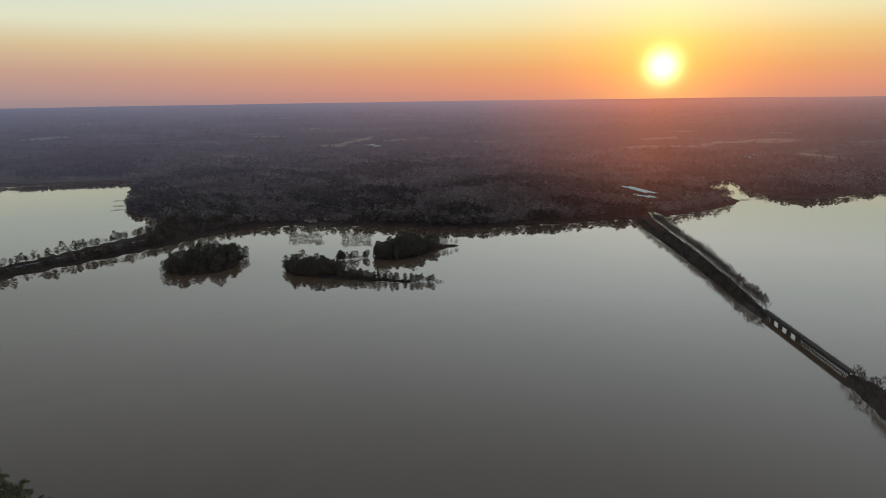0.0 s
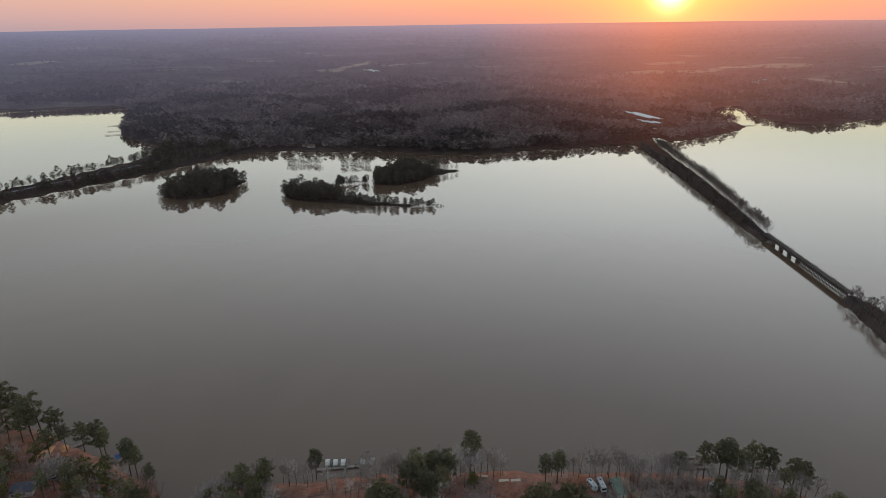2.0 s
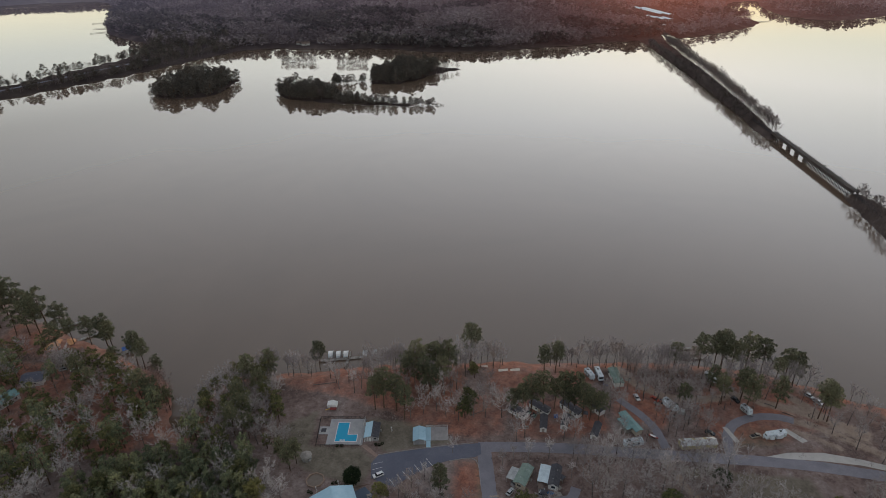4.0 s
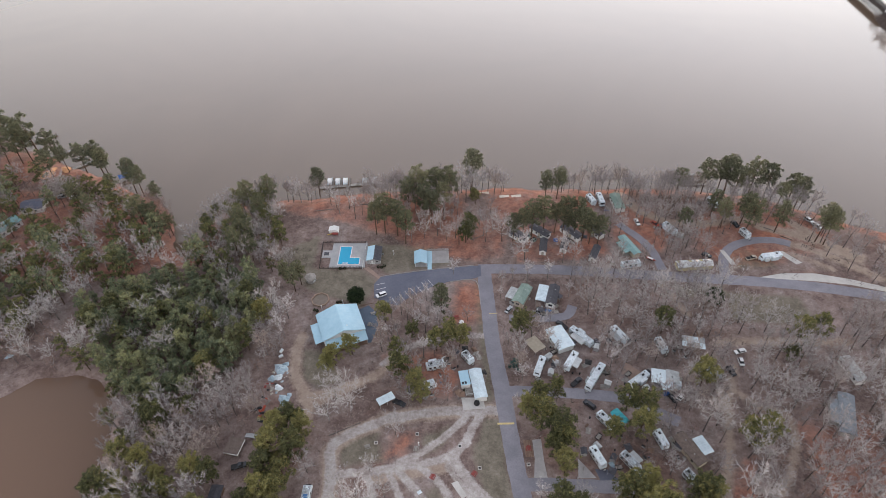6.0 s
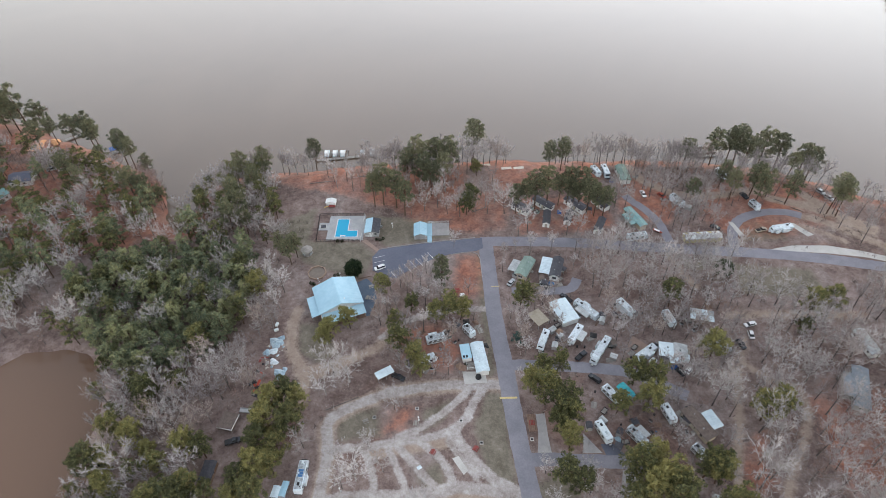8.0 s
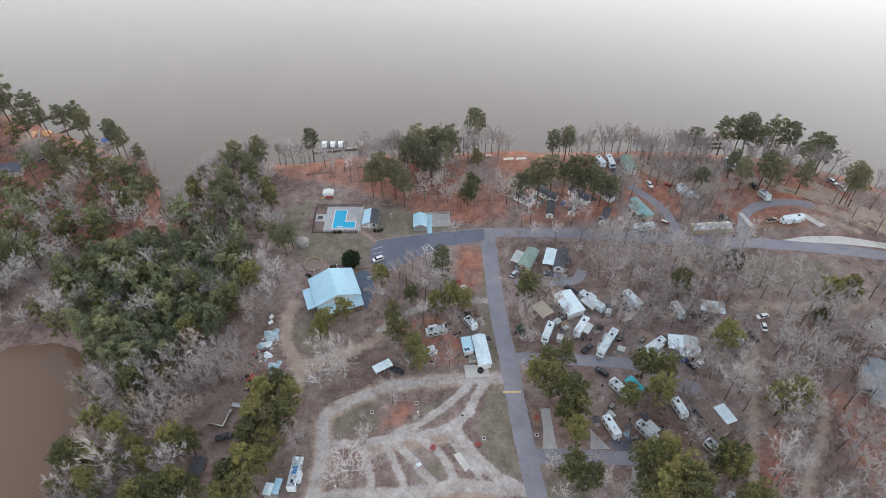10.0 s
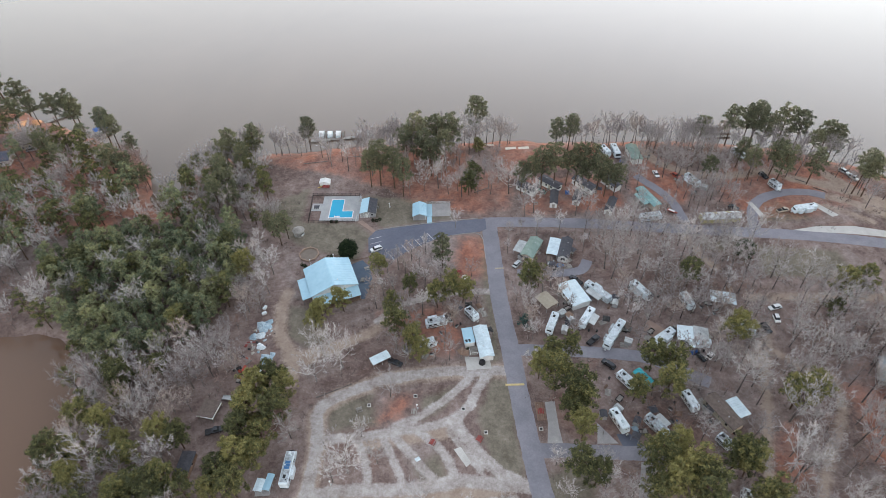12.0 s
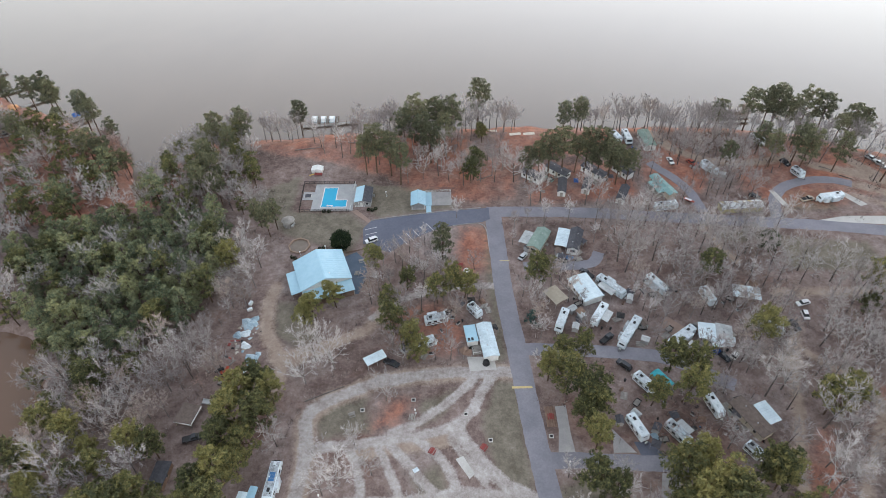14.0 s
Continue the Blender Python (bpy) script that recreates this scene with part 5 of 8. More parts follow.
def far_woods(name, material, count, patch, seed, label, near=6.0, reach=2300.0, size=1.0, pines=False, start=1060.0, blades=11, wide=1.0):
    """Woods on the far shore: every tree a tall ragged spray of blades, one object of uncounted trees."""
    rng = np.random.default_rng(seed)
    r = start + (reach - start) * rng.random(count * 9) ** 1.25
    a = np.radians(rng.uniform(-43, 43, count * 9))
    P = np.stack([np.sin(a) * r, np.cos(a) * r], 1)
    d = inside(P, FAR)
    pat = wavy(P, 150, 2) + 0.7 * wavy(P, 50, 6)
    causeway = (P[:, 0] < -345) & (P[:, 0] + 0.55 * P[:, 1] < 250) & (P[:, 1] < 1165)
    marina = (P[:, 0] > 428) & (P[:, 0] < 500) & (P[:, 1] > 1240) & (P[:, 1] < 1490)
    ok = (d > near) & (in_fields(P) < -4) & ~marina & ((pat > patch) if pines else (pat < patch)) & ~causeway & ~((P[:, 0] > 325) & (P[:, 0] < 420) & (P[:, 1] < 1160))
    P, d = P[ok][:count], d[ok][:count]
    Z = height(P)
    n = len(P)
    dist = np.hypot(P[:, 0], P[:, 1])
    k = blades
    H = (11 + 7 * rng.random(n)) * size
    Wd = H * (0.34 if pines else 0.40) * wide
    base = np.repeat(np.concatenate([P, Z[:, None]], 1), k, 0)
    h, w = np.repeat(H, k), np.repeat(Wd, k)
    th = rng.uniform(0, 2 * np.pi, n * k)
    t = rng.random(n * k)
    rad = w * np.sqrt(rng.random(n * k)) * np.sqrt(np.clip(1 - (1.6 * t - 0.6) ** 2, 0.02, 1))
    c = base + np.stack([np.cos(th) * rad, np.sin(th) * rad, h * (0.22 + 0.72 * t)], 1)
    ph = rng.uniform(0, 2 * np.pi, n * k)
    s = (h * (0.15 if pines else 0.125) * wide ** 0.5 * rng.uniform(0.6, 1.35, n * k))[:, None]
    tilt = rng.uniform(-0.5, 0.5, (n * k, 2))
    u = np.stack([np.cos(ph), np.sin(ph), rng.uniform(-0.5, 0.5, n * k)], 1) * s
    up = np.stack([-np.sin(ph) * 0.7 + tilt[:, 0], np.cos(ph) * 0.7 + tilt[:, 1], rng.uniform(0.3, 0.9, n * k)], 1) * s
    V = np.stack([c - u, c + u - up * 0.4, c + up], 1).reshape(-1, 3)
    me = mesh_from(name, V, np.arange(n * k * 3), np.full(n * k, 3), [material])
    return tagged(new(name, me), label, "woods", kind="stuff")


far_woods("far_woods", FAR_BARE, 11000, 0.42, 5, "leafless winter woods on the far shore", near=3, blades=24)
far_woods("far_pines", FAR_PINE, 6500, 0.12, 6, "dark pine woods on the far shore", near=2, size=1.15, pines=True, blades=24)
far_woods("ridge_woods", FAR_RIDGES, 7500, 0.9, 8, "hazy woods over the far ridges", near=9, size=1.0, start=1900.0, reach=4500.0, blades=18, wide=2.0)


def undergrowth(name, count, seed, label):
    """Saplings, brambles and dead stems on the leaf litter, uncounted."""
    rng = np.random.default_rng(seed)
    P = np.stack([rng.uniform(-235, 205, count * 3), rng.uniform(72, 262, count * 3)], 1)
    dense = wavy(P, 14, 3) + 0.6 * wavy(P, 5, 8)
    P = P[(dense > -0.35) & is_free(P, 0.4)][:count]
    for q in GRASS[:6] + CLAY[:6]:
        P = P[inside(P, q) < 0]
    Z = height(P)
    n, k = len(P), 7
    base = np.repeat(np.concatenate([P, Z[:, None]], 1), k, 0)
    base[:, :2] += rng.normal(0, 0.55, (n * k, 2))
    h = np.repeat(rng.uniform(0.3, 1.5, n), k) * rng.uniform(0.5, 1.2, n * k)
    lean = rng.normal(0, 0.35, (n * k, 2)) * h[:, None]
    th = rng.uniform(0, 6.28, n * k)
    w = 0.05 + 0.05 * h
    u = np.stack([np.cos(th) * w, np.sin(th) * w, np.zeros(n * k)], 1)
    tip = base + np.concatenate([lean, h[:, None]], 1)
    V = np.stack([base - u, base + u, tip], 1).reshape(-1, 3)
    me = mesh_from(name, V, np.arange(n * k * 3), np.full(n * k, 3), [surface("dead_stems", [(0.11, 0.085, 0.078), (0.22, 0.18, 0.165), (0.38, 0.33, 0.31)], 0.1, 0.95, island=1.0)])
    return tagged(new(name, me), label, "undergrowth", kind="stuff")


undergrowth("undergrowth", 5500, 12, "dead stems and saplings over leaf litter")

# ---------------------------------------------------------------- buildings and vehicles
def gable(w, l, z, rise, over=0.35, t=0.12):
    """A gable roof as a closed mesh: ridge along y, eaves at height z."""
    bm = bmesh.new()
    hw, hl = w / 2 + over, l / 2 + over
    drop = rise * over / (w / 2)
    prof = [(-hw, z - drop), (0, z + rise), (hw, z - drop), (hw, z - drop + t), (0, z + rise + t), (-hw, z - drop + t)]
    a = [bm.verts.new((x, -hl, h)) for x, h in prof]
    b = [bm.verts.new((x, hl, h)) for x, h in prof]
    bm.faces.new(a), bm.faces.new(b[::-1])
    for i in range(6):
        j = (i + 1) % 6
        bm.faces.new((a[j], a[i], b[i], b[j]))
    bmesh.ops.recalc_face_normals(bm, faces=bm.faces)
    return bm


def gable_walls(w, l, h, rise, t=0.0):
    """Four walls with gable ends, ridge along y."""
    bm = bmesh.new()
    prof = [(-w / 2, 0), (w / 2, 0), (w / 2, h), (0, h + rise), (-w / 2, h)]
    a = [bm.verts.new((x, -l / 2, z)) for x, z in prof]
    b = [bm.verts.new((x, l / 2, z)) for x, z in prof]
    bm.faces.new(a), bm.faces.new(b[::-1])
    for i in range(5):
        j = (i + 1) % 5
        bm.faces.new((a[j], a[i], b[i], b[j]))
    bmesh.ops.recalc_face_normals(bm, faces=bm.faces)
    return bm


def seams(w, l, z, rise, parent, material, gap=0.9, over=0.35):
    """The raised seams of a metal roof, one object for each slope."""
    hw = w / 2 + over
    drop = rise * over / (w / 2)
    for s in (-1, 1):
        bm = bmesh.new()
        ang = math.degrees(math.atan2(rise + drop, hw))
        k = -l / 2 - over + 0.3
        while k < l / 2 + over:
            bm = bmesh.new()
            box(bm, s * hw / 2, k, z + (rise - drop) / 2 + 0.115, math.hypot(hw, rise + drop), 0.06, 0.06, ry=s * ang)
            part("seam", bm, material, parent)
            k += gap


def window(parent, x, y, z, w, h, face, frame=SIDING_WHITE):
    """A window on a wall; face is the side it looks to: 'x+', 'x-', 'y+', 'y-'."""
    s = 1 if face[1] == "+" else -1
    d = 0.05
    win = part("window", boxes((x, y, z - 0.06, w + 0.12, d, h + 0.12) if face[0] == "y" else (x, y, z - 0.06, d, w + 0.12, h + 0.12)), frame, parent)
    o = s * 0.02
    part("pane", boxes((x, y + o, z, w, d, h) if face[0] == "y" else (x + o, y, z, d, w, h)), GLASS_DARK, win)


def mobile_home(x, y, deg, l, w=4.2, h=2.7, roof=METAL_WHITE, wall=SIDING_WHITE, rise=0.55, label="white single-wide mobile home with a metal roof", ribs=True, group="mobile homes", porch=0):
    t = thing("mobile_home", x, y, deg - 90, label, "mobile home", group)
    part("wall", gable_walls(w, l, h, rise), wall, t)
    part("roof", gable(w, l, h, rise), roof, t)
    if ribs:
        seams(w, l, h, rise, t, roof)
    part("skirting", boxes((0, 0, -0.1, w - 0.05, l - 0.05, 0.5)), SIDING_GREY, t)
    k = -l / 2 + 1.4
    while k < l / 2 - 0.8:
        window(t, w / 2, k, 1.1, 0.9, 1.0, "x+")
        window(t, -w / 2, k, 1.1, 0.9, 1.0, "x-")
        k += 2.6
    window(t, 0, -l / 2, 1.1, 1.6, 1.1, "y-")
    d = part("door", boxes((w / 2 + 0.02, l * 0.08, 0.3, 0.06, 0.9, 2.0)), SIDING_TAN, t)
    part("handle", boxes((w / 2 + 0.07, l * 0.08 + 0.35, 1.2, 0.05, 0.05, 0.12)), STEEL, d)
    part("step", boxes((w / 2 + 0.6, l * 0.08, 0, 1.1, 1.2, 0.28)), WOOD_GREY, t)
    part("step", boxes((w / 2 + 0.4, l * 0.08, 0.26, 0.7, 1.2, 0.2)), WOOD_GREY, t)
    part("vent", boxes((0.6, l * 0.2, h + rise * 0.75, 0.3, 0.3, 0.35)), STEEL, t)
    part("vent", boxes((-0.5, -l * 0.25, h + rise * 0.75, 0.25, 0.25, 0.35)), STEEL, t)
    if porch:
        s = 1 if porch > 0 else -1
        px = s * (w / 2 + 1.5)
        part("porch_roof", boxes((px, 0, h - 0.25, 3.0, l * 0.6, 0.1), bevel=0.02), roof, t)
        part("deck", boxes((px, 0, 0.25, 2.9, l * 0.58, 0.15)), WOOD_GREY, t)
        for yy in (-l * 0.28, 0, l * 0.28):
            part("post", boxes((s * (w / 2 + 2.8), yy, 0, 0.12, 0.12, h - 0.25)), WOOD_GREY, t)
    return t


def wheel(parent, x, y, r=0.36, w=0.24):
    bm = bmesh.new()
    cyl(bm, 0, 0, 0, r, w, 12, m=pose(x, y, r, 0, 90, 0))
    t = part("wheel", bm, TYRE, parent)
    bm = bmesh.new()
    cyl(bm, 0, 0, 0, r * 0.55, w + 0.02, 8, m=pose(x, y, r, 0, 90, 0))
    part("rim", bm, STEEL, t)


def rv_body(l, w, h, z0, nose):
    """The shell of a trailer or motorhome: a long box with a raked front and rounded edges, lying along y."""
    bm = bmesh.new()
    prof = [(-l / 2, z0), (l / 2 - 0.1, z0), (l / 2, z0 + h * 0.35), (l / 2 - nose, z0 + h), (-l / 2 + 0.1, z0 + h), (-l / 2, z0 + h - 0.15)]
    a = [bm.verts.new((-w / 2, y, z)) for y, z in prof]
    b = [bm.verts.new((w / 2, y, z)) for y, z in prof]
    bm.faces.new(a), bm.faces.new(b[::-1])
    n = len(prof)
    for i in range(n):
        j = (i + 1) % n
        bm.faces.new((a[j], a[i], b[i], b[j]))
    bmesh.ops.recalc_face_normals(bm, faces=bm.faces)
    bmesh.ops.bevel(bm, geom=list(bm.edges), offset=0.12, segments=2, affect="EDGES")
    return bm


def rv(x, y, deg, l, w=2.6, h=2.55, label="white travel trailer with roof vents", motor=False, slide=0, awning=0, stripe=STRIPE_BROWN, solar=False, fifth=False, group="travel trailers", name="travel_trailer"):
    """A camper with its front towards deg."""
    t = thing(name, x, y, deg - 90, label, "camper", group)
    z0 = 0.55
    part("body", rv_body(l, w, h, z0, 1.0 if fifth or motor else 0.5), FRP, t)
    part("roof", boxes((0, -0.25, z0 + h - 0.01, w - 0.35, l - 1.6, 0.05), bevel=0.02), RV_ROOF, t, "grey-white rubber roof")
    for k, yy in enumerate((-l * 0.3, l * 0.34) if solar else (-l * 0.24, l * 0.16)):
        ac = part("air_conditioner", boxes((0, yy, z0 + h + 0.04, 0.75, 1.0, 0.32), bevel=0.08), PLASTIC_WHITE if k else DARK, t)
        part("grille", boxes((0, yy - 0.5, z0 + h + 0.12, 0.5, 0.04, 0.14)), DARK, ac)
    for xx, yy in ((0.6, -l * 0.38), (-0.6, l * 0.02), (0.55, l * 0.3)):
        part("vent", boxes((xx, yy, z0 + h + 0.03, 0.4, 0.4, 0.14), bevel=0.03), DARK if yy < 0 else FRP, t)
    if solar:
        for k in range(3):
            part("solar_panel", boxes((0, k * 0.85 - 0.6, z0 + h + 0.05, 1.5, 0.75, 0.05)), CAR_BLUE, t, "blue solar panel")
    for s, f in ((1, "x+"), (-1, "x-")):
        part("stripe", boxes((s * (w / 2 + 0.005), -0.3, z0 + 0.55, 0.02, l - 1.4, 0.35)), stripe, t)
        for yy in (-l * 0.32, -l * 0.08, l * 0.2):
            window(t, s * (w / 2), yy, z0 + 1.2, 0.9, 0.6, f, DARK)
    d = part("door", boxes((w / 2 + 0.012, l * 0.33, z0 + 0.1, 0.04, 0.7, 1.85)), FRP, t)
    part("handle", boxes((w / 2 + 0.05, l * 0.33 + 0.28, z0 + 1.0, 0.04, 0.05, 0.1)), DARK, d)
    window(t, 0, l / 2 - 0.32, z0 + 1.2, 1.5, 0.7, "y+", DARK)
    for s in (-1, 1):
        if motor:
            wheel(t, s * (w / 2 - 0.12), l * 0.33, 0.48)
            wheel(t, s * (w / 2 - 0.12), -l * 0.22, 0.48)
        else:
            wheel(t, s * (w / 2 - 0.12), -0.4)
            wheel(t, s * (w / 2 - 0.12), -1.25)
    if not motor:
        part("hitch", boxes((-0.35, l / 2 + 0.45, 0.45, 0.08, 1.3, 0.1, 14), (0.35, l / 2 + 0.45, 0.45, 0.08, 1.3, 0.1, -14), (0, l / 2 + 1.05, 0, 0.1, 0.1, 0.7)), DARK, t)
        for s in (-0.22, 0.22):
            bm = bmesh.new()
            cyl(bm, s, l / 2 + 0.45, 0.5, 0.17, 0.55, 10)
            part("gas_bottle", bm, SIDING_WHITE, t)
    else:
        part("windscreen", boxes((0, l / 2 - 0.42, z0 + 1.15, w - 0.35, 0.1, 0.95, 0, 22)), GLASS_DARK, t)
        part("bumper", boxes((0, l / 2 - 0.03, 0.4, w - 0.2, 0.16, 0.4), bevel=0.04), DARK, t)
        part("bumper", boxes((0, -l / 2, 0.4, w - 0.2, 0.14, 0.35), bevel=0.04), DARK, t)
    for k, (yy, ll) in enumerate([(-l * 0.12, 3.2), (l * 0.24, 1.8)][: abs(slide)]):
        s = 1 if slide > 0 else -1
        so = part("slide_out", boxes((s * (w / 2 + 0.4), yy, z0 + 0.25, 0.9, ll, h - 0.5), bevel=0.06), FRP, t)
        part("topper", boxes((s * (w / 2 + 0.42), yy, z0 + h - 0.24, 0.95, ll + 0.1, 0.04)), RV_ROOF, so)
    if awning:
        s = 1 if awning > 0 else -1
        aw = part("awning", boxes((s * (w / 2 + 1.2), 0, z0 + h - 0.55, 2.4, l * 0.55, 0.04, 0, 0, s * 10)), METAL_GREY, t, "faded grey awning")
        for yy in (-l * 0.26, l * 0.26):
            part("post", boxes((s * (w / 2 + 2.3), yy, 0, 0.05, 0.05, h - 0.3)), STEEL, aw)
    return t


def car(x, y, deg, paint, kind="car", l=4.6, label="white parked car", name="car"):
    """A parked vehicle with its front towards deg."""
    t = thing(name, x, y, deg - 90, label, "car" if kind != "pickup" else "pickup truck", "parked cars")
    w = 1.82
    h = 0.62 if kind == "car" else 0.78
    bm = bmesh.new()
    box(bm, 0, 0, 0.3, w, l, h, bevel=0.12)
    part("body", bm, paint, t)
    top = 0.3 + h
    c0, c1, ch = {"car": (-l * 0.34, l * 0.16, 0.5), "suv": (-l * 0.46, l * 0.18, 0.66), "pickup": (-l * 0.06, l * 0.24, 0.68)}[kind]
    bm = bmesh.new()
    lo = [(-w / 2 + 0.08, c0), (w / 2 - 0.08, c0), (w / 2 - 0.08, c1 + 0.45), (-w / 2 + 0.08, c1 + 0.45)]
    hi = [(-w / 2 + 0.26, c0 + 0.3), (w / 2 - 0.26, c0 + 0.3), (w / 2 - 0.26, c1 - 0.15), (-w / 2 + 0.26, c1 - 0.15)]
    a = [bm.verts.new((p, q, top - 0.03)) for p, q in lo]
    b = [bm.verts.new((p, q, top + ch)) for p, q in hi]
    bm.faces.new(b)
    for i in range(4):
        j = (i + 1) % 4
        bm.faces.new((a[i], a[j], b[j], b[i]))
    bmesh.ops.recalc_face_normals(bm, faces=bm.faces)
    part("glasshouse", bm, GLASS_DARK, t, "dark tinted windows")
    part("roof", boxes((0, (c0 + c1) / 2 + 0.08, top + ch - 0.02, w - 0.5, c1 - c0 - 0.5, 0.06), bevel=0.02), paint, t)
    if kind == "pickup":
        part("bed", boxes((0, -l * 0.28, top - 0.12, w - 0.3, l * 0.36, 0.14)), DARK, t)
    for s in (-1, 1):
        wheel(t, s * (w / 2 - 0.1), l * 0.31, 0.34, 0.22)
        wheel(t, s * (w / 2 - 0.1), -l * 0.3, 0.34, 0.22)
        part("headlight", boxes((s * 0.62, l / 2 - 0.03, 0.66, 0.36, 0.06, 0.14)), PLASTIC_WHITE, t)
        part("tail_light", boxes((s * 0.68, -l / 2 + 0.03, 0.7, 0.26, 0.06, 0.14)), CAR_RED, t)
        part("mirror", boxes((s * (w / 2 + 0.06), l * 0.16, top - 0.05, 0.16, 0.1, 0.12)), paint, t)
    for s in (-1, 1):
        part("bumper", boxes((0, s * (l / 2 - 0.02), 0.32, w - 0.2, 0.12, 0.2)), DARK, t)
    return t


def carport(x, y, deg, l, w, h=2.4, roof=METAL_WHITE, label="open carport with a white metal roof", rise=0.4, name="carport"):
    t = thing(name, x, y, deg - 90, label, "carport")
    part("roof", gable(w, l, h, rise, 0.15, 0.08), roof, t)
    seams(w, l, h, rise, t, roof, 0.8, 0.15)
    for xx in (-w / 2 + 0.1, w / 2 - 0.1):
        for yy in (-l / 2 + 0.1, 0, l / 2 - 0.1):
            part("post", boxes((xx, yy, 0, 0.1, 0.1, h)), STEEL, t)
    return t


def shed(x, y, deg, l, w, h=2.3, roof=SHINGLE_DARK, wall=SIDING_WHITE, rise=0.9, label="small shed with a dark shingle roof", over=0.25):
    t = thing("shed", x, y, deg - 90, label, "shed", "sheds")
    part("wall", gable_walls(w, l, h, rise), wall, t)
    part("roof", gable(w, l, h, rise, over), roof, t)
    d = part("door", boxes((0, -l / 2 - 0.02, 0.05, 1.1, 0.06, 1.9)), WOOD_GREY, t)
    part("handle", boxes((0.4, -l / 2 - 0.07, 1.0, 0.05, 0.05, 0.12)), STEEL, d)
    window(t, w / 2, 0, 1.0, 0.7, 0.7, "x+")
    return t


def table(x, y, deg, mat, label="wooden picnic table with two benches"):
    t = thing("picnic_table", x, y, deg, label, "picnic table", "picnic tables")
    for k in range(4):
        part("plank", boxes((0, -0.33 + 0.22 * k, 0.72, 1.9, 0.2, 0.05)), mat, t)
    for s in (-1, 1):
        part("bench", boxes((0, s * 0.75, 0.42, 1.9, 0.26, 0.05)), mat, t)
        part("leg", boxes((s * 0.7, 0, 0, 0.1, 0.1, 0.72), (s * 0.7, 0, 0.36, 0.1, 1.6, 0.08)), mat, t)
    return t


def fire_ring(x, y):
    t = thing("fire_ring", x, y, 0, "square block fire ring with ash inside", "fire pit", "fire rings")
    for dx, dy, sx, sy in ((0, 0.5, 1.2, 0.2), (0, -0.5, 1.2, 0.2), (0.5, 0, 0.2, 0.8), (-0.5, 0, 0.2, 0.8)):
        part("block", boxes((dx, dy, 0, sx, sy, 0.25), bevel=0.02), CONCRETE, t)
    part("ash", boxes((0, 0, 0, 0.8, 0.8, 0.06)), DARK, t)


# ---- the hall: large pale metal building with a lean-to and a patio
HALL = (-41.9, 164.6, 19.5)
hall = thing("hall", *HALL, "large community hall with a pale blue metal roof", "hall")
part("wall", gable_walls(16.6, 14.0, 4.0, 2.9), SIDING_WHITE, hall)
part("roof", gable(16.6, 14.0, 4.0, 2.9, 0.4, 0.15), METAL_ROOF, hall, "pale blue standing-seam metal roof")
seams(16.6, 14.0, 4.0, 2.9, hall, METAL_ROOF, 0.95, 0.4)
part("ridge_cap", boxes((0, 0, 7.02, 0.5, 14.6, 0.1)), METAL_ROOF, hall)
bm = bmesh.new()
box(bm, -10.0, -1.6, 3.05, 3.6, 10.4, 0.12, ry=-8)
lean = part("lean_to_roof", bm, METAL_ROOF, hall)
for yy in (-6.3, -1.5, 2.8):
    part("post", boxes((-11.5, yy, 0, 0.15, 0.15, 3.0)), WOOD_GREY, lean)
bm = bmesh.new()
box(bm, 0.2, -9.3, 2.95, 16.4, 4.6, 0.12, rx=9)
porch = part("porch_roof", bm, METAL_ROOF, hall)
for xx in (-7.6, -4, 0, 4, 8.0):
    part("post", boxes((xx, -11.4, 0, 0.15, 0.15, 2.7)), WOOD_GREY, porch)
part("porch_deck", boxes((0.2, -9.3, 0.05, 16.0, 4.2, 0.3)), WOOD_BROWN, hall)
for k in range(5):
    window(hall, 8.3, -5 + 2.6 * k, 1.2, 1.0, 1.3, "x+")
for k in range(4):
    window(hall, -6 + 4 * k, 7.0, 1.2, 1.0, 1.3, "y+")
    window(hall, -6 + 4 * k, -7.0, 1.2, 1.0, 1.3, "y-")
part("door", boxes((8.33, -6.4, 0.1, 0.06, 1.4, 2.1)), GLASS_DARK, hall)
part("door", boxes((2, -7.03, 0.1, 1.6, 0.06, 2.1)), GLASS_DARK, hall)
part("roof_vent", boxes((1.8, -4.8, 6.2, 0.35, 0.35, 0.6), bevel=0.04), SIDING_WHITE, hall)
shed(-47.6, 147.6, -20, 1.8, 1.5, 2.0, METAL_WHITE, SIDING_WHITE, 0.3, "small white box shed beside the hall", 0.1)
slab("pavement_patio", [(-35.6, 174.6), (-31.7, 176.8), (-28.4, 173), (-27, 165.6), (-29.2, 157), (-32, 156.5), (-33.0, 164)], PATIO_BLUE, G + 0.06, label="blue-grey paved patio beside the hall")
for x, y, d in ((-29.5, 172, 20), (-30.5, 166, 80)):
    table(x, y, d, WOOD_GREY, "grey picnic table on the paved patio")
bm = bmesh.new()
for k in range(14):
    a = k / 13
    box(bm, -35.8 + 6.2 * a, 176.6 + 1.5 * a, 0, 0.35, 0.35, 0.35, rz=20 * k, bevel=0.08)
ob = part("stone_edging", bm, WOOD_BROWN)
ob.location.z = G
tagged(ob, "low dark stone edging along the patio", "edging")

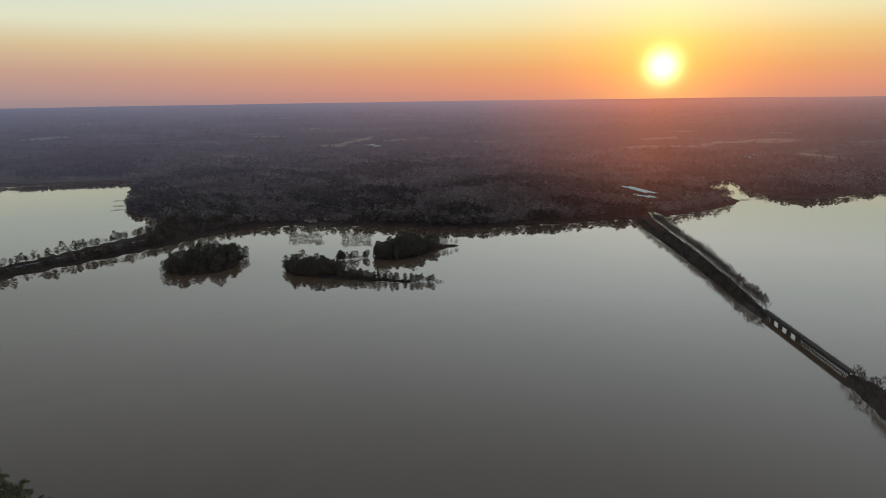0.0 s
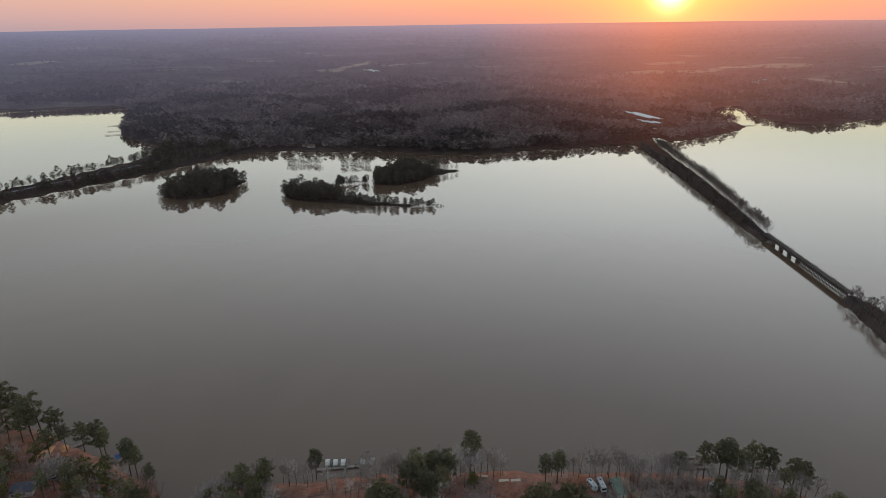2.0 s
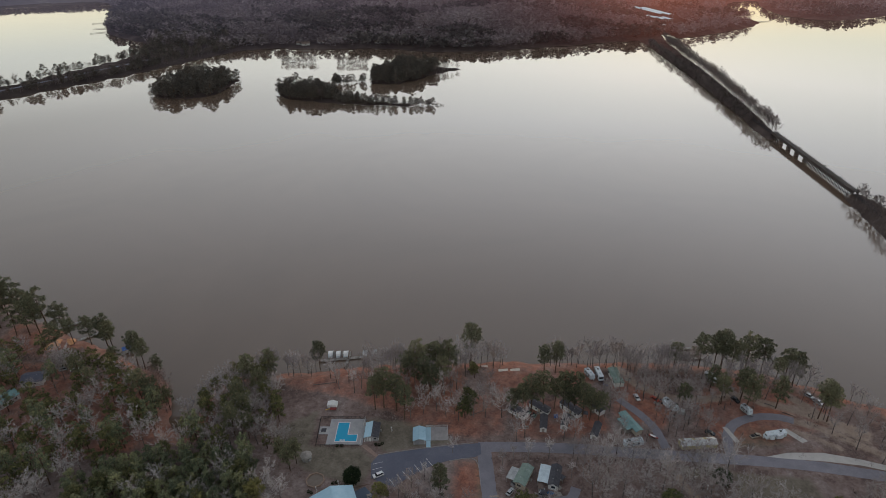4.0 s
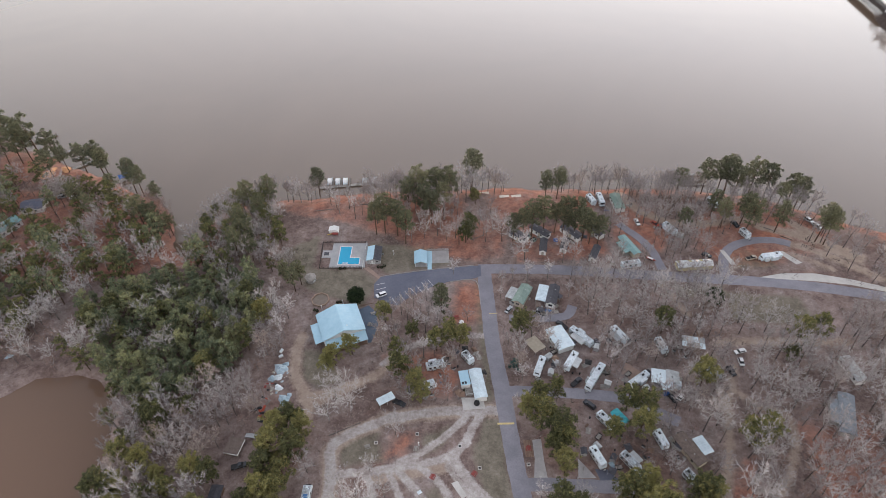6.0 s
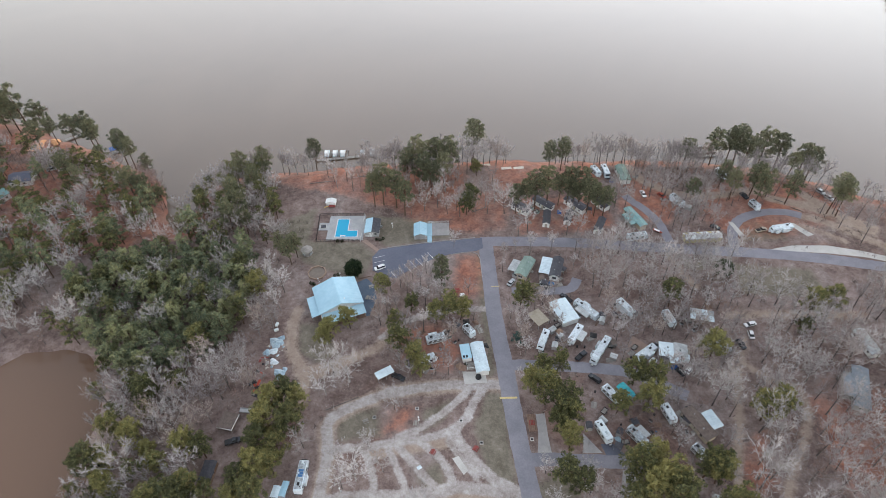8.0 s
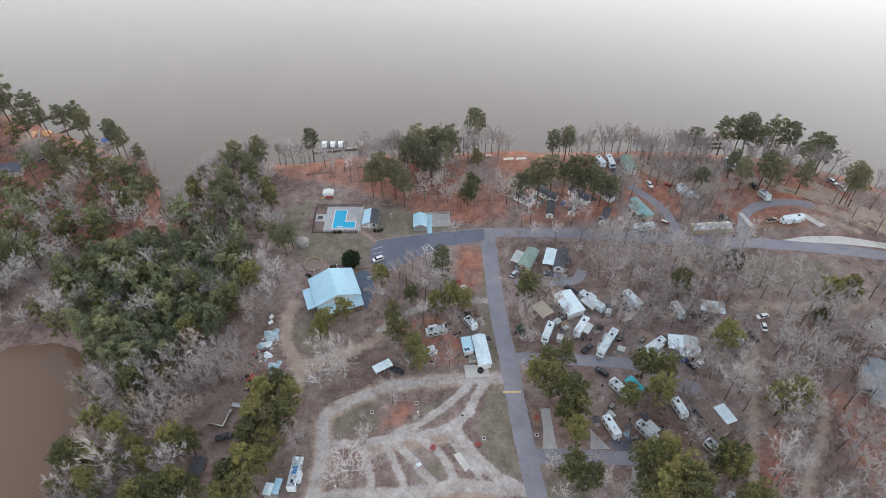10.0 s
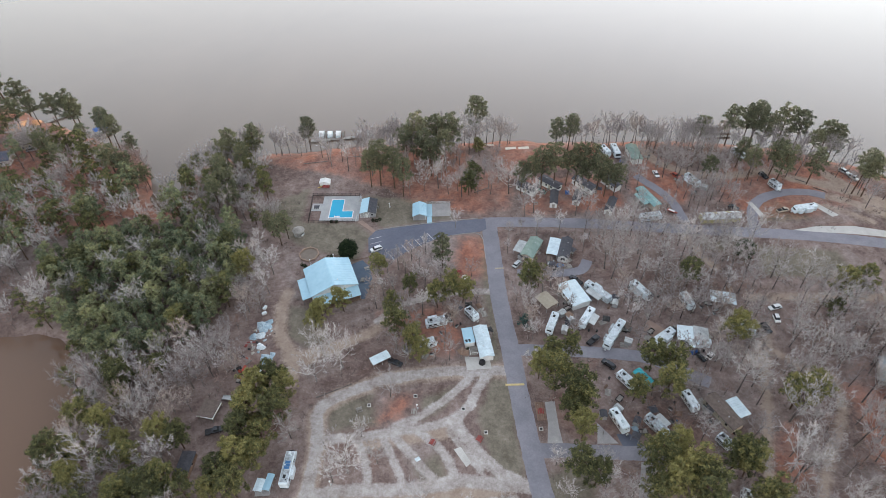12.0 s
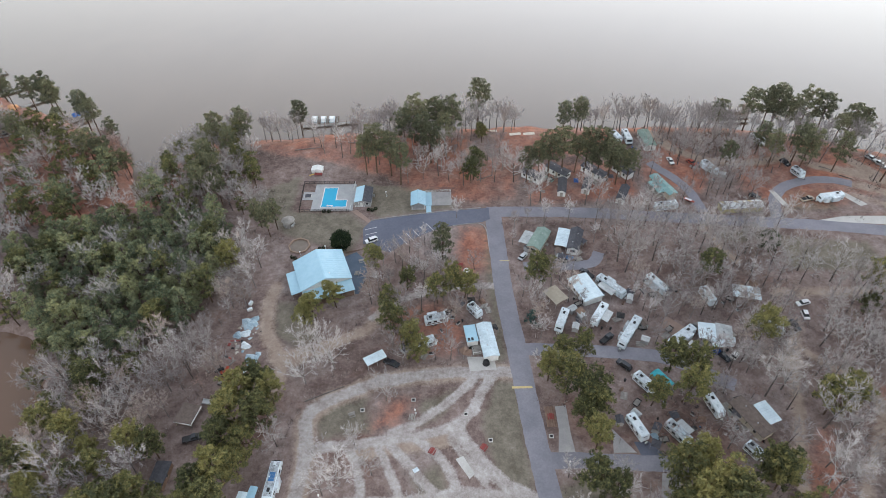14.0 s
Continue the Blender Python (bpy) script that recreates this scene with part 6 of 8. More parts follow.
# octagonal timber ring
ring = thing("octagon_ring", -52.6, 180.6, 22.5, "octagonal timber border round a sand patch", "play pit")
for k in range(8):
    a = radians(45 * k)
    part("beam", boxes((math.cos(a) * 3.5, math.sin(a) * 3.5, 0, 0.5, 3.1, 0.55, 45 * k), bevel=0.03), WOOD_TAN, ring)
bm = bmesh.new()
cyl(bm, 0, 0, 0.0, 3.4, 0.08, 8)
part("sand", bm, surface("dull_sand", tone(0.20, 0.165, 0.14, 0.8, 1.2), 0.6, 0.95), ring)

# ---- the pool with its deck, fence and pool house
pool = thing("swimming_pool", -43.5, 207.8, -1.5, "L-shaped swimming pool with a pale concrete deck", "pool")


def deck_block(x0, x1, y0, y1):
    return ((x0 + x1) / 2, (y0 + y1) / 2, -0.1, x1 - x0, y1 - y0, 0.22)


bm = boxes(deck_block(-7.6, 8.6, 5.9, 8.2), deck_block(-7.6, -3.9, -7.8, 5.9), deck_block(1.4, 8.6, -1.6, 5.9), deck_block(5.8, 8.6, -5.8, -1.6), deck_block(-3.9, 8.6, -7.8, -5.8), deck_block(-11.9, -7.6, -1.4, 3.4))
part("deck", bm, DECK_GREY, pool, "pale grey concrete deck")
part("basin", boxes((-1.25, 0.05, -0.1, 5.3, 11.7, 0.06), (3.6, -3.7, -0.1, 4.4, 4.2, 0.06)), surface("pool_blue_plaster", tone(0.012, 0.34, 0.56, 0.85, 1.15), 0.4, 0.6), pool, "bright blue pool plaster")
part("water", boxes((-1.25, 0.05, 0.0, 5.3, 11.7, 0.06), (3.6, -3.7, 0.0, 4.4, 4.2, 0.06)), POOL_WATER, pool, "clear turquoise blue water")
for k, (cx, cy, sx, sy) in enumerate(((-3.95, 0.05, 0.3, 12.2), (-1.25, 5.95, 5.6, 0.3), (1.42, 2.2, 0.3, 7.4), (3.6, -1.55, 4.5, 0.3), (5.85, -3.7, 0.3, 4.4), (0.95, -5.85, 9.9, 0.3))):
    part("coping", boxes((cx, cy, 0.1, sx, sy, 0.06)), PAINT_WHITE, pool)
part("steps", boxes((-0.6, -5.0, 0.0, 2.4, 0.5, 0.1), (-1.5, -5.3, 0.0, 0.15, 0.9, 0.5), (0.3, -5.3, 0.0, 0.15, 0.9, 0.5)), PAINT_WHITE, pool)
part("hot_tub", boxes((-9.9, 1.0, 0.1, 2.4, 2.4, 0.12), bevel=0.05), SHINGLE_DARK, pool, "dark covered spa")
part("spa_rim", boxes((-9.9, -0.3, 0.1, 2.8, 0.2, 0.2), (-9.9, 2.3, 0.1, 2.8, 0.2, 0.2), (-8.6, 1, 0.1, 0.2, 2.5, 0.2), (-11.2, 1, 0.1, 0.2, 2.5, 0.2)), CONCRETE, pool)


def fence(x0, y0, x1, y1, h=1.4, mat=DARK, label="thin black railing fence round the pool", gap=0.4):
    n = max(2, int(math.hypot(x1 - x0, y1 - y0) / gap))
    t = thing("fence", x0, y0, math.degrees(math.atan2(y1 - y0, x1 - x0)), label, "fence", "pool fence")
    L = math.hypot(x1 - x0, y1 - y0)
    for k in range(0, n + 1, 5):
        part("post", boxes((L * k / n, 0, 0, 0.09, 0.09, h + 0.1)), mat, t)
    for z in (0.25, h - 0.15):
        part("rail", boxes((L / 2, 0, z, L, 0.05, 0.1)), mat, t)
    me = None
    for k in range(n):
        if me is None:
            ob = part("slat", boxes((0, 0.04, 0.1, 0.05, 0.03, h - 0.1)), mat, t)
            me = ob.data
        else:
            ob = new("slat", me)
            ob.parent = t
        ob.location.x = L * (k + 0.5) / n
    return t


fence(-55.8, 216.8, -35.2, 215.9)
fence(-55.8, 216.8, -55.4, 199.4)
fence(-55.4, 199.4, -36.0, 199.0)
fence(-35.2, 215.9, -35.6, 211.6, mat=PAINT_WHITE, label="white picket fence beside the pool")
fence(-35.8, 203.0, -36.0, 199.0, mat=PAINT_WHITE, label="white picket fence beside the pool")

house = thing("pool_house", -31.0, 206.2, -2, "pool house with half pale metal and half dark roof", "pool house")
part("wall", gable_walls(6.0, 8.6, 2.5, 0.9), SIDING_GREY, house)
bm = bmesh.new()
box(bm, -1.65, 0, 2.85, 3.5, 9.4, 0.12, ry=-16)
part("roof", bm, METAL_ROOF, house, "pale metal roof slope")
bm = bmesh.new()
box(bm, 1.65, 0, 2.85, 3.5, 9.4, 0.12, ry=16)
part("roof", bm, SHINGLE_DARK, house, "dark shingle roof slope")
for xx in (-3.1, -1.6, 0.4):
    part("post", boxes((xx, -4.5, 0, 0.14, 0.14, 2.5)), PAINT_WHITE, house)
part("railing", boxes((-1.5, -4.6, 0.2, 3.2, 0.08, 0.1), (-1.5, -4.6, 0.9, 3.2, 0.08, 0.1)), PAINT_WHITE, house)
for yy in (-2.4, 0.6, 3.0):
    window(house, 3.0, yy, 1.1, 1.0, 0.9, "x+")
window(house, 1.6, -4.3, 1.1, 1.0, 0.9, "y-")
part("door", boxes((-0.6, -4.32, 0.05, 0.95, 0.06, 2.0)), SIDING_WHITE, house)
part("air_conditioner", boxes((3.5, 1.8, 0, 0.8, 0.8, 0.9), bevel=0.05), STEEL, house)
path_mat = surface("red_brown_path", tone(0.28, 0.20, 0.165, 0.8, 1.2), 0.5, 0.9)
slab("path", [(-35.6, 199.2), (-33.4, 200.0), (-26.6, 192.6), (-28.0, 191.9)], path_mat, G + 0.05, label="narrow brown brick footpath to the pool", category="footpath")

# ---- the small pavilion with its deck
pav = thing("pavilion", -9.9, 203.2, 1, "small pavilion with a pale blue gable roof", "pavilion")
part("roof", gable(5.2, 7.6, 2.4, 1.1, 0.3, 0.12), METAL_ROOF, pav)
seams(5.2, 7.6, 2.4, 1.1, pav, METAL_ROOF, 0.8, 0.3)
for xx in (-2.4, 2.4):
    for yy in (-3.6, 0, 3.6):
        part("post", boxes((xx, yy, 0, 0.16, 0.16, 2.45)), PAINT_WHITE, pav)
part("floor", boxes((0, 0, 0, 5.4, 7.8, 0.12)), CONCRETE_OLD, pav)
part("counter", boxes((0, 1.5, 0.1, 3.4, 0.7, 0.9), bevel=0.03), PAINT_WHITE, pav)
deck = thing("game_court", -2.4, 205.6, 1, "fenced concrete court with white side panels", "court")
part("floor", boxes((0, 0, 0, 10.4, 8.2, 0.14)), CONCRETE_OLD, deck, "grey weathered concrete floor")
part("strip", boxes((-3.7, -0.1, 0.13, 2.6, 8.0, 0.06)), METAL_ROOF, deck, "pale blue painted strip")
part("step", boxes((-3.6, -6.1, 0.0, 1.9, 4.6, 0.1)), METAL_ROOF, deck)
for k in range(7):
    part("post", boxes((-4.4 + 1.6 * k, 4.1, 0, 0.12, 0.12, 1.2)), WOOD_GREY, deck)
part("rail", boxes((0.3, 4.1, 1.05, 10, 0.06, 0.1), (0.3, 4.1, 0.5, 10, 0.06, 0.1), (5.2, 0, 1.05, 0.06, 8.2, 0.1), (5.2, 0, 0.5, 0.06, 8.2, 0.1)), PAINT_WHITE, deck)
for yy in (-4, -2, 0, 2):
    part("post", boxes((5.2, yy, 0, 0.12, 0.12, 1.2)), WOOD_GREY, deck)

# ---- play house by the shore lawn
play = thing("playhouse", -51.6, 225.0, -4, "white play house with a red slide", "playground")
part("house", gable_walls(4.4, 2.8, 1.6, 0.7), PAINT_WHITE, play)
part("roof", gable(4.4, 2.8, 1.6, 0.7, 0.2, 0.08), SIDING_WHITE, play)
part("deck", boxes((0.8, -2.4, 0.5, 3.0, 1.6, 0.12)), WOOD_RED, play)
for xx in (-0.6, 2.2):
    part("post", boxes((xx, -3.1, 0, 0.12, 0.12, 1.4)), WOOD_RED, play)
bm = bmesh.new()
box(bm, -1.9, -2.8, 0.35, 2.6, 0.55, 0.06, ry=-22)
part("slide", bm, surface("yellow_plastic", tone(0.55, 0.36, 0.06), 1, 0.5), play)

# ---- road paint: stall lines in the lot, speed hump stripe
STALLS = [((-19.5, 176.6), (-22.0, 180.6)), ((-16.2, 178.5), (-19.0, 182.8)), ((-13.6, 180.2), (-16.6, 184.4)), ((-11.2, 181.9), (-14.2, 186.2)), ((-8.8, 183.4), (-11.8, 187.8)), ((-6.4, 185.1), (-9.4, 189.6)), ((-4.0, 187.0), (-6.8, 191.2)),
          ((-29.4, 188.6), (-25.2, 189.8)), ((-29.3, 185.6), (-25.0, 187.0)), ((-29.2, 182.9), (-24.8, 184.4))]
for (x0, y0), (x1, y1) in STALLS:
    ob = part("stall_line", boxes(((x0 + x1) / 2, (y0 + y1) / 2, 0, math.hypot(x1 - x0, y1 - y0), 0.14, 0.012, math.degrees(math.atan2(y1 - y0, x1 - x0)))), PAINT_WHITE, lot)
    ob.location.z = G + 0.086
hump = thing("speed_hump", 21.3, 119.0, 0, "faded yellow speed hump across the road", "speed hump")
part("hump", boxes((0, 0, 0.02, 6.0, 0.75, 0.10), bevel=0.04), PAINT_YELLOW, hump)
stripe = part("trim_stop_line", boxes((20.6, 170.8, G + 0.062, 3.4, 0.3, 0.012)), PAINT_YELLOW)
tagged(stripe, "faded yellow line across the asphalt", "road marking", kind="structure")


def kerb(line, label="low pale concrete kerb beside the lot"):
    """Separate kerb stones along a line."""
    t = thing("kerb", 0, 0, 0, label, "kerb", "kerbs", z=G)
    for (x0, y0), (x1, y1) in zip(line[:-1], line[1:]):
        L = math.hypot(x1 - x0, y1 - y0)
        n = max(1, round(L / 2.4))
        for k in range(n):
            f = (k + 0.5) / n
            part("kerbstone", boxes((x0 + (x1 - x0) * f, y0 + (y1 - y0) * f, -0.05, L / n - 0.03, 0.22, 0.26, math.degrees(math.atan2(y1 - y0, x1 - x0)))), CONCRETE_OLD, t)
    return t


kerb([(-27.6, 193.7), (-20.6, 195.2), (-9.6, 196.9), (4, 198.6), (14, 199.6)])
kerb([(3.0, 189.6), (8.7, 190.6), (12.4, 190.8), (14.6, 189.4), (15.4, 186.6), (15.7, 176)], "pale concrete kerb round the lawn corner")

# ---------------------------------------------------------------- campers, homes and cars on their sites
rv(-46.0, 91.7, 86, 10.9, label="long white motorhome with solar panels on its roof", motor=True, solar=True, stripe=STRIPE_BLUE, name="motorhome", group="motorhomes", slide=1)
rv(51.0, 104.4, -69, 7.8, label="white travel trailer with a black roof vent")
rv(61.6, 102.4, -56, 8.0, label="white travel trailer with a striped awning", awning=-1)
rv(48.4, 144.4, -124, 8.8, label="white travel trailer parked beside a gravel drive", awning=-1)
rv(56.3, 136.9, -126, 13.0, label="long white fifth wheel with slide-outs", slide=2, fifth=True, group="fifth wheels")
rv(36.2, 142.3, -114, 8.6, label="grey-white fifth wheel trailer under bare trees", fifth=True, stripe=STRIPE_BLUE, group="fifth wheels")
rv(71.8, 134.9, -146, 10.4, label="pale fifth wheel trailer beside a wooden deck", fifth=True, slide=-1, group="fifth wheels")
rv(54.6, 156.2, -50, 11.0, label="long white trailer with a grey awning", awning=1, slide=-1)
rv(69.9, 156.7, -60, 8.6, label="white trailer with a pale lean-to", awning=1)
rv(85.0, 150.9, -76, 7.0, label="small white trailer half under a pine")
rv(146.9, 199.3, 189, 9.8, label="white fifth wheel trailer with brown graphics", fifth=True, slide=-2, group="fifth wheels")
rv(141.3, 215.1, -66, 5.4, label="short white camper with a dark window")
rv(107.5, 219.5, -63, 8.0, label="white travel trailer with a cluttered roof", slide=1)
rv(79.2, 242.4, -85, 8.6, label="white motorhome parked near the shore", motor=True, name="motorhome", group="motorhomes")
rv(74.6, 242.6, -70, 6.6, label="white camper parked near the shore")
rv(83.7, 196.5, 9, 9.0, label="old white trailer beside the road", stripe=STRIPE_BLUE)
rv(-3.5, 144.0, 14, 7.4, label="white camper with open gear around it", slide=-1)
rv(9.0, 147.2, -54, 5.4, label="small white camper with a bay window")
rv(-6.9, 134.7, 20, 7.0, label="white camper half hidden under pines")
rv(56.6, 118.4, -55, 7.4, label="weathered trailer beside a teal tarpaulin", stripe=STRIPE_BLUE)
rv(79.9, 96.9, -57, 4.6, label="small white camper among bare trees")
rv(74.0, 110.5, -75, 6.8, label="dirty white trailer under pine branches")
rv(79.6, 79.0, -111, 6.8, label="white trailer between olive pines")
rv(99.5, 138.3, -21, 9.6, label="long old trailer under a broad pine")
rv(134, 238.5, -62, 6.8, label="white camper near the boat docks")

mobile_home(87.0, 239.8, -86, 11.4, 4.4, roof=METAL_GREEN, label="white mobile home with a green metal roof")
mobile_home(85.5, 208.1, -69, 12.6, 3.4, rise=0.4, roof=METAL_TEAL, wall=SIDING_TAN, label="long home with a teal metal roof", porch=1)
mobile_home(12.2, 134.6, -82, 12.4, 4.2, label="white roofed home with a side addition")
addition = thing("addition", 7.4, 136.6, 8, "low flat-roofed porch room beside the home", "building")
part("wall", boxes((0, 0.6, 0, 3.2, 6.0, 2.2)), SIDING_WHITE, addition)
part("roof", boxes((0, 0.9, 2.2, 3.7, 6.6, 0.1), bevel=0.03), METAL_ROOF, addition, "pale blue flat metal roof")
for xx in (-1.0, 0.0):
    part("skylight", boxes((xx, -1.4, 2.31, 0.75, 1.1, 0.05)), GLASS_DARK, addition)
window(addition, -1.6, 0.5, 1.1, 1.2, 0.8, "x-")
part("deck", boxes((0.7, -4.2, 0.1, 2.6, 3.4, 0.3)), WOOD_GREY, addition, "weathered grey timber deck")
for xx in (-0.5, 1.9):
    part("post", boxes((xx, -5.8, 0.4, 0.1, 0.1, 0.9)), PAINT_WHITE, addition)
part("railing", boxes((0.7, -5.8, 1.2, 2.5, 0.07, 0.1), (-0.5, -4.2, 1.2, 0.07, 3.2, 0.1)), PAINT_WHITE, addition)
slab("pavement_home", [(5.8, 130.2), (13.9, 130.0), (14.4, 125.4), (6.4, 125.0)], CONCRETE, G + 0.05, label="pale concrete drive before the home", category="driveway")
grill = thing("grill_cover", 11.4, 127.6, 5, "round grill under a black cover", "grill")
bm = bmesh.new()
cyl(bm, 0, 0, 0, 1.15, 1.3, 12, 0.85)
part("cover", bm, DARK, grill)
bm = bmesh.new()
cyl(bm, 0, 0, 1.3, 0.85, 0.3, 12, 0.3)
part("top", bm, DARK, grill)
mobile_home(45.8, 155.2, -69, 10.6, 6.6, rise=0.4, label="white roof-over on a wide home")
mobile_home(82.6, 106.3, -64, 11.8, 4.2, roof=SHINGLE_BROWN, wall=SIDING_TAN, label="long home with a brown shingle roof", ribs=False)
carport(87.4, 107.6, -70, 6.4, 3.8, roof=METAL_WHITE, label="carport with a flat pale metal roof", rise=0.15)
carport(-21.9, 129.0, 30, 6.2, 3.0, label="open shelter with a white metal roof", rise=0.2)
for k, (x, y, d, l) in enumerate(((35.9, 217.0, -42, 8.6), (46.3, 219.6, -44, 9.6), (60.8, 218.4, -50, 10.8), (72.4, 219.0, -58, 8.6))):
    mobile_home(x, y, d, l, 3.8, roof=SHINGLE_DARK, label="white cabin with a dark roof under pines", ribs=False, group="cabins")
for x, y, d, l in ((46.4, 209.4, 79, 8.6), (56.3, 210.0, 70, 7.6), (69.0, 204.0, 64, 9.0)):
    shed(x, y, d, l, 3.0, 2.4, SHINGLE_DARK, SIDING_WHITE, 0.8, "narrow white shed with a charcoal shingle roof")
mobile_home(33.4, 179.0, 62, 10.5, 4.6, roof=METAL_GREEN, wall=SIDING_TAN, rise=1.0, label="small house with a green metal roof", ribs=False, group="cabins")
carport(29.2, 180.0, 62, 6.4, 3.4, roof=METAL_GREY, label="grey lean-to carport beside a green house", rise=0.1)
mobile_home(46.2, 178.2, 72, 10.6, 3.9, roof=SHINGLE_DARK, rise=1.1, label="white gabled house with a dark roof", ribs=False, group="cabins")
carport(42.0, 179.6, 72, 9.2, 4.1, roof=METAL_WHITE, label="wide carport with a white metal roof", rise=0.2)

mobile_home(153.2, 137.4, -82, 11.0, 3.8, roof=METAL_GREY, label="long home with a pale grey roof in bare woods")
mobile_home(141.6, 118.4, 67, 17.0, 4.8, roof=DULL_BLUE, wall=SIDING_GREY, label="long home with a dull blue roof in bare woods", porch=-1)
carport(35.6, 152.4, -58, 6.6, 5.0, roof=SIDING_TAN, label="open shelter with a leaf-strewn tan roof", rise=0.2)
gaz = thing("gazebo", -58.2, 192.4, 12, "small weathered gazebo with a brown roof and pale rails", "gazebo")
bm = bmesh.new()
cyl(bm, 0, 0, 0, 2.3, 0.2, 8)
part("floor", bm, WOOD_GREY, gaz)
bm = bmesh.new()
cyl(bm, 0, 0, 2.35, 2.6, 0.9, 8, 0.15)
part("roof", bm, WOOD_GREY, gaz)
for k in range(8):
    a = radians(45 * k + 22.5)
    part("post", boxes((2.1 * math.cos(a), 2.1 * math.sin(a), 0.2, 0.12, 0.12, 2.2)), WOOD_GREY, gaz)
    a = radians(45 * k)
    if k != 6:
        part("railing", boxes((1.95 * math.cos(a), 1.95 * math.sin(a), 0.35, 0.06, 1.5, 0.75, 45 * k)), METAL_GREY, gaz)

quon = thing("long_barn", 111.4, 195.4, -87, "long faded yellow building with clear roof panels", "barn")
part("wall", gable_walls(4.0, 15.6, 2.3, 0.9), YELLOW_WALL, quon)
part("roof", gable(4.0, 15.6, 2.3, 0.9, 0.25, 0.1), METAL_GREY, quon)
for k in range(9):
    part("roof_panel", boxes((-1.05, -6.8 + 1.7 * k, 2.9, 2.2, 1.2, 0.05, 0, 0, -24)), PLASTIC_WHITE if k % 3 else YELLOW_WALL, quon)
for k in range(3):
    window(quon, -2.0, -4 + 4 * k, 1.0, 1.0, 0.8, "x-")

multi = thing("roofed_camper", 82.0, 134.6, -14, "camper under several joined pale metal roofs", "camper")
part("roof", boxes((-2.6, 0.6, 2.9, 5.2, 6.4, 0.1, 0, 0, -4)), METAL_WHITE, multi, "pale blue-white metal sheet roof")
part("roof", boxes((2.4, 1.4, 3.0, 5.0, 5.6, 0.1, 0, 0, 5)), METAL_GREY, multi, "weathered grey metal sheet roof")
part("roof", boxes((0.4, -3.0, 2.7, 4.0, 3.6, 0.1, 12)), METAL_WHITE, multi)
part("body", boxes((-0.2, 0.2, 0.4, 5.6, 5.0, 2.3), bevel=0.08), FRP, multi)
part("box", boxes((4.6, -0.8, 0, 2.2, 2.0, 2.5), bevel=0.05), FRP, multi)
for xx, yy in ((-5, -2.3), (-5, 3.4), (4.7, 3.8), (4.7, -1.2), (-1.4, -4.6), (2.2, -4.6)):
    part("post", boxes((xx, yy, 0, 0.1, 0.1, 2.8)), STEEL, multi)
for xx, yy in ((1.0, 2.2), (2.2, 1.0), (-2, 1.5)):
    part("vent", boxes((xx, yy, 3.05, 0.45, 0.45, 0.15)), DARK, multi)
pan = thing("panel_roof", 97.5, 151.5, -14, "flat shelter roofed with grey metal panels", "shelter")
for i in range(4):
    for j in range(2):
        part("panel", boxes((-3.3 + 2.2 * i, -1.4 + 2.8 * j, 2.6 + 0.03 * ((i + j) % 2), 2.15, 2.75, 0.06, 0, 0, 3)), METAL_GREY if (i + j) % 3 else METAL_WHITE, pan)
for xx in (-4.2, 4.2):
    for yy in (-2.6, 2.6):
        part("post", boxes((xx, yy, 0, 0.1, 0.1, 2.6)), WOOD_GREY, pan)

tarp = thing("tarpaulin", 61.8, 119.6, -58, "teal tarpaulin stretched over a frame", "tarpaulin")
bm = bmesh.new()
bmesh.ops.create_grid(bm, x_segments=12, y_segments=8, size=0.5, matrix=Matrix.Diagonal((6.4, 3.6, 1, 1)))
for v in bm.verts:
    v.co.z = 2.3 - 0.16 * v.co.y ** 2 + 0.12 * math.sin(v.co.x * 3.1) * math.cos(v.co.y * 2.2)
bmesh.ops.solidify(bm, geom=bm.faces[:], thickness=0.03)
part("sheet", bm, TARP_TEAL, tarp)
for xx in (-3.1, 0, 3.1):
    for yy in (-1.6, 1.6):
        part("pole", boxes((xx, yy, 0, 0.06, 0.06, 1.9)), STEEL, tarp)
tarp2 = thing("boat_cover", -170.6, 276.3, 38, "blue tarpaulin over a lean shelter", "tarpaulin", z=0.8)
bm = boxes((0, 0, 2.0, 7.0, 3.2, 0.08, 0, 8))
part("sheet", bm, TARP_BLUE, tarp2)
for xx in (-3.3, 3.3):
    for yy in (-1.4, 1.4):
        part("pole", boxes((xx, yy, -3.0, 0.1, 0.1, 5.0)), STEEL, tarp2)

CARS = [(-26.6, 182.2, 205, CAR_WHITE, "suv", 4.7, "white car parked in a marked stall"), (52.3, 125.6, 134, CAR_BLACK, "suv", 4.8, "black sport utility car on the gravel"), (39.8, 171.8, 66, CAR_SILVER, "suv", 4.4, "silver minivan before a house"),
        (48.0, 163.2, 132, CAR_BLACK, "pickup", 5.4, "dark pickup truck near a white roof"), (115.1, 148.1, 195, CAR_WHITE, "car", 4.8, "white sedan among bare trees"),
        (113.6, 142.9, -94, CAR_WHITE, "suv", 3.6, "small white utility car on leaf litter"), (108.4, 138.9, -73, CAR_BLACK, "suv", 4.6, "dark car beside an old trailer"), (138.7, 199.7, 14, CAR_TAN, "pickup", 5.3, "tan pickup truck before a trailer"),
        (93.7, 226.0, -82, CAR_WHITE, "car", 4.8, "white car parked on red clay"), (101.9, 224.6, -60, CAR_RED, "car", 4.4, "rusty orange car on red clay"), (139.6, 222.8, -67, CAR_BLACK, "suv", 4.6, "dark car under the shore pines")]
for x, y, d, p, kd, l, lb in CARS:
    car(x, y, d, p, kd, l, lb)
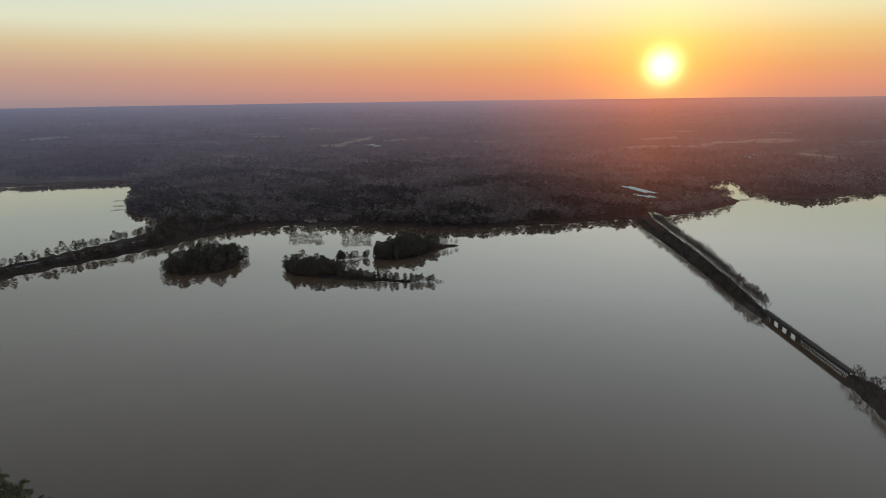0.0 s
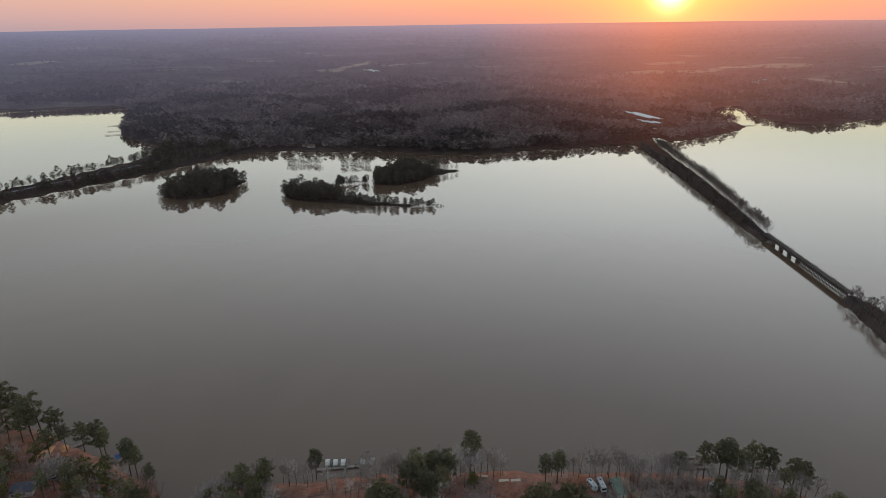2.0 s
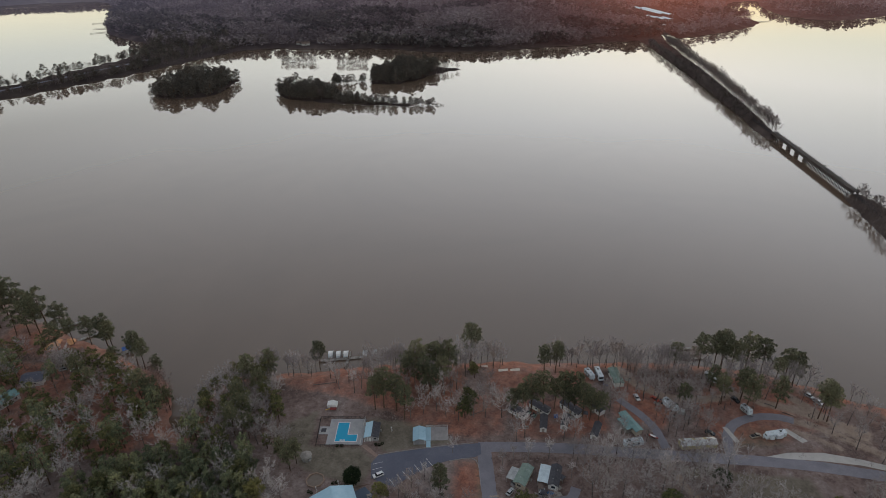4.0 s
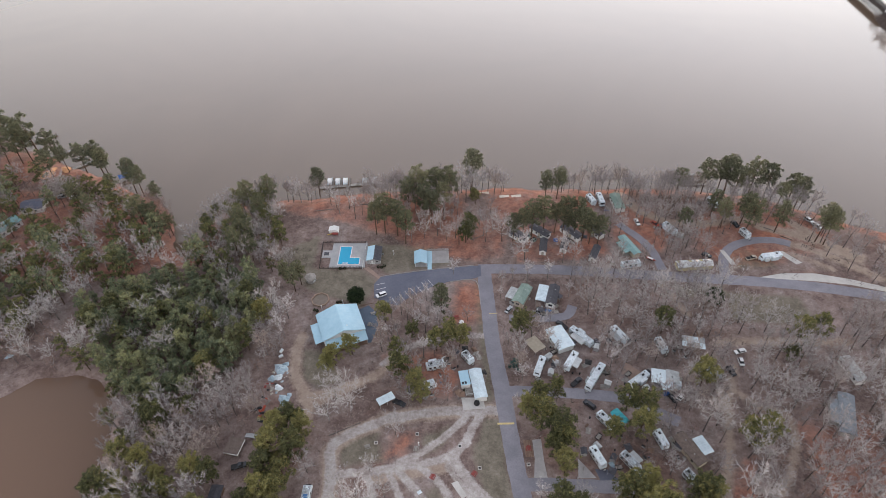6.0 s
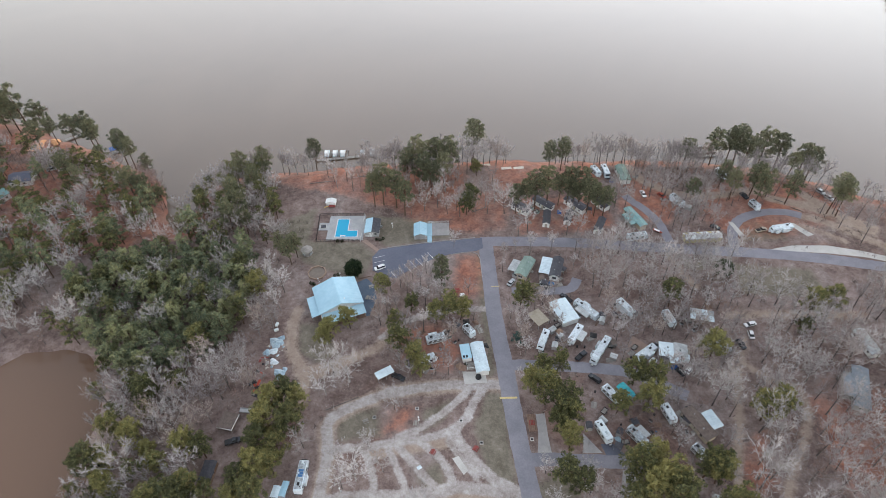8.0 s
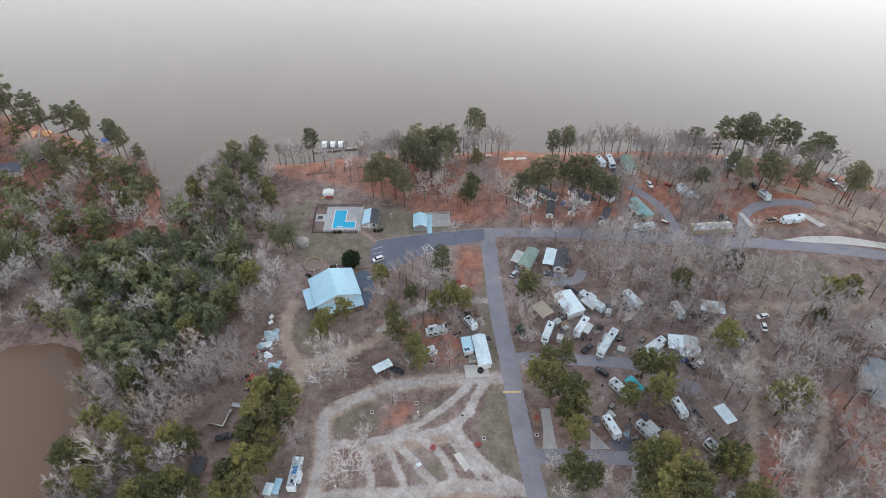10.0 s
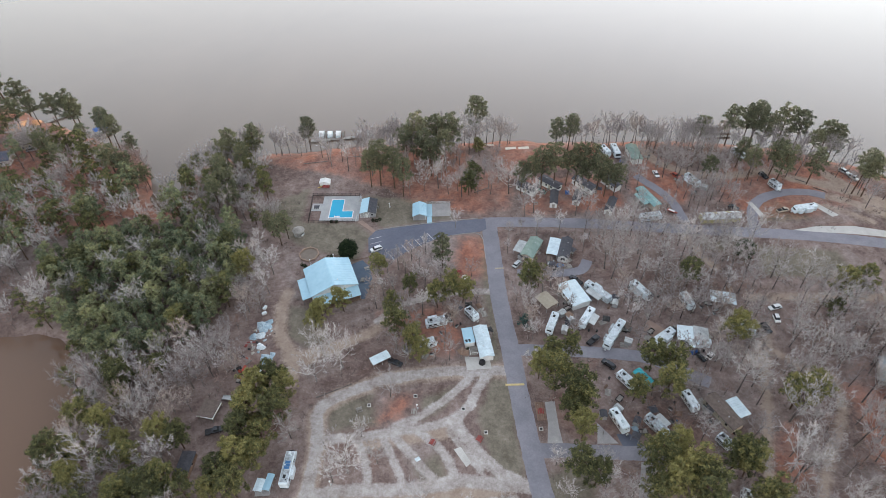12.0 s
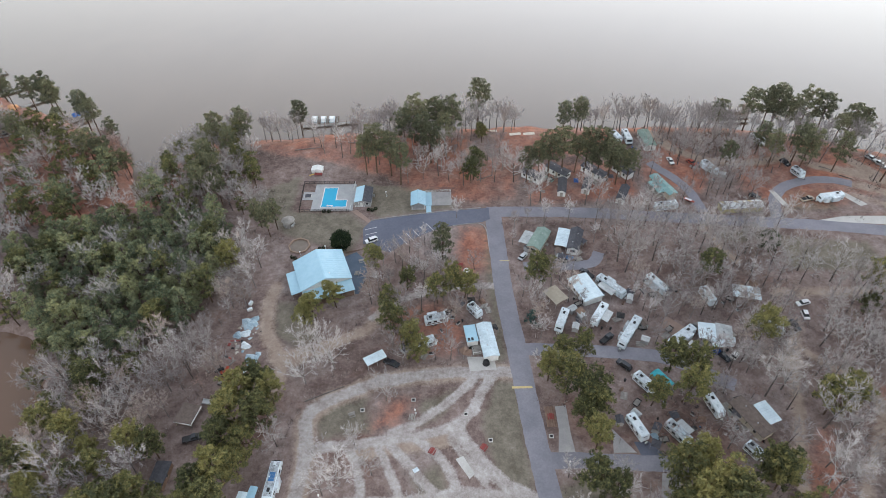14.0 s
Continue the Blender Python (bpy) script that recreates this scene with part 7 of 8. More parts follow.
for x, y, d, p, kd, l, lb in ((119.5, 202.2, -35, CAR_BLACK, "car", 4.4, "black and white car by the barn"), (-17.0, 128.2, -28, CAR_BLACK, "pickup", 5.0, "black pickup beside a white shelter"), (49.1, 135.5, 40, CAR_BLACK, "pickup", 5.2, "dark pickup under bare branches"),
                              (27.2, 172.3, 51, CAR_SILVER, "car", 4.4, "grey car beside a green house"), (83.0, 127.6, -58, CAR_BLACK, "car", 3.8, "dark small car near joined roofs"), (86.0, 128.0, 43, CAR_WHITE, "suv", 3.0, "white golf cart near joined roofs"),
                              (175.5, 224.5, -60, CAR_SILVER, "suv", 4.6, "grey car on the point road"), (177.5, 220.0, -60, CAR_SILVER, "suv", 4.6, "silver car on the point road")):
    car(x, y, d, p, kd, l, lb)

# red canoe and boats
boat = thing("small_boat", 93.8, 200.4, -38, "small red and white boat on a trailer", "boat")
bm = bmesh.new()
bmesh.ops.create_cube(bm, size=1.0, matrix=pose(0, 0, 0.75) @ Matrix.Diagonal((4.2, 1.5, 0.6, 1)))
for v in bm.verts:
    if v.co.x > 1:
        v.co.y *= 0.25
    if v.co.z < 0.7:
        v.co.y *= 0.6
bmesh.ops.bevel(bm, geom=list(bm.edges), offset=0.08, segments=1, affect="EDGES")
part("hull", bm, CAR_RED, boat, "red painted hull")
part("deck", boxes((-0.4, 0, 1.02, 2.6, 1.0, 0.08), bevel=0.03), PAINT_WHITE, boat)
wheel(boat, 0.0, 0.0, 0.3, 1.6)

# decks, pads, tables and fire rings
deck = thing("table_deck", 28.2, 109.2, 2, "dark red timber deck with a table", "deck")
for k in range(9):
    part("board", boxes((-1.24 + 0.31 * k, 0, 0.02, 0.29, 6.4, 0.12)), WOOD_BROWN, deck)
table(28.2, 109.0, 90, WOOD_RED, "red picnic table on a timber deck")
slab("pavement_pad_a", [(29.9, 112.4), (33.0, 112.7), (33.0, 104.1), (33.4, 98.4), (28.9, 98.5), (29.9, 105.1)], CONCRETE_OLD, G + 0.05, label="grey gravel camper pad", category="camp pad")
slab("pavement_pad_b", [(44.6, 105.0), (49.6, 97.9), (43.5, 98.0)], CONCRETE_OLD, G + 0.05, label="grey gravel camper pad", category="camp pad")
slab("pavement_pad_c", [(49.6, 101.0), (53.6, 101.0), (56.8, 97.0), (50.7, 97.0)], ASPHALT_DARK, G + 0.055, label="dark asphalt camper pad", category="camp pad")
slab("pavement_pad_d", [(54.9, 92.0), (59.8, 91.7), (56.5, 83.0), (53.0, 70.0), (48.0, 70.0)], CONCRETE_OLD, G + 0.05, label="grey gravel drive between pines", category="camp pad")
slab("pavement_pad_e", [(1.3, 97.2), (3.4, 98.0), (6.2, 92.9), (4.8, 91.6)], CONCRETE, G + 0.06, label="pale concrete camper pad", category="camp pad")
slab("pavement_pad_f", [(138.4, 188.2), (148.9, 190.2), (163.2, 189.7), (176.8, 185.7), (190, 180.5), (188.6, 177.8), (175.4, 182.4), (161.4, 185.0), (148, 186.6)], CONCRETE, G + 0.05, label="bright concrete boat ramp apron", category="pavement")
slab("pavement_pad_g", [(-54.8, 88.9), (-50.3, 89.6), (-50.3, 84.6), (-54.4, 84.4)], CONCRETE_OLD, G + 0.05, label="concrete pad with a small shelter", category="camp pad")
slab("pavement_pad_h", [(126.6, 206.2), (128.6, 205.6), (130.8, 197), (128.6, 196.2)], CONCRETE, G + 0.062, label="pale concrete verge of the loop", category="pavement")
slab("pavement_pad_i", [(152.5, 203), (154.8, 204.4), (160.5, 196.5), (157.5, 195.5)], CONCRETE, G + 0.05, label="pale concrete camper pad", category="camp pad")
slab("pavement_pad_j", [(74.6, 131), (77, 137.4), (69.8, 144.5), (66.6, 140.4)], path_mat, G + 0.05, label="tan gravel patio beside a trailer", category="camp pad")
carport(-53.0, 86.6, 80, 3.4, 2.2, roof=METAL_WHITE, label="small shelter with a white roof", rise=0.15)
carport(-50.6, 87.4, 80, 4.6, 1.8, roof=METAL_ROOF, label="narrow pale blue metal awning", rise=0.1)
for x, y, d, m, lb in ((-27.4, 111.0, 20, WOOD_GREY, "weathered picnic table on grass"), (-4.9, 99.4, 60, WOOD_RED, "red painted picnic table on gravel"), (9.0, 100.2, 55, WOOD_RED, "red painted picnic table on grass"),
                       (38.6, 208, 10, WOOD_GREY, "grey picnic table under pines"), (148.0, 222, 30, WOOD_BROWN, "brown picnic table on clay"), (-10.5, 109.8, 80, WOOD_GREY, "weathered bench table on clay")):
    table(x, y, d, m, lb)
for x, y in ((11.0, 102.4), (-10.2, 115.6), (-24.6, 112.6), (27.6, 103.2), (4.6, 110.6), (60.6, 87.0)):
    fire_ring(x, y)
table(5.2, 169.0, 5, WOOD_RED, "red painted picnic table on the lawn")
disc = thing("round_slab", 7.2, 166.6, 0, "round white concrete slab on the lawn", "slab")
bm = bmesh.new()
cyl(bm, 0, 0, -0.02, 1.1, 0.14, 20)
part("slab", bm, PAINT_WHITE, disc)
pad = thing("pallet", -9.2, 94.4, 30, "pale sheet of board lying on gravel", "board")
part("board", boxes((0, 0, 0, 1.5, 1.2, 0.08), bevel=0.01), PLASTIC_WHITE, pad)

# utility posts with lamps
for x, y in ((31.0, 94.4), (-33.5, 87.0), (106.4, 171.5), (-22.5, 207.4), (-9.6, 110.8), (-42.6, 177.6), (-51.2, 174.9)):
    t = thing("post_lamp", x, y, 0, "pale utility post with a white globe lamp", "post lamp", "post lamps")
    bm = bmesh.new()
    cyl(bm, 0, 0, 0, 0.07, 2.4, 8)
    part("pole", bm, PAINT_WHITE, t)
    bm = bmesh.new()
    bmesh.ops.create_icosphere(bm, subdivisions=2, radius=0.3, matrix=pose(0, 0, 2.65))
    part("globe", bm, PAINT_WHITE, t)
    part("meter_box", boxes((0.25, 0, 0.5, 0.35, 0.2, 0.7), bevel=0.02), STEEL, t)

# loose gear round the campers
rng_c = random.Random(55)
NEAR = [(51, 104), (62, 102), (48, 144), (56, 137), (36, 142), (72, 135), (55, 156), (70, 157), (-3, 144), (9, 147), (-7, 135), (57, 118), (82, 135), (97, 151), (83, 106), (74, 110), (12, 134), (46, 155), (107, 219), (87, 240), (79, 242), (34, 174), (43, 175), (60, 218), (46, 219)]
for x, y in NEAR:
    for _ in range(9):
        a, r = rng_c.uniform(0, 6.28), rng_c.uniform(3.9, 8.0)
        px, py, pick = x + math.cos(a) * r, y + math.sin(a) * r * 0.8, rng_c.randrange(9)
        if min(math.hypot(px - u, py - v) for u, v in NEAR) < 3.7:
            continue
        if not (along([(px, py)], ROADS["road_main"][1])[0] > 4 and along([(px, py)], ROADS["road_side_a"][1])[0] > 3):
            continue
        if pick == 0:
            t = thing("storage_box", px, py, rng_c.uniform(0, 180), "grey plastic storage box beside a camper", "box", "camp gear")
            part("box", boxes((0, 0, 0, 1.3, 0.7, 0.6), bevel=0.05), METAL_GREY, t)
            part("lid", boxes((0, 0, 0.6, 1.36, 0.76, 0.08), bevel=0.03), DARK, t)
        elif pick == 1:
            t = thing("waste_bin", px, py, rng_c.uniform(0, 180), "dark round waste bin on leaf litter", "bin", "camp gear")
            bm = bmesh.new()
            cyl(bm, 0, 0, 0, 0.3, 0.85, 10, 0.36)
            part("barrel", bm, DARK, t)
            bm = bmesh.new()
            cyl(bm, 0, 0, 0.85, 0.38, 0.08, 10, 0.3)
            part("lid", bm, DARK, t)
        elif pick == 2:
            t = thing("camp_chair", px, py, rng_c.uniform(0, 360), "folding camp chair with a fabric seat", "chair", "camp gear")
            part("seat", boxes((0, 0, 0.42, 0.55, 0.5, 0.05)), rng_c.choice((CAR_BLUE, DARK, WOOD_RED)), t)
            part("backrest", boxes((0, 0.26, 0.45, 0.55, 0.05, 0.5, 0, -12)), DARK, t)
            for sx in (-0.24, 0.24):
                for sy in (-0.2, 0.22):
                    part("leg", boxes((sx, sy, 0, 0.03, 0.03, 0.43)), STEEL, t)
        elif pick == 3:
            t = thing("wood_stack", px, py, rng_c.uniform(0, 180), "low stack of split firewood", "firewood", "camp gear")
            for k in range(6):
                bm = bmesh.new()
                cyl(bm, 0, 0, 0, 0.11, 1.5, 6, m=pose(0, -0.3 + 0.22 * (k % 3) + 0.1 * (k // 3), 0.12 + 0.2 * (k // 3), 0, 90, 0))
                part("billet", bm, WOOD_BROWN, t)
        elif pick == 4:
            t = thing("gazebo_canopy", px, py, rng_c.uniform(0, 180), "dark fabric canopy on four thin posts", "canopy", "camp gear")
            bm = bmesh.new()
            cyl(bm, 0, 0, 2.0, 1.75, 0.55, 4, 0.25)
            part("canopy", bm, rng_c.choice((DARK, WOOD_BROWN, SHINGLE_DARK)), t)
            for k in range(4):
                w = math.pi / 2 * k
                part("post", boxes((1.6 * math.cos(w), 1.6 * math.sin(w), 0, 0.07, 0.07, 2.05)), STEEL, t)
        elif pick == 5:
            t = thing("camp_tarp", px, py, rng_c.uniform(0, 180), "crumpled tarpaulin thrown over camp gear", "tarpaulin", "camp gear")
            V, F, n = [], [], 9
            for i in range(n):
                for j in range(n):
                    u, v = i / (n - 1) * 2 - 1, j / (n - 1) * 2 - 1
                    V.append((u * 1.3, v * 0.95, max(0.02, 0.75 * (1 - max(abs(u), abs(v)) ** 3)) + rng_c.uniform(-0.07, 0.07)))
            for i in range(n - 1):
                for j in range(n - 1):
                    F.append((i * n + j, (i + 1) * n + j, (i + 1) * n + j + 1, i * n + j + 1))
            obj("sheet", V, F, rng_c.choice((TARP_BLUE, WOOD_BROWN, PLASTIC_BLUE, SHINGLE_DARK, METAL_GREEN)), t)
        elif pick == 6:
            t = thing("tool_shed", px, py, rng_c.uniform(0, 180), "small grey garden shed beside a camper", "shed", "camp gear")
            part("wall", gable_walls(1.9, 2.3, 1.8, 0.5), SIDING_GREY, t)
            part("roof", gable(1.9, 2.3, 1.8, 0.5, 0.15, 0.06), rng_c.choice((METAL_GREY, SHINGLE_BROWN, SHINGLE_DARK)), t)
            part("door", boxes((0, -1.17, 0.05, 0.9, 0.05, 1.6)), WOOD_GREY, t)
        elif pick == 7:
            t = thing("utility_trailer", px, py, rng_c.uniform(0, 180), "small dark open utility trailer with sides", "trailer", "camp gear")
            part("bed", boxes((0, 0, 0.5, 1.5, 2.5, 0.1)), WOOD_GREY, t)
            for dx, dy, sx, sy in ((0.75, 0, 0.06, 2.5), (-0.75, 0, 0.06, 2.5), (0, 1.25, 1.5, 0.06), (0, -1.25, 1.5, 0.06)):
                part("side", boxes((dx, dy, 0.55, sx, sy, 0.4)), DARK, t)
            part("drawbar", boxes((0, 1.9, 0.45, 0.1, 1.3, 0.1)), DARK, t)
            for sx in (-0.88, 0.88):
                wheel(t, sx, 0, 0.3, 0.18)
        else:
            t = thing("small_deck", px, py, rng_c.uniform(0, 180), "small weathered wooden deck beside a camper", "deck", "camp gear")
            for k in range(8):
                part("board", boxes((0, -0.85 + 0.24 * k, 0.08, 2.6, 0.22, 0.08)), WOOD_GREY, t)

# ---- junk heap under plastic sheets by the dirt track
rng_j = random.Random(77)


def heap(x, y, rx, ry, h, material, label, name="plastic_sheet"):
    """A crumpled sheet or heap: a low dome with folds, ragged at the edge."""
    t = thing(name, x, y, rng_j.uniform(0, 180), label, "scrap", "scrap heap")
    V, F, n, rings = [(0, 0, h)], [], 18, 5
    f1, f2 = rng_j.uniform(0, 6), rng_j.uniform(0, 6)
    for k in range(1, rings + 1):
        q = k / rings
        for i in range(n):
            w = 2 * math.pi * i / n
            r = q * (1 + 0.16 * math.sin(3 * w + f1) + 0.10 * math.sin(7 * w + f2)) + rng_j.uniform(-0.03, 0.03)
            z = h * (1 - q * q) * (0.75 + 0.3 * math.sin(5 * w + f2 + 4 * q) * q) + rng_j.uniform(-0.10, 0.10) * h
            V.append((rx * r * math.cos(w), ry * r * math.sin(w), max(z, 0.03) if k < rings else -0.03))
    for i in range(n):
        F.append((0, 1 + i, 1 + (i + 1) % n))
        for k in range(rings - 1):
            p, q = 1 + k * n + i, 1 + k * n + (i + 1) % n
            F.append((p, p + n, q + n, q))
    obj("sheet", V, F, material, t)
    return t


for x, y, rx, ry, h, m, lb in ((-63.4, 145.0, 2.9, 2.3, 1.3, PLASTIC_BLUE, "crumpled blue-grey plastic sheet over scrap"), (-61.8, 147.2, 1.5, 1.1, 0.7, PLASTIC_BLUE, "blue-grey plastic sheet on a scrap heap"), (-66.2, 140.6, 1.6, 1.3, 0.8, PLASTIC_BLUE, "crumpled blue-grey plastic sheet on dirt"),
                               (-63.8, 141.2, 1.9, 1.4, 0.7, PLASTIC_WHITE, "heap of white plastic scrap"), (-62.8, 136.4, 1.9, 1.3, 0.7, PLASTIC_WHITE, "white plastic sheet over scrap"), (-59.9, 131.0, 2.6, 2.0, 1.0, PLASTIC_BLUE, "large blue-grey plastic sheet on dirt"),
                               (-58.2, 133.0, 1.2, 0.9, 0.5, PLASTIC_BLUE, "corner of a blue-grey plastic sheet"), (-61.0, 127.2, 0.9, 0.8, 0.6, PLASTIC_WHITE, "white plastic bag on dirt"), (-57.6, 127.8, 0.8, 0.7, 0.6, PLASTIC_WHITE, "white plastic bag on dirt"),
                               (-173, 154, 1.6, 1.1, 0.8, PLASTIC_BLUE, "pale blue tarpaulin over a boat by the pond"), (-212, 277.5, 5.5, 3.2, 1.2, ORANGE_CLAY, "mound of fresh orange clay on the bank"), (-204, 281, 3.5, 2.2, 0.9, ORANGE_CLAY, "mound of fresh orange clay on the bank"), (43.4, 171.6, 1.6, 1.2, 0.9, CAR_BLUE, "bright blue tarpaulin over gear before a house")):
    heap(x, y, rx, ry, h, m, lb)
for x, y, d in ((-64.5, 153.4, 70), (-64.3, 150.8, 30)):
    t = thing("storage_box", x, y, d, "white discarded appliance box on leaf litter", "box", "camp gear")
    part("box", boxes((0, 0, 0, 1.7, 0.9, 0.8), bevel=0.05), SIDING_WHITE, t)
    part("lid", boxes((0, 0, 0.8, 1.76, 0.96, 0.08), bevel=0.03), PLASTIC_WHITE, t)
for k in range(46):
    b = rng_j.random()
    x, y = -64.6 + rng_j.gauss(0.8, 1.9), 133.5 + 11.5 * b
    s = rng_j.uniform(0.25, 0.75)
    heap(x, y, s, s * rng_j.uniform(0.5, 0.9), s * 0.6, (PLASTIC_WHITE, STONE_PALE, METAL_GREY, DARK, PLASTIC_BLUE, SIDING_TAN)[k % 6], ("white scrap lying on dirt", "pale rubble lying on dirt", "grey scrap lying on dirt", "dark scrap lying on dirt", "blue-grey scrap lying on dirt", "tan scrap lying on dirt")[k % 6], "scrap_piece")
for k in range(16):
    x, y = -66.5 + rng_j.uniform(-2.5, 2), 122 + rng_j.uniform(0, 18)
    t = thing("scrap_board", x, y, rng_j.uniform(0, 180), rng_j.choice(["rusty red metal scrap lying on dirt", "dark discarded trailer part on dirt", "pale boards thrown on the ground"]), "scrap", "scrap boards")
    part("piece", boxes((0, 0, 0, rng_j.uniform(1, 3.2), rng_j.uniform(0.3, 1.1), rng_j.uniform(0.1, 0.5)), bevel=0.03), (WOOD_RED, DARK, WOOD_GREY, CAR_RED)[k % 4], t)
barn = thing("open_shed", -73.3, 111.4, 77, "open shed with a brown roof and white edges", "shed")
part("roof", boxes((0, 0, 2.2, 6.2, 5.2, 0.14, 0, 5)), SHINGLE_BROWN, barn)
part("edge", boxes((-3.1, 0, 2.0, 0.16, 5.2, 0.34), (0, -2.6, 1.8, 6.2, 0.16, 0.34)), PAINT_WHITE, barn)
for xx in (-2.9, 2.9):
    for yy in (-2.4, 2.4):
        part("post", boxes((xx, yy, 0, 0.14, 0.14, 2.3)), WOOD_GREY, barn)
part("wall", boxes((0, 2.45, 0, 6.0, 0.1, 2.1)), WOOD_BROWN, barn)
flat = thing("flatbed_trailer", -67.5, 115.8, 172, "narrow grey flatbed trailer", "trailer")
part("bed", boxes((0, 0, 0.55, 6.6, 1.5, 0.16), (0, 0.75, 0.7, 6.6, 0.08, 0.4), (0, -0.75, 0.7, 6.6, 0.08, 0.4)), STEEL, flat)
wheel(flat, -0.5, 0.0, 0.34, 1.7)
car(-70.6, 104.8, 15, CAR_BLACK, "pickup", 5.2, "dark old pickup on a dirt yard")
shed(-75.8, 93.8, 85, 7.0, 3.8, 2.0, SHINGLE_DARK, WOOD_BROWN, 0.3, "low shed with a dark grey metal roof", 0.15)

# fallen logs and beams
for x, y, d, l in ((16.5, 218.0, 28, 7.0), (-58, 241, 8, 11.0), (-36, 244.5, -4, 10.0), (155, 219, -35, 6.0), (160, 213, -35, 5.0), (133, 219, 60, 5), (-36, 118.2, 24, 12), (33.5, 128.0, -70, 9)):
    t = thing("log", x, y, d, "weathered log lying on the ground", "log", "logs")
    bm = bmesh.new()
    cyl(bm, 0, 0, 0, 0.2, l, 8, 0.14, m=pose(0, 0, 0.18, 0, 90, 0))
    part("trunk", bm, BARK_GREY, t)
for x, y in ((22, 254), (32, 249), (38, 249)):
    t = thing("shore_slab", x, y, 5, "pale concrete slab on the shore lawn", "slab", "shore slabs", z=float(height([(x, y)])[0]))
    part("slab", boxes((0, 0, -0.2, 5.0, 1.8, 0.3), bevel=0.03), STONE_PALE, t)

# ---- docks and boats
def dock(x0, y0, x1, y1, w=1.8, z=0.6, label="weathered grey timber dock on piles"):
    t = thing("dock", x0, y0, math.degrees(math.atan2(y1 - y0, x1 - x0)), label, "dock", "docks", z=0)
    L = math.hypot(x1 - x0, y1 - y0)
    n = int(L / 0.8)
    me = None
    for k in range(n):
        if me is None:
            ob = part("plank", boxes((0, 0, 0, 0.72, w, 0.08)), WOOD_GREY, t)
            me = ob.data
        else:
            ob = new("plank", me)
            ob.parent = t
        ob.location = (L * (k + 0.5) / n, 0, z)
    for s in (-1, 1):
        part("beam", boxes((L / 2, s * (w / 2 - 0.1), z - 0.2, L, 0.12, 0.2)), WOOD_GREY, t)
    for k in range(int(L / 5) + 1):
        for s in (-1, 1):
            bm = bmesh.new()
            cyl(bm, min(L, k * 5.0), s * w / 2, -2.0, 0.13, 3.4, 8)
            part("pile", bm, WOOD_BROWN, t)
    return t


dock(-64.0, 263.8, -36.0, 267.0)
dock(-49.6, 257.5, -49.2, 265.4, 1.5)
for x in (-57.2, -53.0, -48.6):
    dock(x, 266.0, x - 0.2, 271.5, 0.9)
dock(126.5, 268.0, 141.2, 268.0, 1.6)
dock(126.0, 263.2, 140.7, 263.2, 1.6)
dock(126.1, 259.6, 139.5, 259.8, 1.6)
for x, y, d in ((-59.2, 269.2, 92), (-55.0, 269.0, 92), (-51.0, 269.0, 92), (-40.6, 268.8, 90), (-35.6, 269.4, 90)):
    t = thing("pontoon_boat", x, y, d, "moored pontoon boat with a white deck", "boat", "boats", z=0.15)
    for s in (-0.85, 0.85):
        bm = bmesh.new()
        cyl(bm, 0, 0, 0, 0.34, 5.6, 10, m=pose(0, s, 0.1, 0, 90, 0))
        part("pontoon", bm, STEEL, t)
    part("deck", boxes((0, 0, 0.42, 5.8, 2.3, 0.1)), PAINT_WHITE, t)
    part("rail", boxes((0, 1.1, 0.5, 5.4, 0.06, 0.6), (0, -1.1, 0.5, 5.4, 0.06, 0.6), (-2.7, 0, 0.5, 0.06, 2.2, 0.6)), METAL_WHITE, t)
    part("canopy", boxes((-0.8, 0, 2.2, 2.6, 2.2, 0.1), bevel=0.04), PAINT_WHITE if x < -50 else METAL_GREY, t)
    for s in (-1, 1):
        part("post", boxes((-2, s, 0.5, 0.05, 0.05, 1.7)), STEEL, t)
        part("post", boxes((0.4, s, 0.5, 0.05, 0.05, 1.7)), STEEL, t)
        part("seat", boxes((1.6, s * 0.7, 0.5, 1.6, 0.6, 0.5), bevel=0.06), PAINT_WHITE, t)

# houses on the west bank
mobile_home(-196, 262, 25, 12, 8, 3.0, roof=SHINGLE_BROWN, wall=SIDING_TAN, rise=1.8, label="tan house with a brown roof on the bank", ribs=False, group="bank houses")
mobile_home(-205, 247.5, 10, 10, 8, 3.0, roof=ASPHALT_DARK, rise=1.6, label="house with a blue-grey roof among trees", ribs=False, group="bank houses")
mobile_home(-211, 232, 60, 11, 7, 3.0, roof=METAL_TEAL, rise=1.6, label="house with a blue-green roof among trees", ribs=False, group="bank houses")
for x0, y0, x1, y1 in ((-177, 270, -166, 280), (-204, 286, -191, 297), (-222, 297, -206, 309), (-240, 312, -228, 322)):
    dock(x0, y0, x1, y1, 2.2, label="pale dock below the west bank")
car(-195, 256, 20, CAR_SILVER, "suv", 4.6, "silver car parked by a bank house")
car(-189, 255.5, 20, CAR_WHITE, "car", 4.6, "white car parked by a bank house")

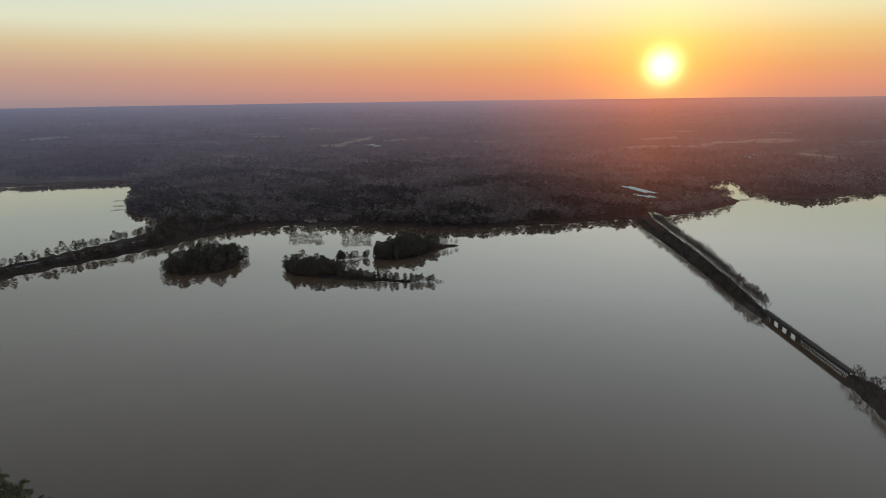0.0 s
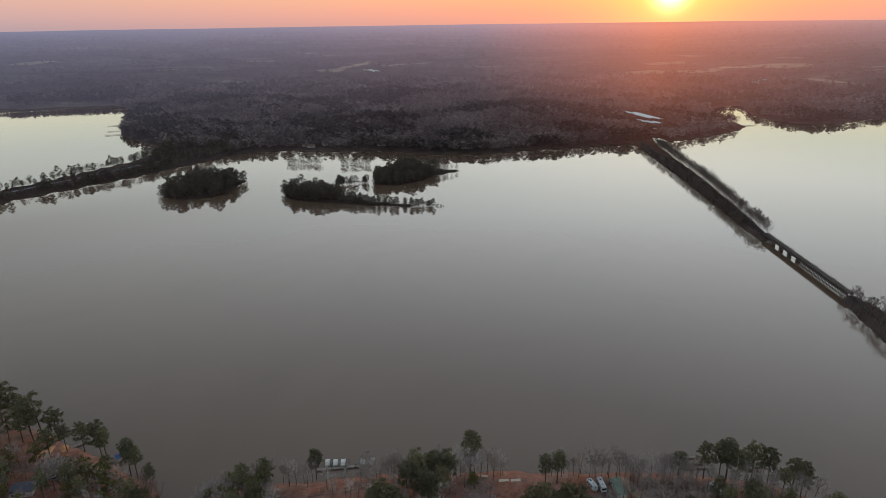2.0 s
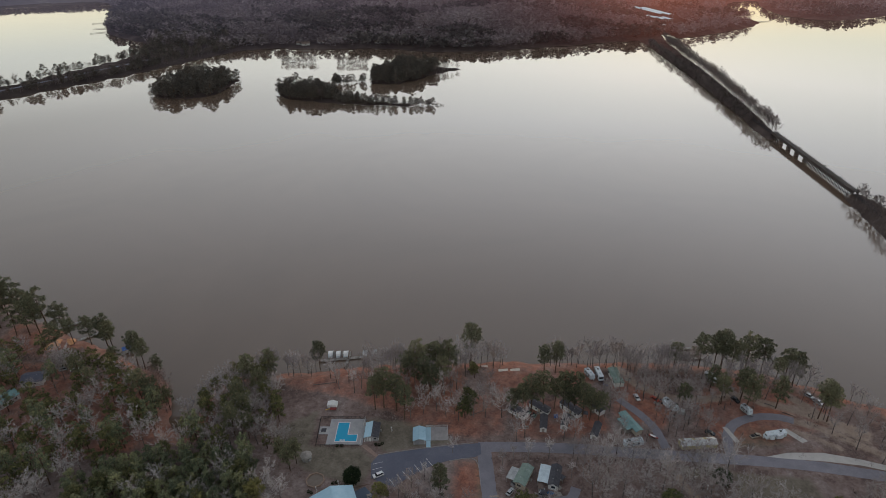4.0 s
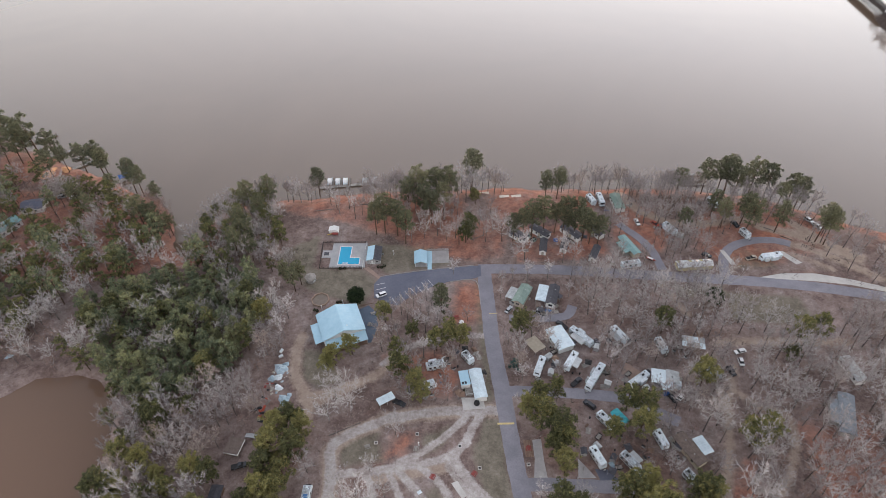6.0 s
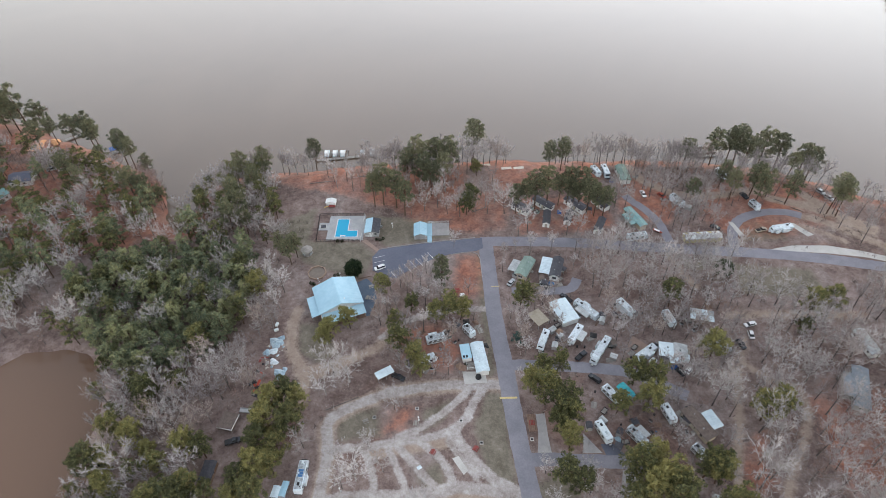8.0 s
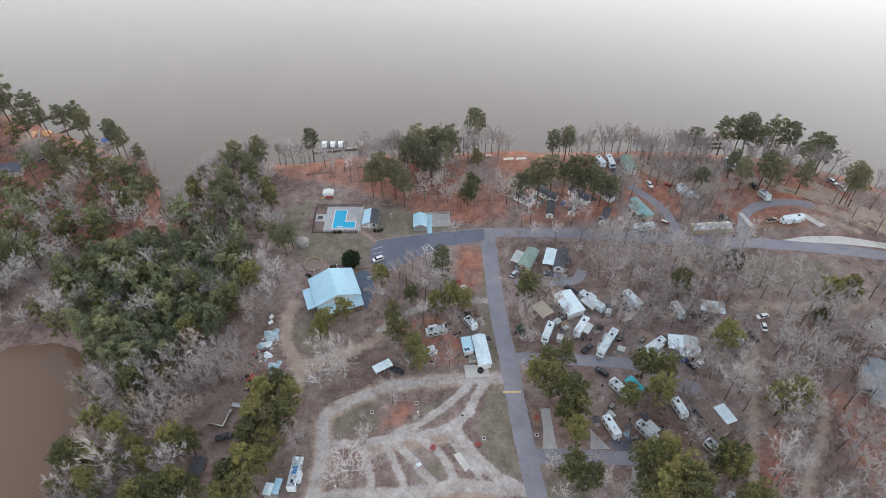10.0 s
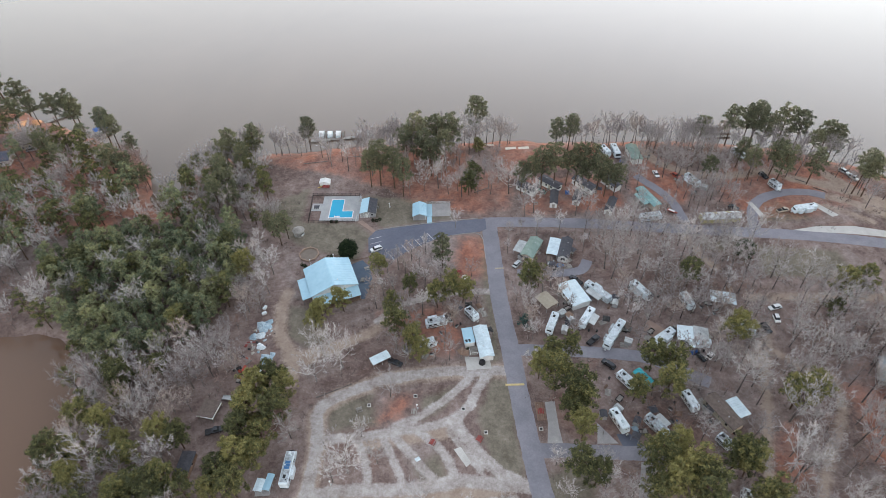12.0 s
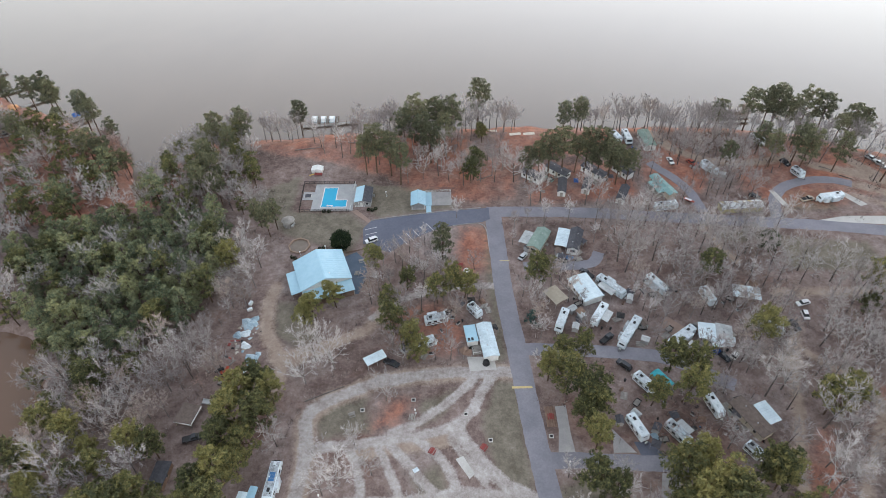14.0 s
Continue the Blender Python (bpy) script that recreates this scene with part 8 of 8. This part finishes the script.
# ---- the rail bridge and causeway track
bridge = thing("rail_bridge", 0, 0, 0, "dark steel rail bridge on piers and pile bents", "bridge", z=0)
A, B = Vector((345.5, 614)), Vector((337.5, 459))
DIRB = (B - A).normalized()
deg_b = math.degrees(math.atan2(DIRB.y, DIRB.x))
LB = (B - A).length
BR_STEEL = surface("dark_bridge_steel", tone(0.055, 0.048, 0.046, 0.6, 1.5), 0.3, 0.8)
BALLAST = surface("dark_track_ballast", tone(0.060, 0.053, 0.053, 0.6, 1.4), 0.2, 1.0, spec=0.0)
BR_STONE = surface("pier_masonry", tone(0.10, 0.085, 0.078, 0.6, 1.5), 0.3, 0.9)


def on_bridge(s, side=0.0):
    p = A + DIRB * s + Vector((-DIRB.y, DIRB.x)) * side
    return p.x, p.y


for k in range(16):
    s = LB * (k + 0.5) / 16
    x, y = on_bridge(s)
    part("deck_panel", boxes((x, y, 6.4, LB / 16 - 0.06, 4.6, 0.45, deg_b)), BR_STEEL, bridge)
for side in (-2.2, 2.2):
    x, y = on_bridge(LB / 2, side)
    part("girder", boxes((x, y, 4.3, LB, 0.4, 2.2, deg_b)), BR_STEEL, bridge)
    part("rail", boxes((x, y, 7.6, LB, 0.06, 0.08, deg_b), (x, y, 7.2, LB, 0.05, 0.06, deg_b)), BR_STEEL, bridge)
    for k in range(40):
        x, y = on_bridge(LB * (k + 0.5) / 40, side)
        part("rail_post", boxes((x, y, 6.8, 0.08, 0.08, 0.85)), BR_STEEL, bridge)
PIERS = (18, 35, 52, 69)
BENTS = [1.5 + 3.6 * k for k in range(5)] + [73.5 + 4.6 * k for k in range(17)]
for s in PIERS:
    x, y = on_bridge(s)
    part("pier", boxes((x, y, -2, 2.4, 3.8, 6.4, deg_b), bevel=0.2), BR_STONE, bridge)
for s in BENTS:
    bm = bmesh.new()
    for side in (-2.2, -0.75, 0.75, 2.2):
        x, y = on_bridge(s, side)
        cyl(bm, x, y, -2, 0.24, 6.6, 6)
    x, y = on_bridge(s)
    box(bm, x, y, 3.8, 0.7, 5.2, 0.6, rz=deg_b)
    box(bm, x, y, 1.6, 0.16, 4.7, 0.22, rz=deg_b)
    part("pile_bent", bm, BR_STEEL, bridge)
for side in (-2.2, 2.2):
    for a, b in zip(BENTS[:-1], BENTS[1:]):
        if b - a < 6:
            x, y = on_bridge((a + b) / 2, side)
            part("strut", boxes((x, y, 1.7, b - a, 0.12, 0.3, deg_b)), BR_STEEL, bridge)
for s in (48, 96, 124):
    x, y = on_bridge(s, 3.6)
    part("refuge", boxes((x, y, 6.4, 1.6, 2.4, 0.2, deg_b)), BR_STEEL, bridge)
ribbon("road_causeway", 4.2, [(345.5, 613), (349, 690), (357, 800), (364, 900), (371, 1020), (380, 1150)], BALLAST, 4.15, "dark rail track on a causeway")
ribbon("road_causeway_south", 4.2, [(337.4, 460), (335, 430), (330, 380), (322, 200)], BALLAST, 4.15, "dark rail track on a causeway")
ribbon("road_west", 7.0, [(-784, 588), (-606, 832), (-552, 913), (-493, 1003), (-437, 1085), (-395, 1150)], ASPHALT_DARK, 4.2, "grey road along the west causeway")

# ---- the marina and houses on the far shore
for k, (x, y, d, l, w) in enumerate(((460, 1424, -77, 112, 11), (477, 1420, -77, 112, 11), (446, 1352, -77, 34, 9), (458, 1338, -77, 34, 9), (471, 1334, -77, 30, 9), (438, 1290, -75, 50, 8))):
    z = max(0.5, float(height([(x, y)])[0]))
    t = thing("marina_roof", x, y, d - 90, "long pale roof of covered boat slips", "boat shed", "marina roofs", z=z)
    part("roof", gable(w, l, 5.0, 1.0, 0.4, 0.3), METAL_WHITE, t)
    for yy in range(5):
        for s in (-1, 1):
            part("post", boxes((s * (w / 2 - 0.4), -l / 2 + 2 + yy * (l - 4) / 4, -1, 0.4, 0.4, 6)), STEEL, t)
FAR_HOUSES = [(56, 1118, 5, 22, 10), (-230, 1152, 20, 14, 9), (-190, 1190, 0, 16, 9), (-170, 1196, 0, 14, 9), (-100, 1158, -10, 14, 9), (-56, 1156, 12, 16, 9), (-30, 1240, 0, 12, 6), (-14, 1243, 0, 12, 6), (2, 1246, 0, 12, 6), (18, 1244, 0, 12, 6),
              (-206, 1168, 40, 10, 8), (890, 1580, 10, 18, 10), (930, 1590, -20, 16, 10), (650, 1760, 15, 18, 10), (700, 1800, 0, 18, 10),
              (1000, 1655, 20, 26, 12), (1030, 1650, -15, 20, 10), (993, 1995, 0, 26, 12), (1032, 2020, 10, 22, 10), (875, 1852, 30, 20, 10), (1158, 1876, 80, 16, 9), (-253, 2486, 0, 34, 14), (-222, 2457, 20, 26, 12), (-239, 1160, -12, 15, 9)]
for x, y, d, l, w in FAR_HOUSES:
    z = float(height([(x, y)])[0])
    t = thing("far_house", x, y, d - 90, "small pale house among far shore trees", "house", "far houses", z=z - 0.3)
    part("wall", gable_walls(w, l, 3.6, 2.2), SIDING_GREY if l < 20 else SIDING_WHITE, t)
    part("roof", gable(w, l, 3.6, 2.2, 0.5, 0.25), METAL_WHITE if l > 20 else SHINGLE_BROWN if int(x) % 3 else METAL_GREY, t)
    window(t, w / 2, 0, 1.2, 1.6, 1.6, "x+")
    window(t, -w / 2, 0, 1.2, 1.6, 1.6, "x-")
for x0, y0, x1, y1 in ((-672, 1350, -700, 1336), (-690, 1400, -722, 1392), (-850, 1780, -890, 1770), (-730, 1480, -760, 1470), (660, 1340, 690, 1345)):
    dock(x0, y0, x1, y1, 3.0, 1.0, "grey timber dock on the far shore")
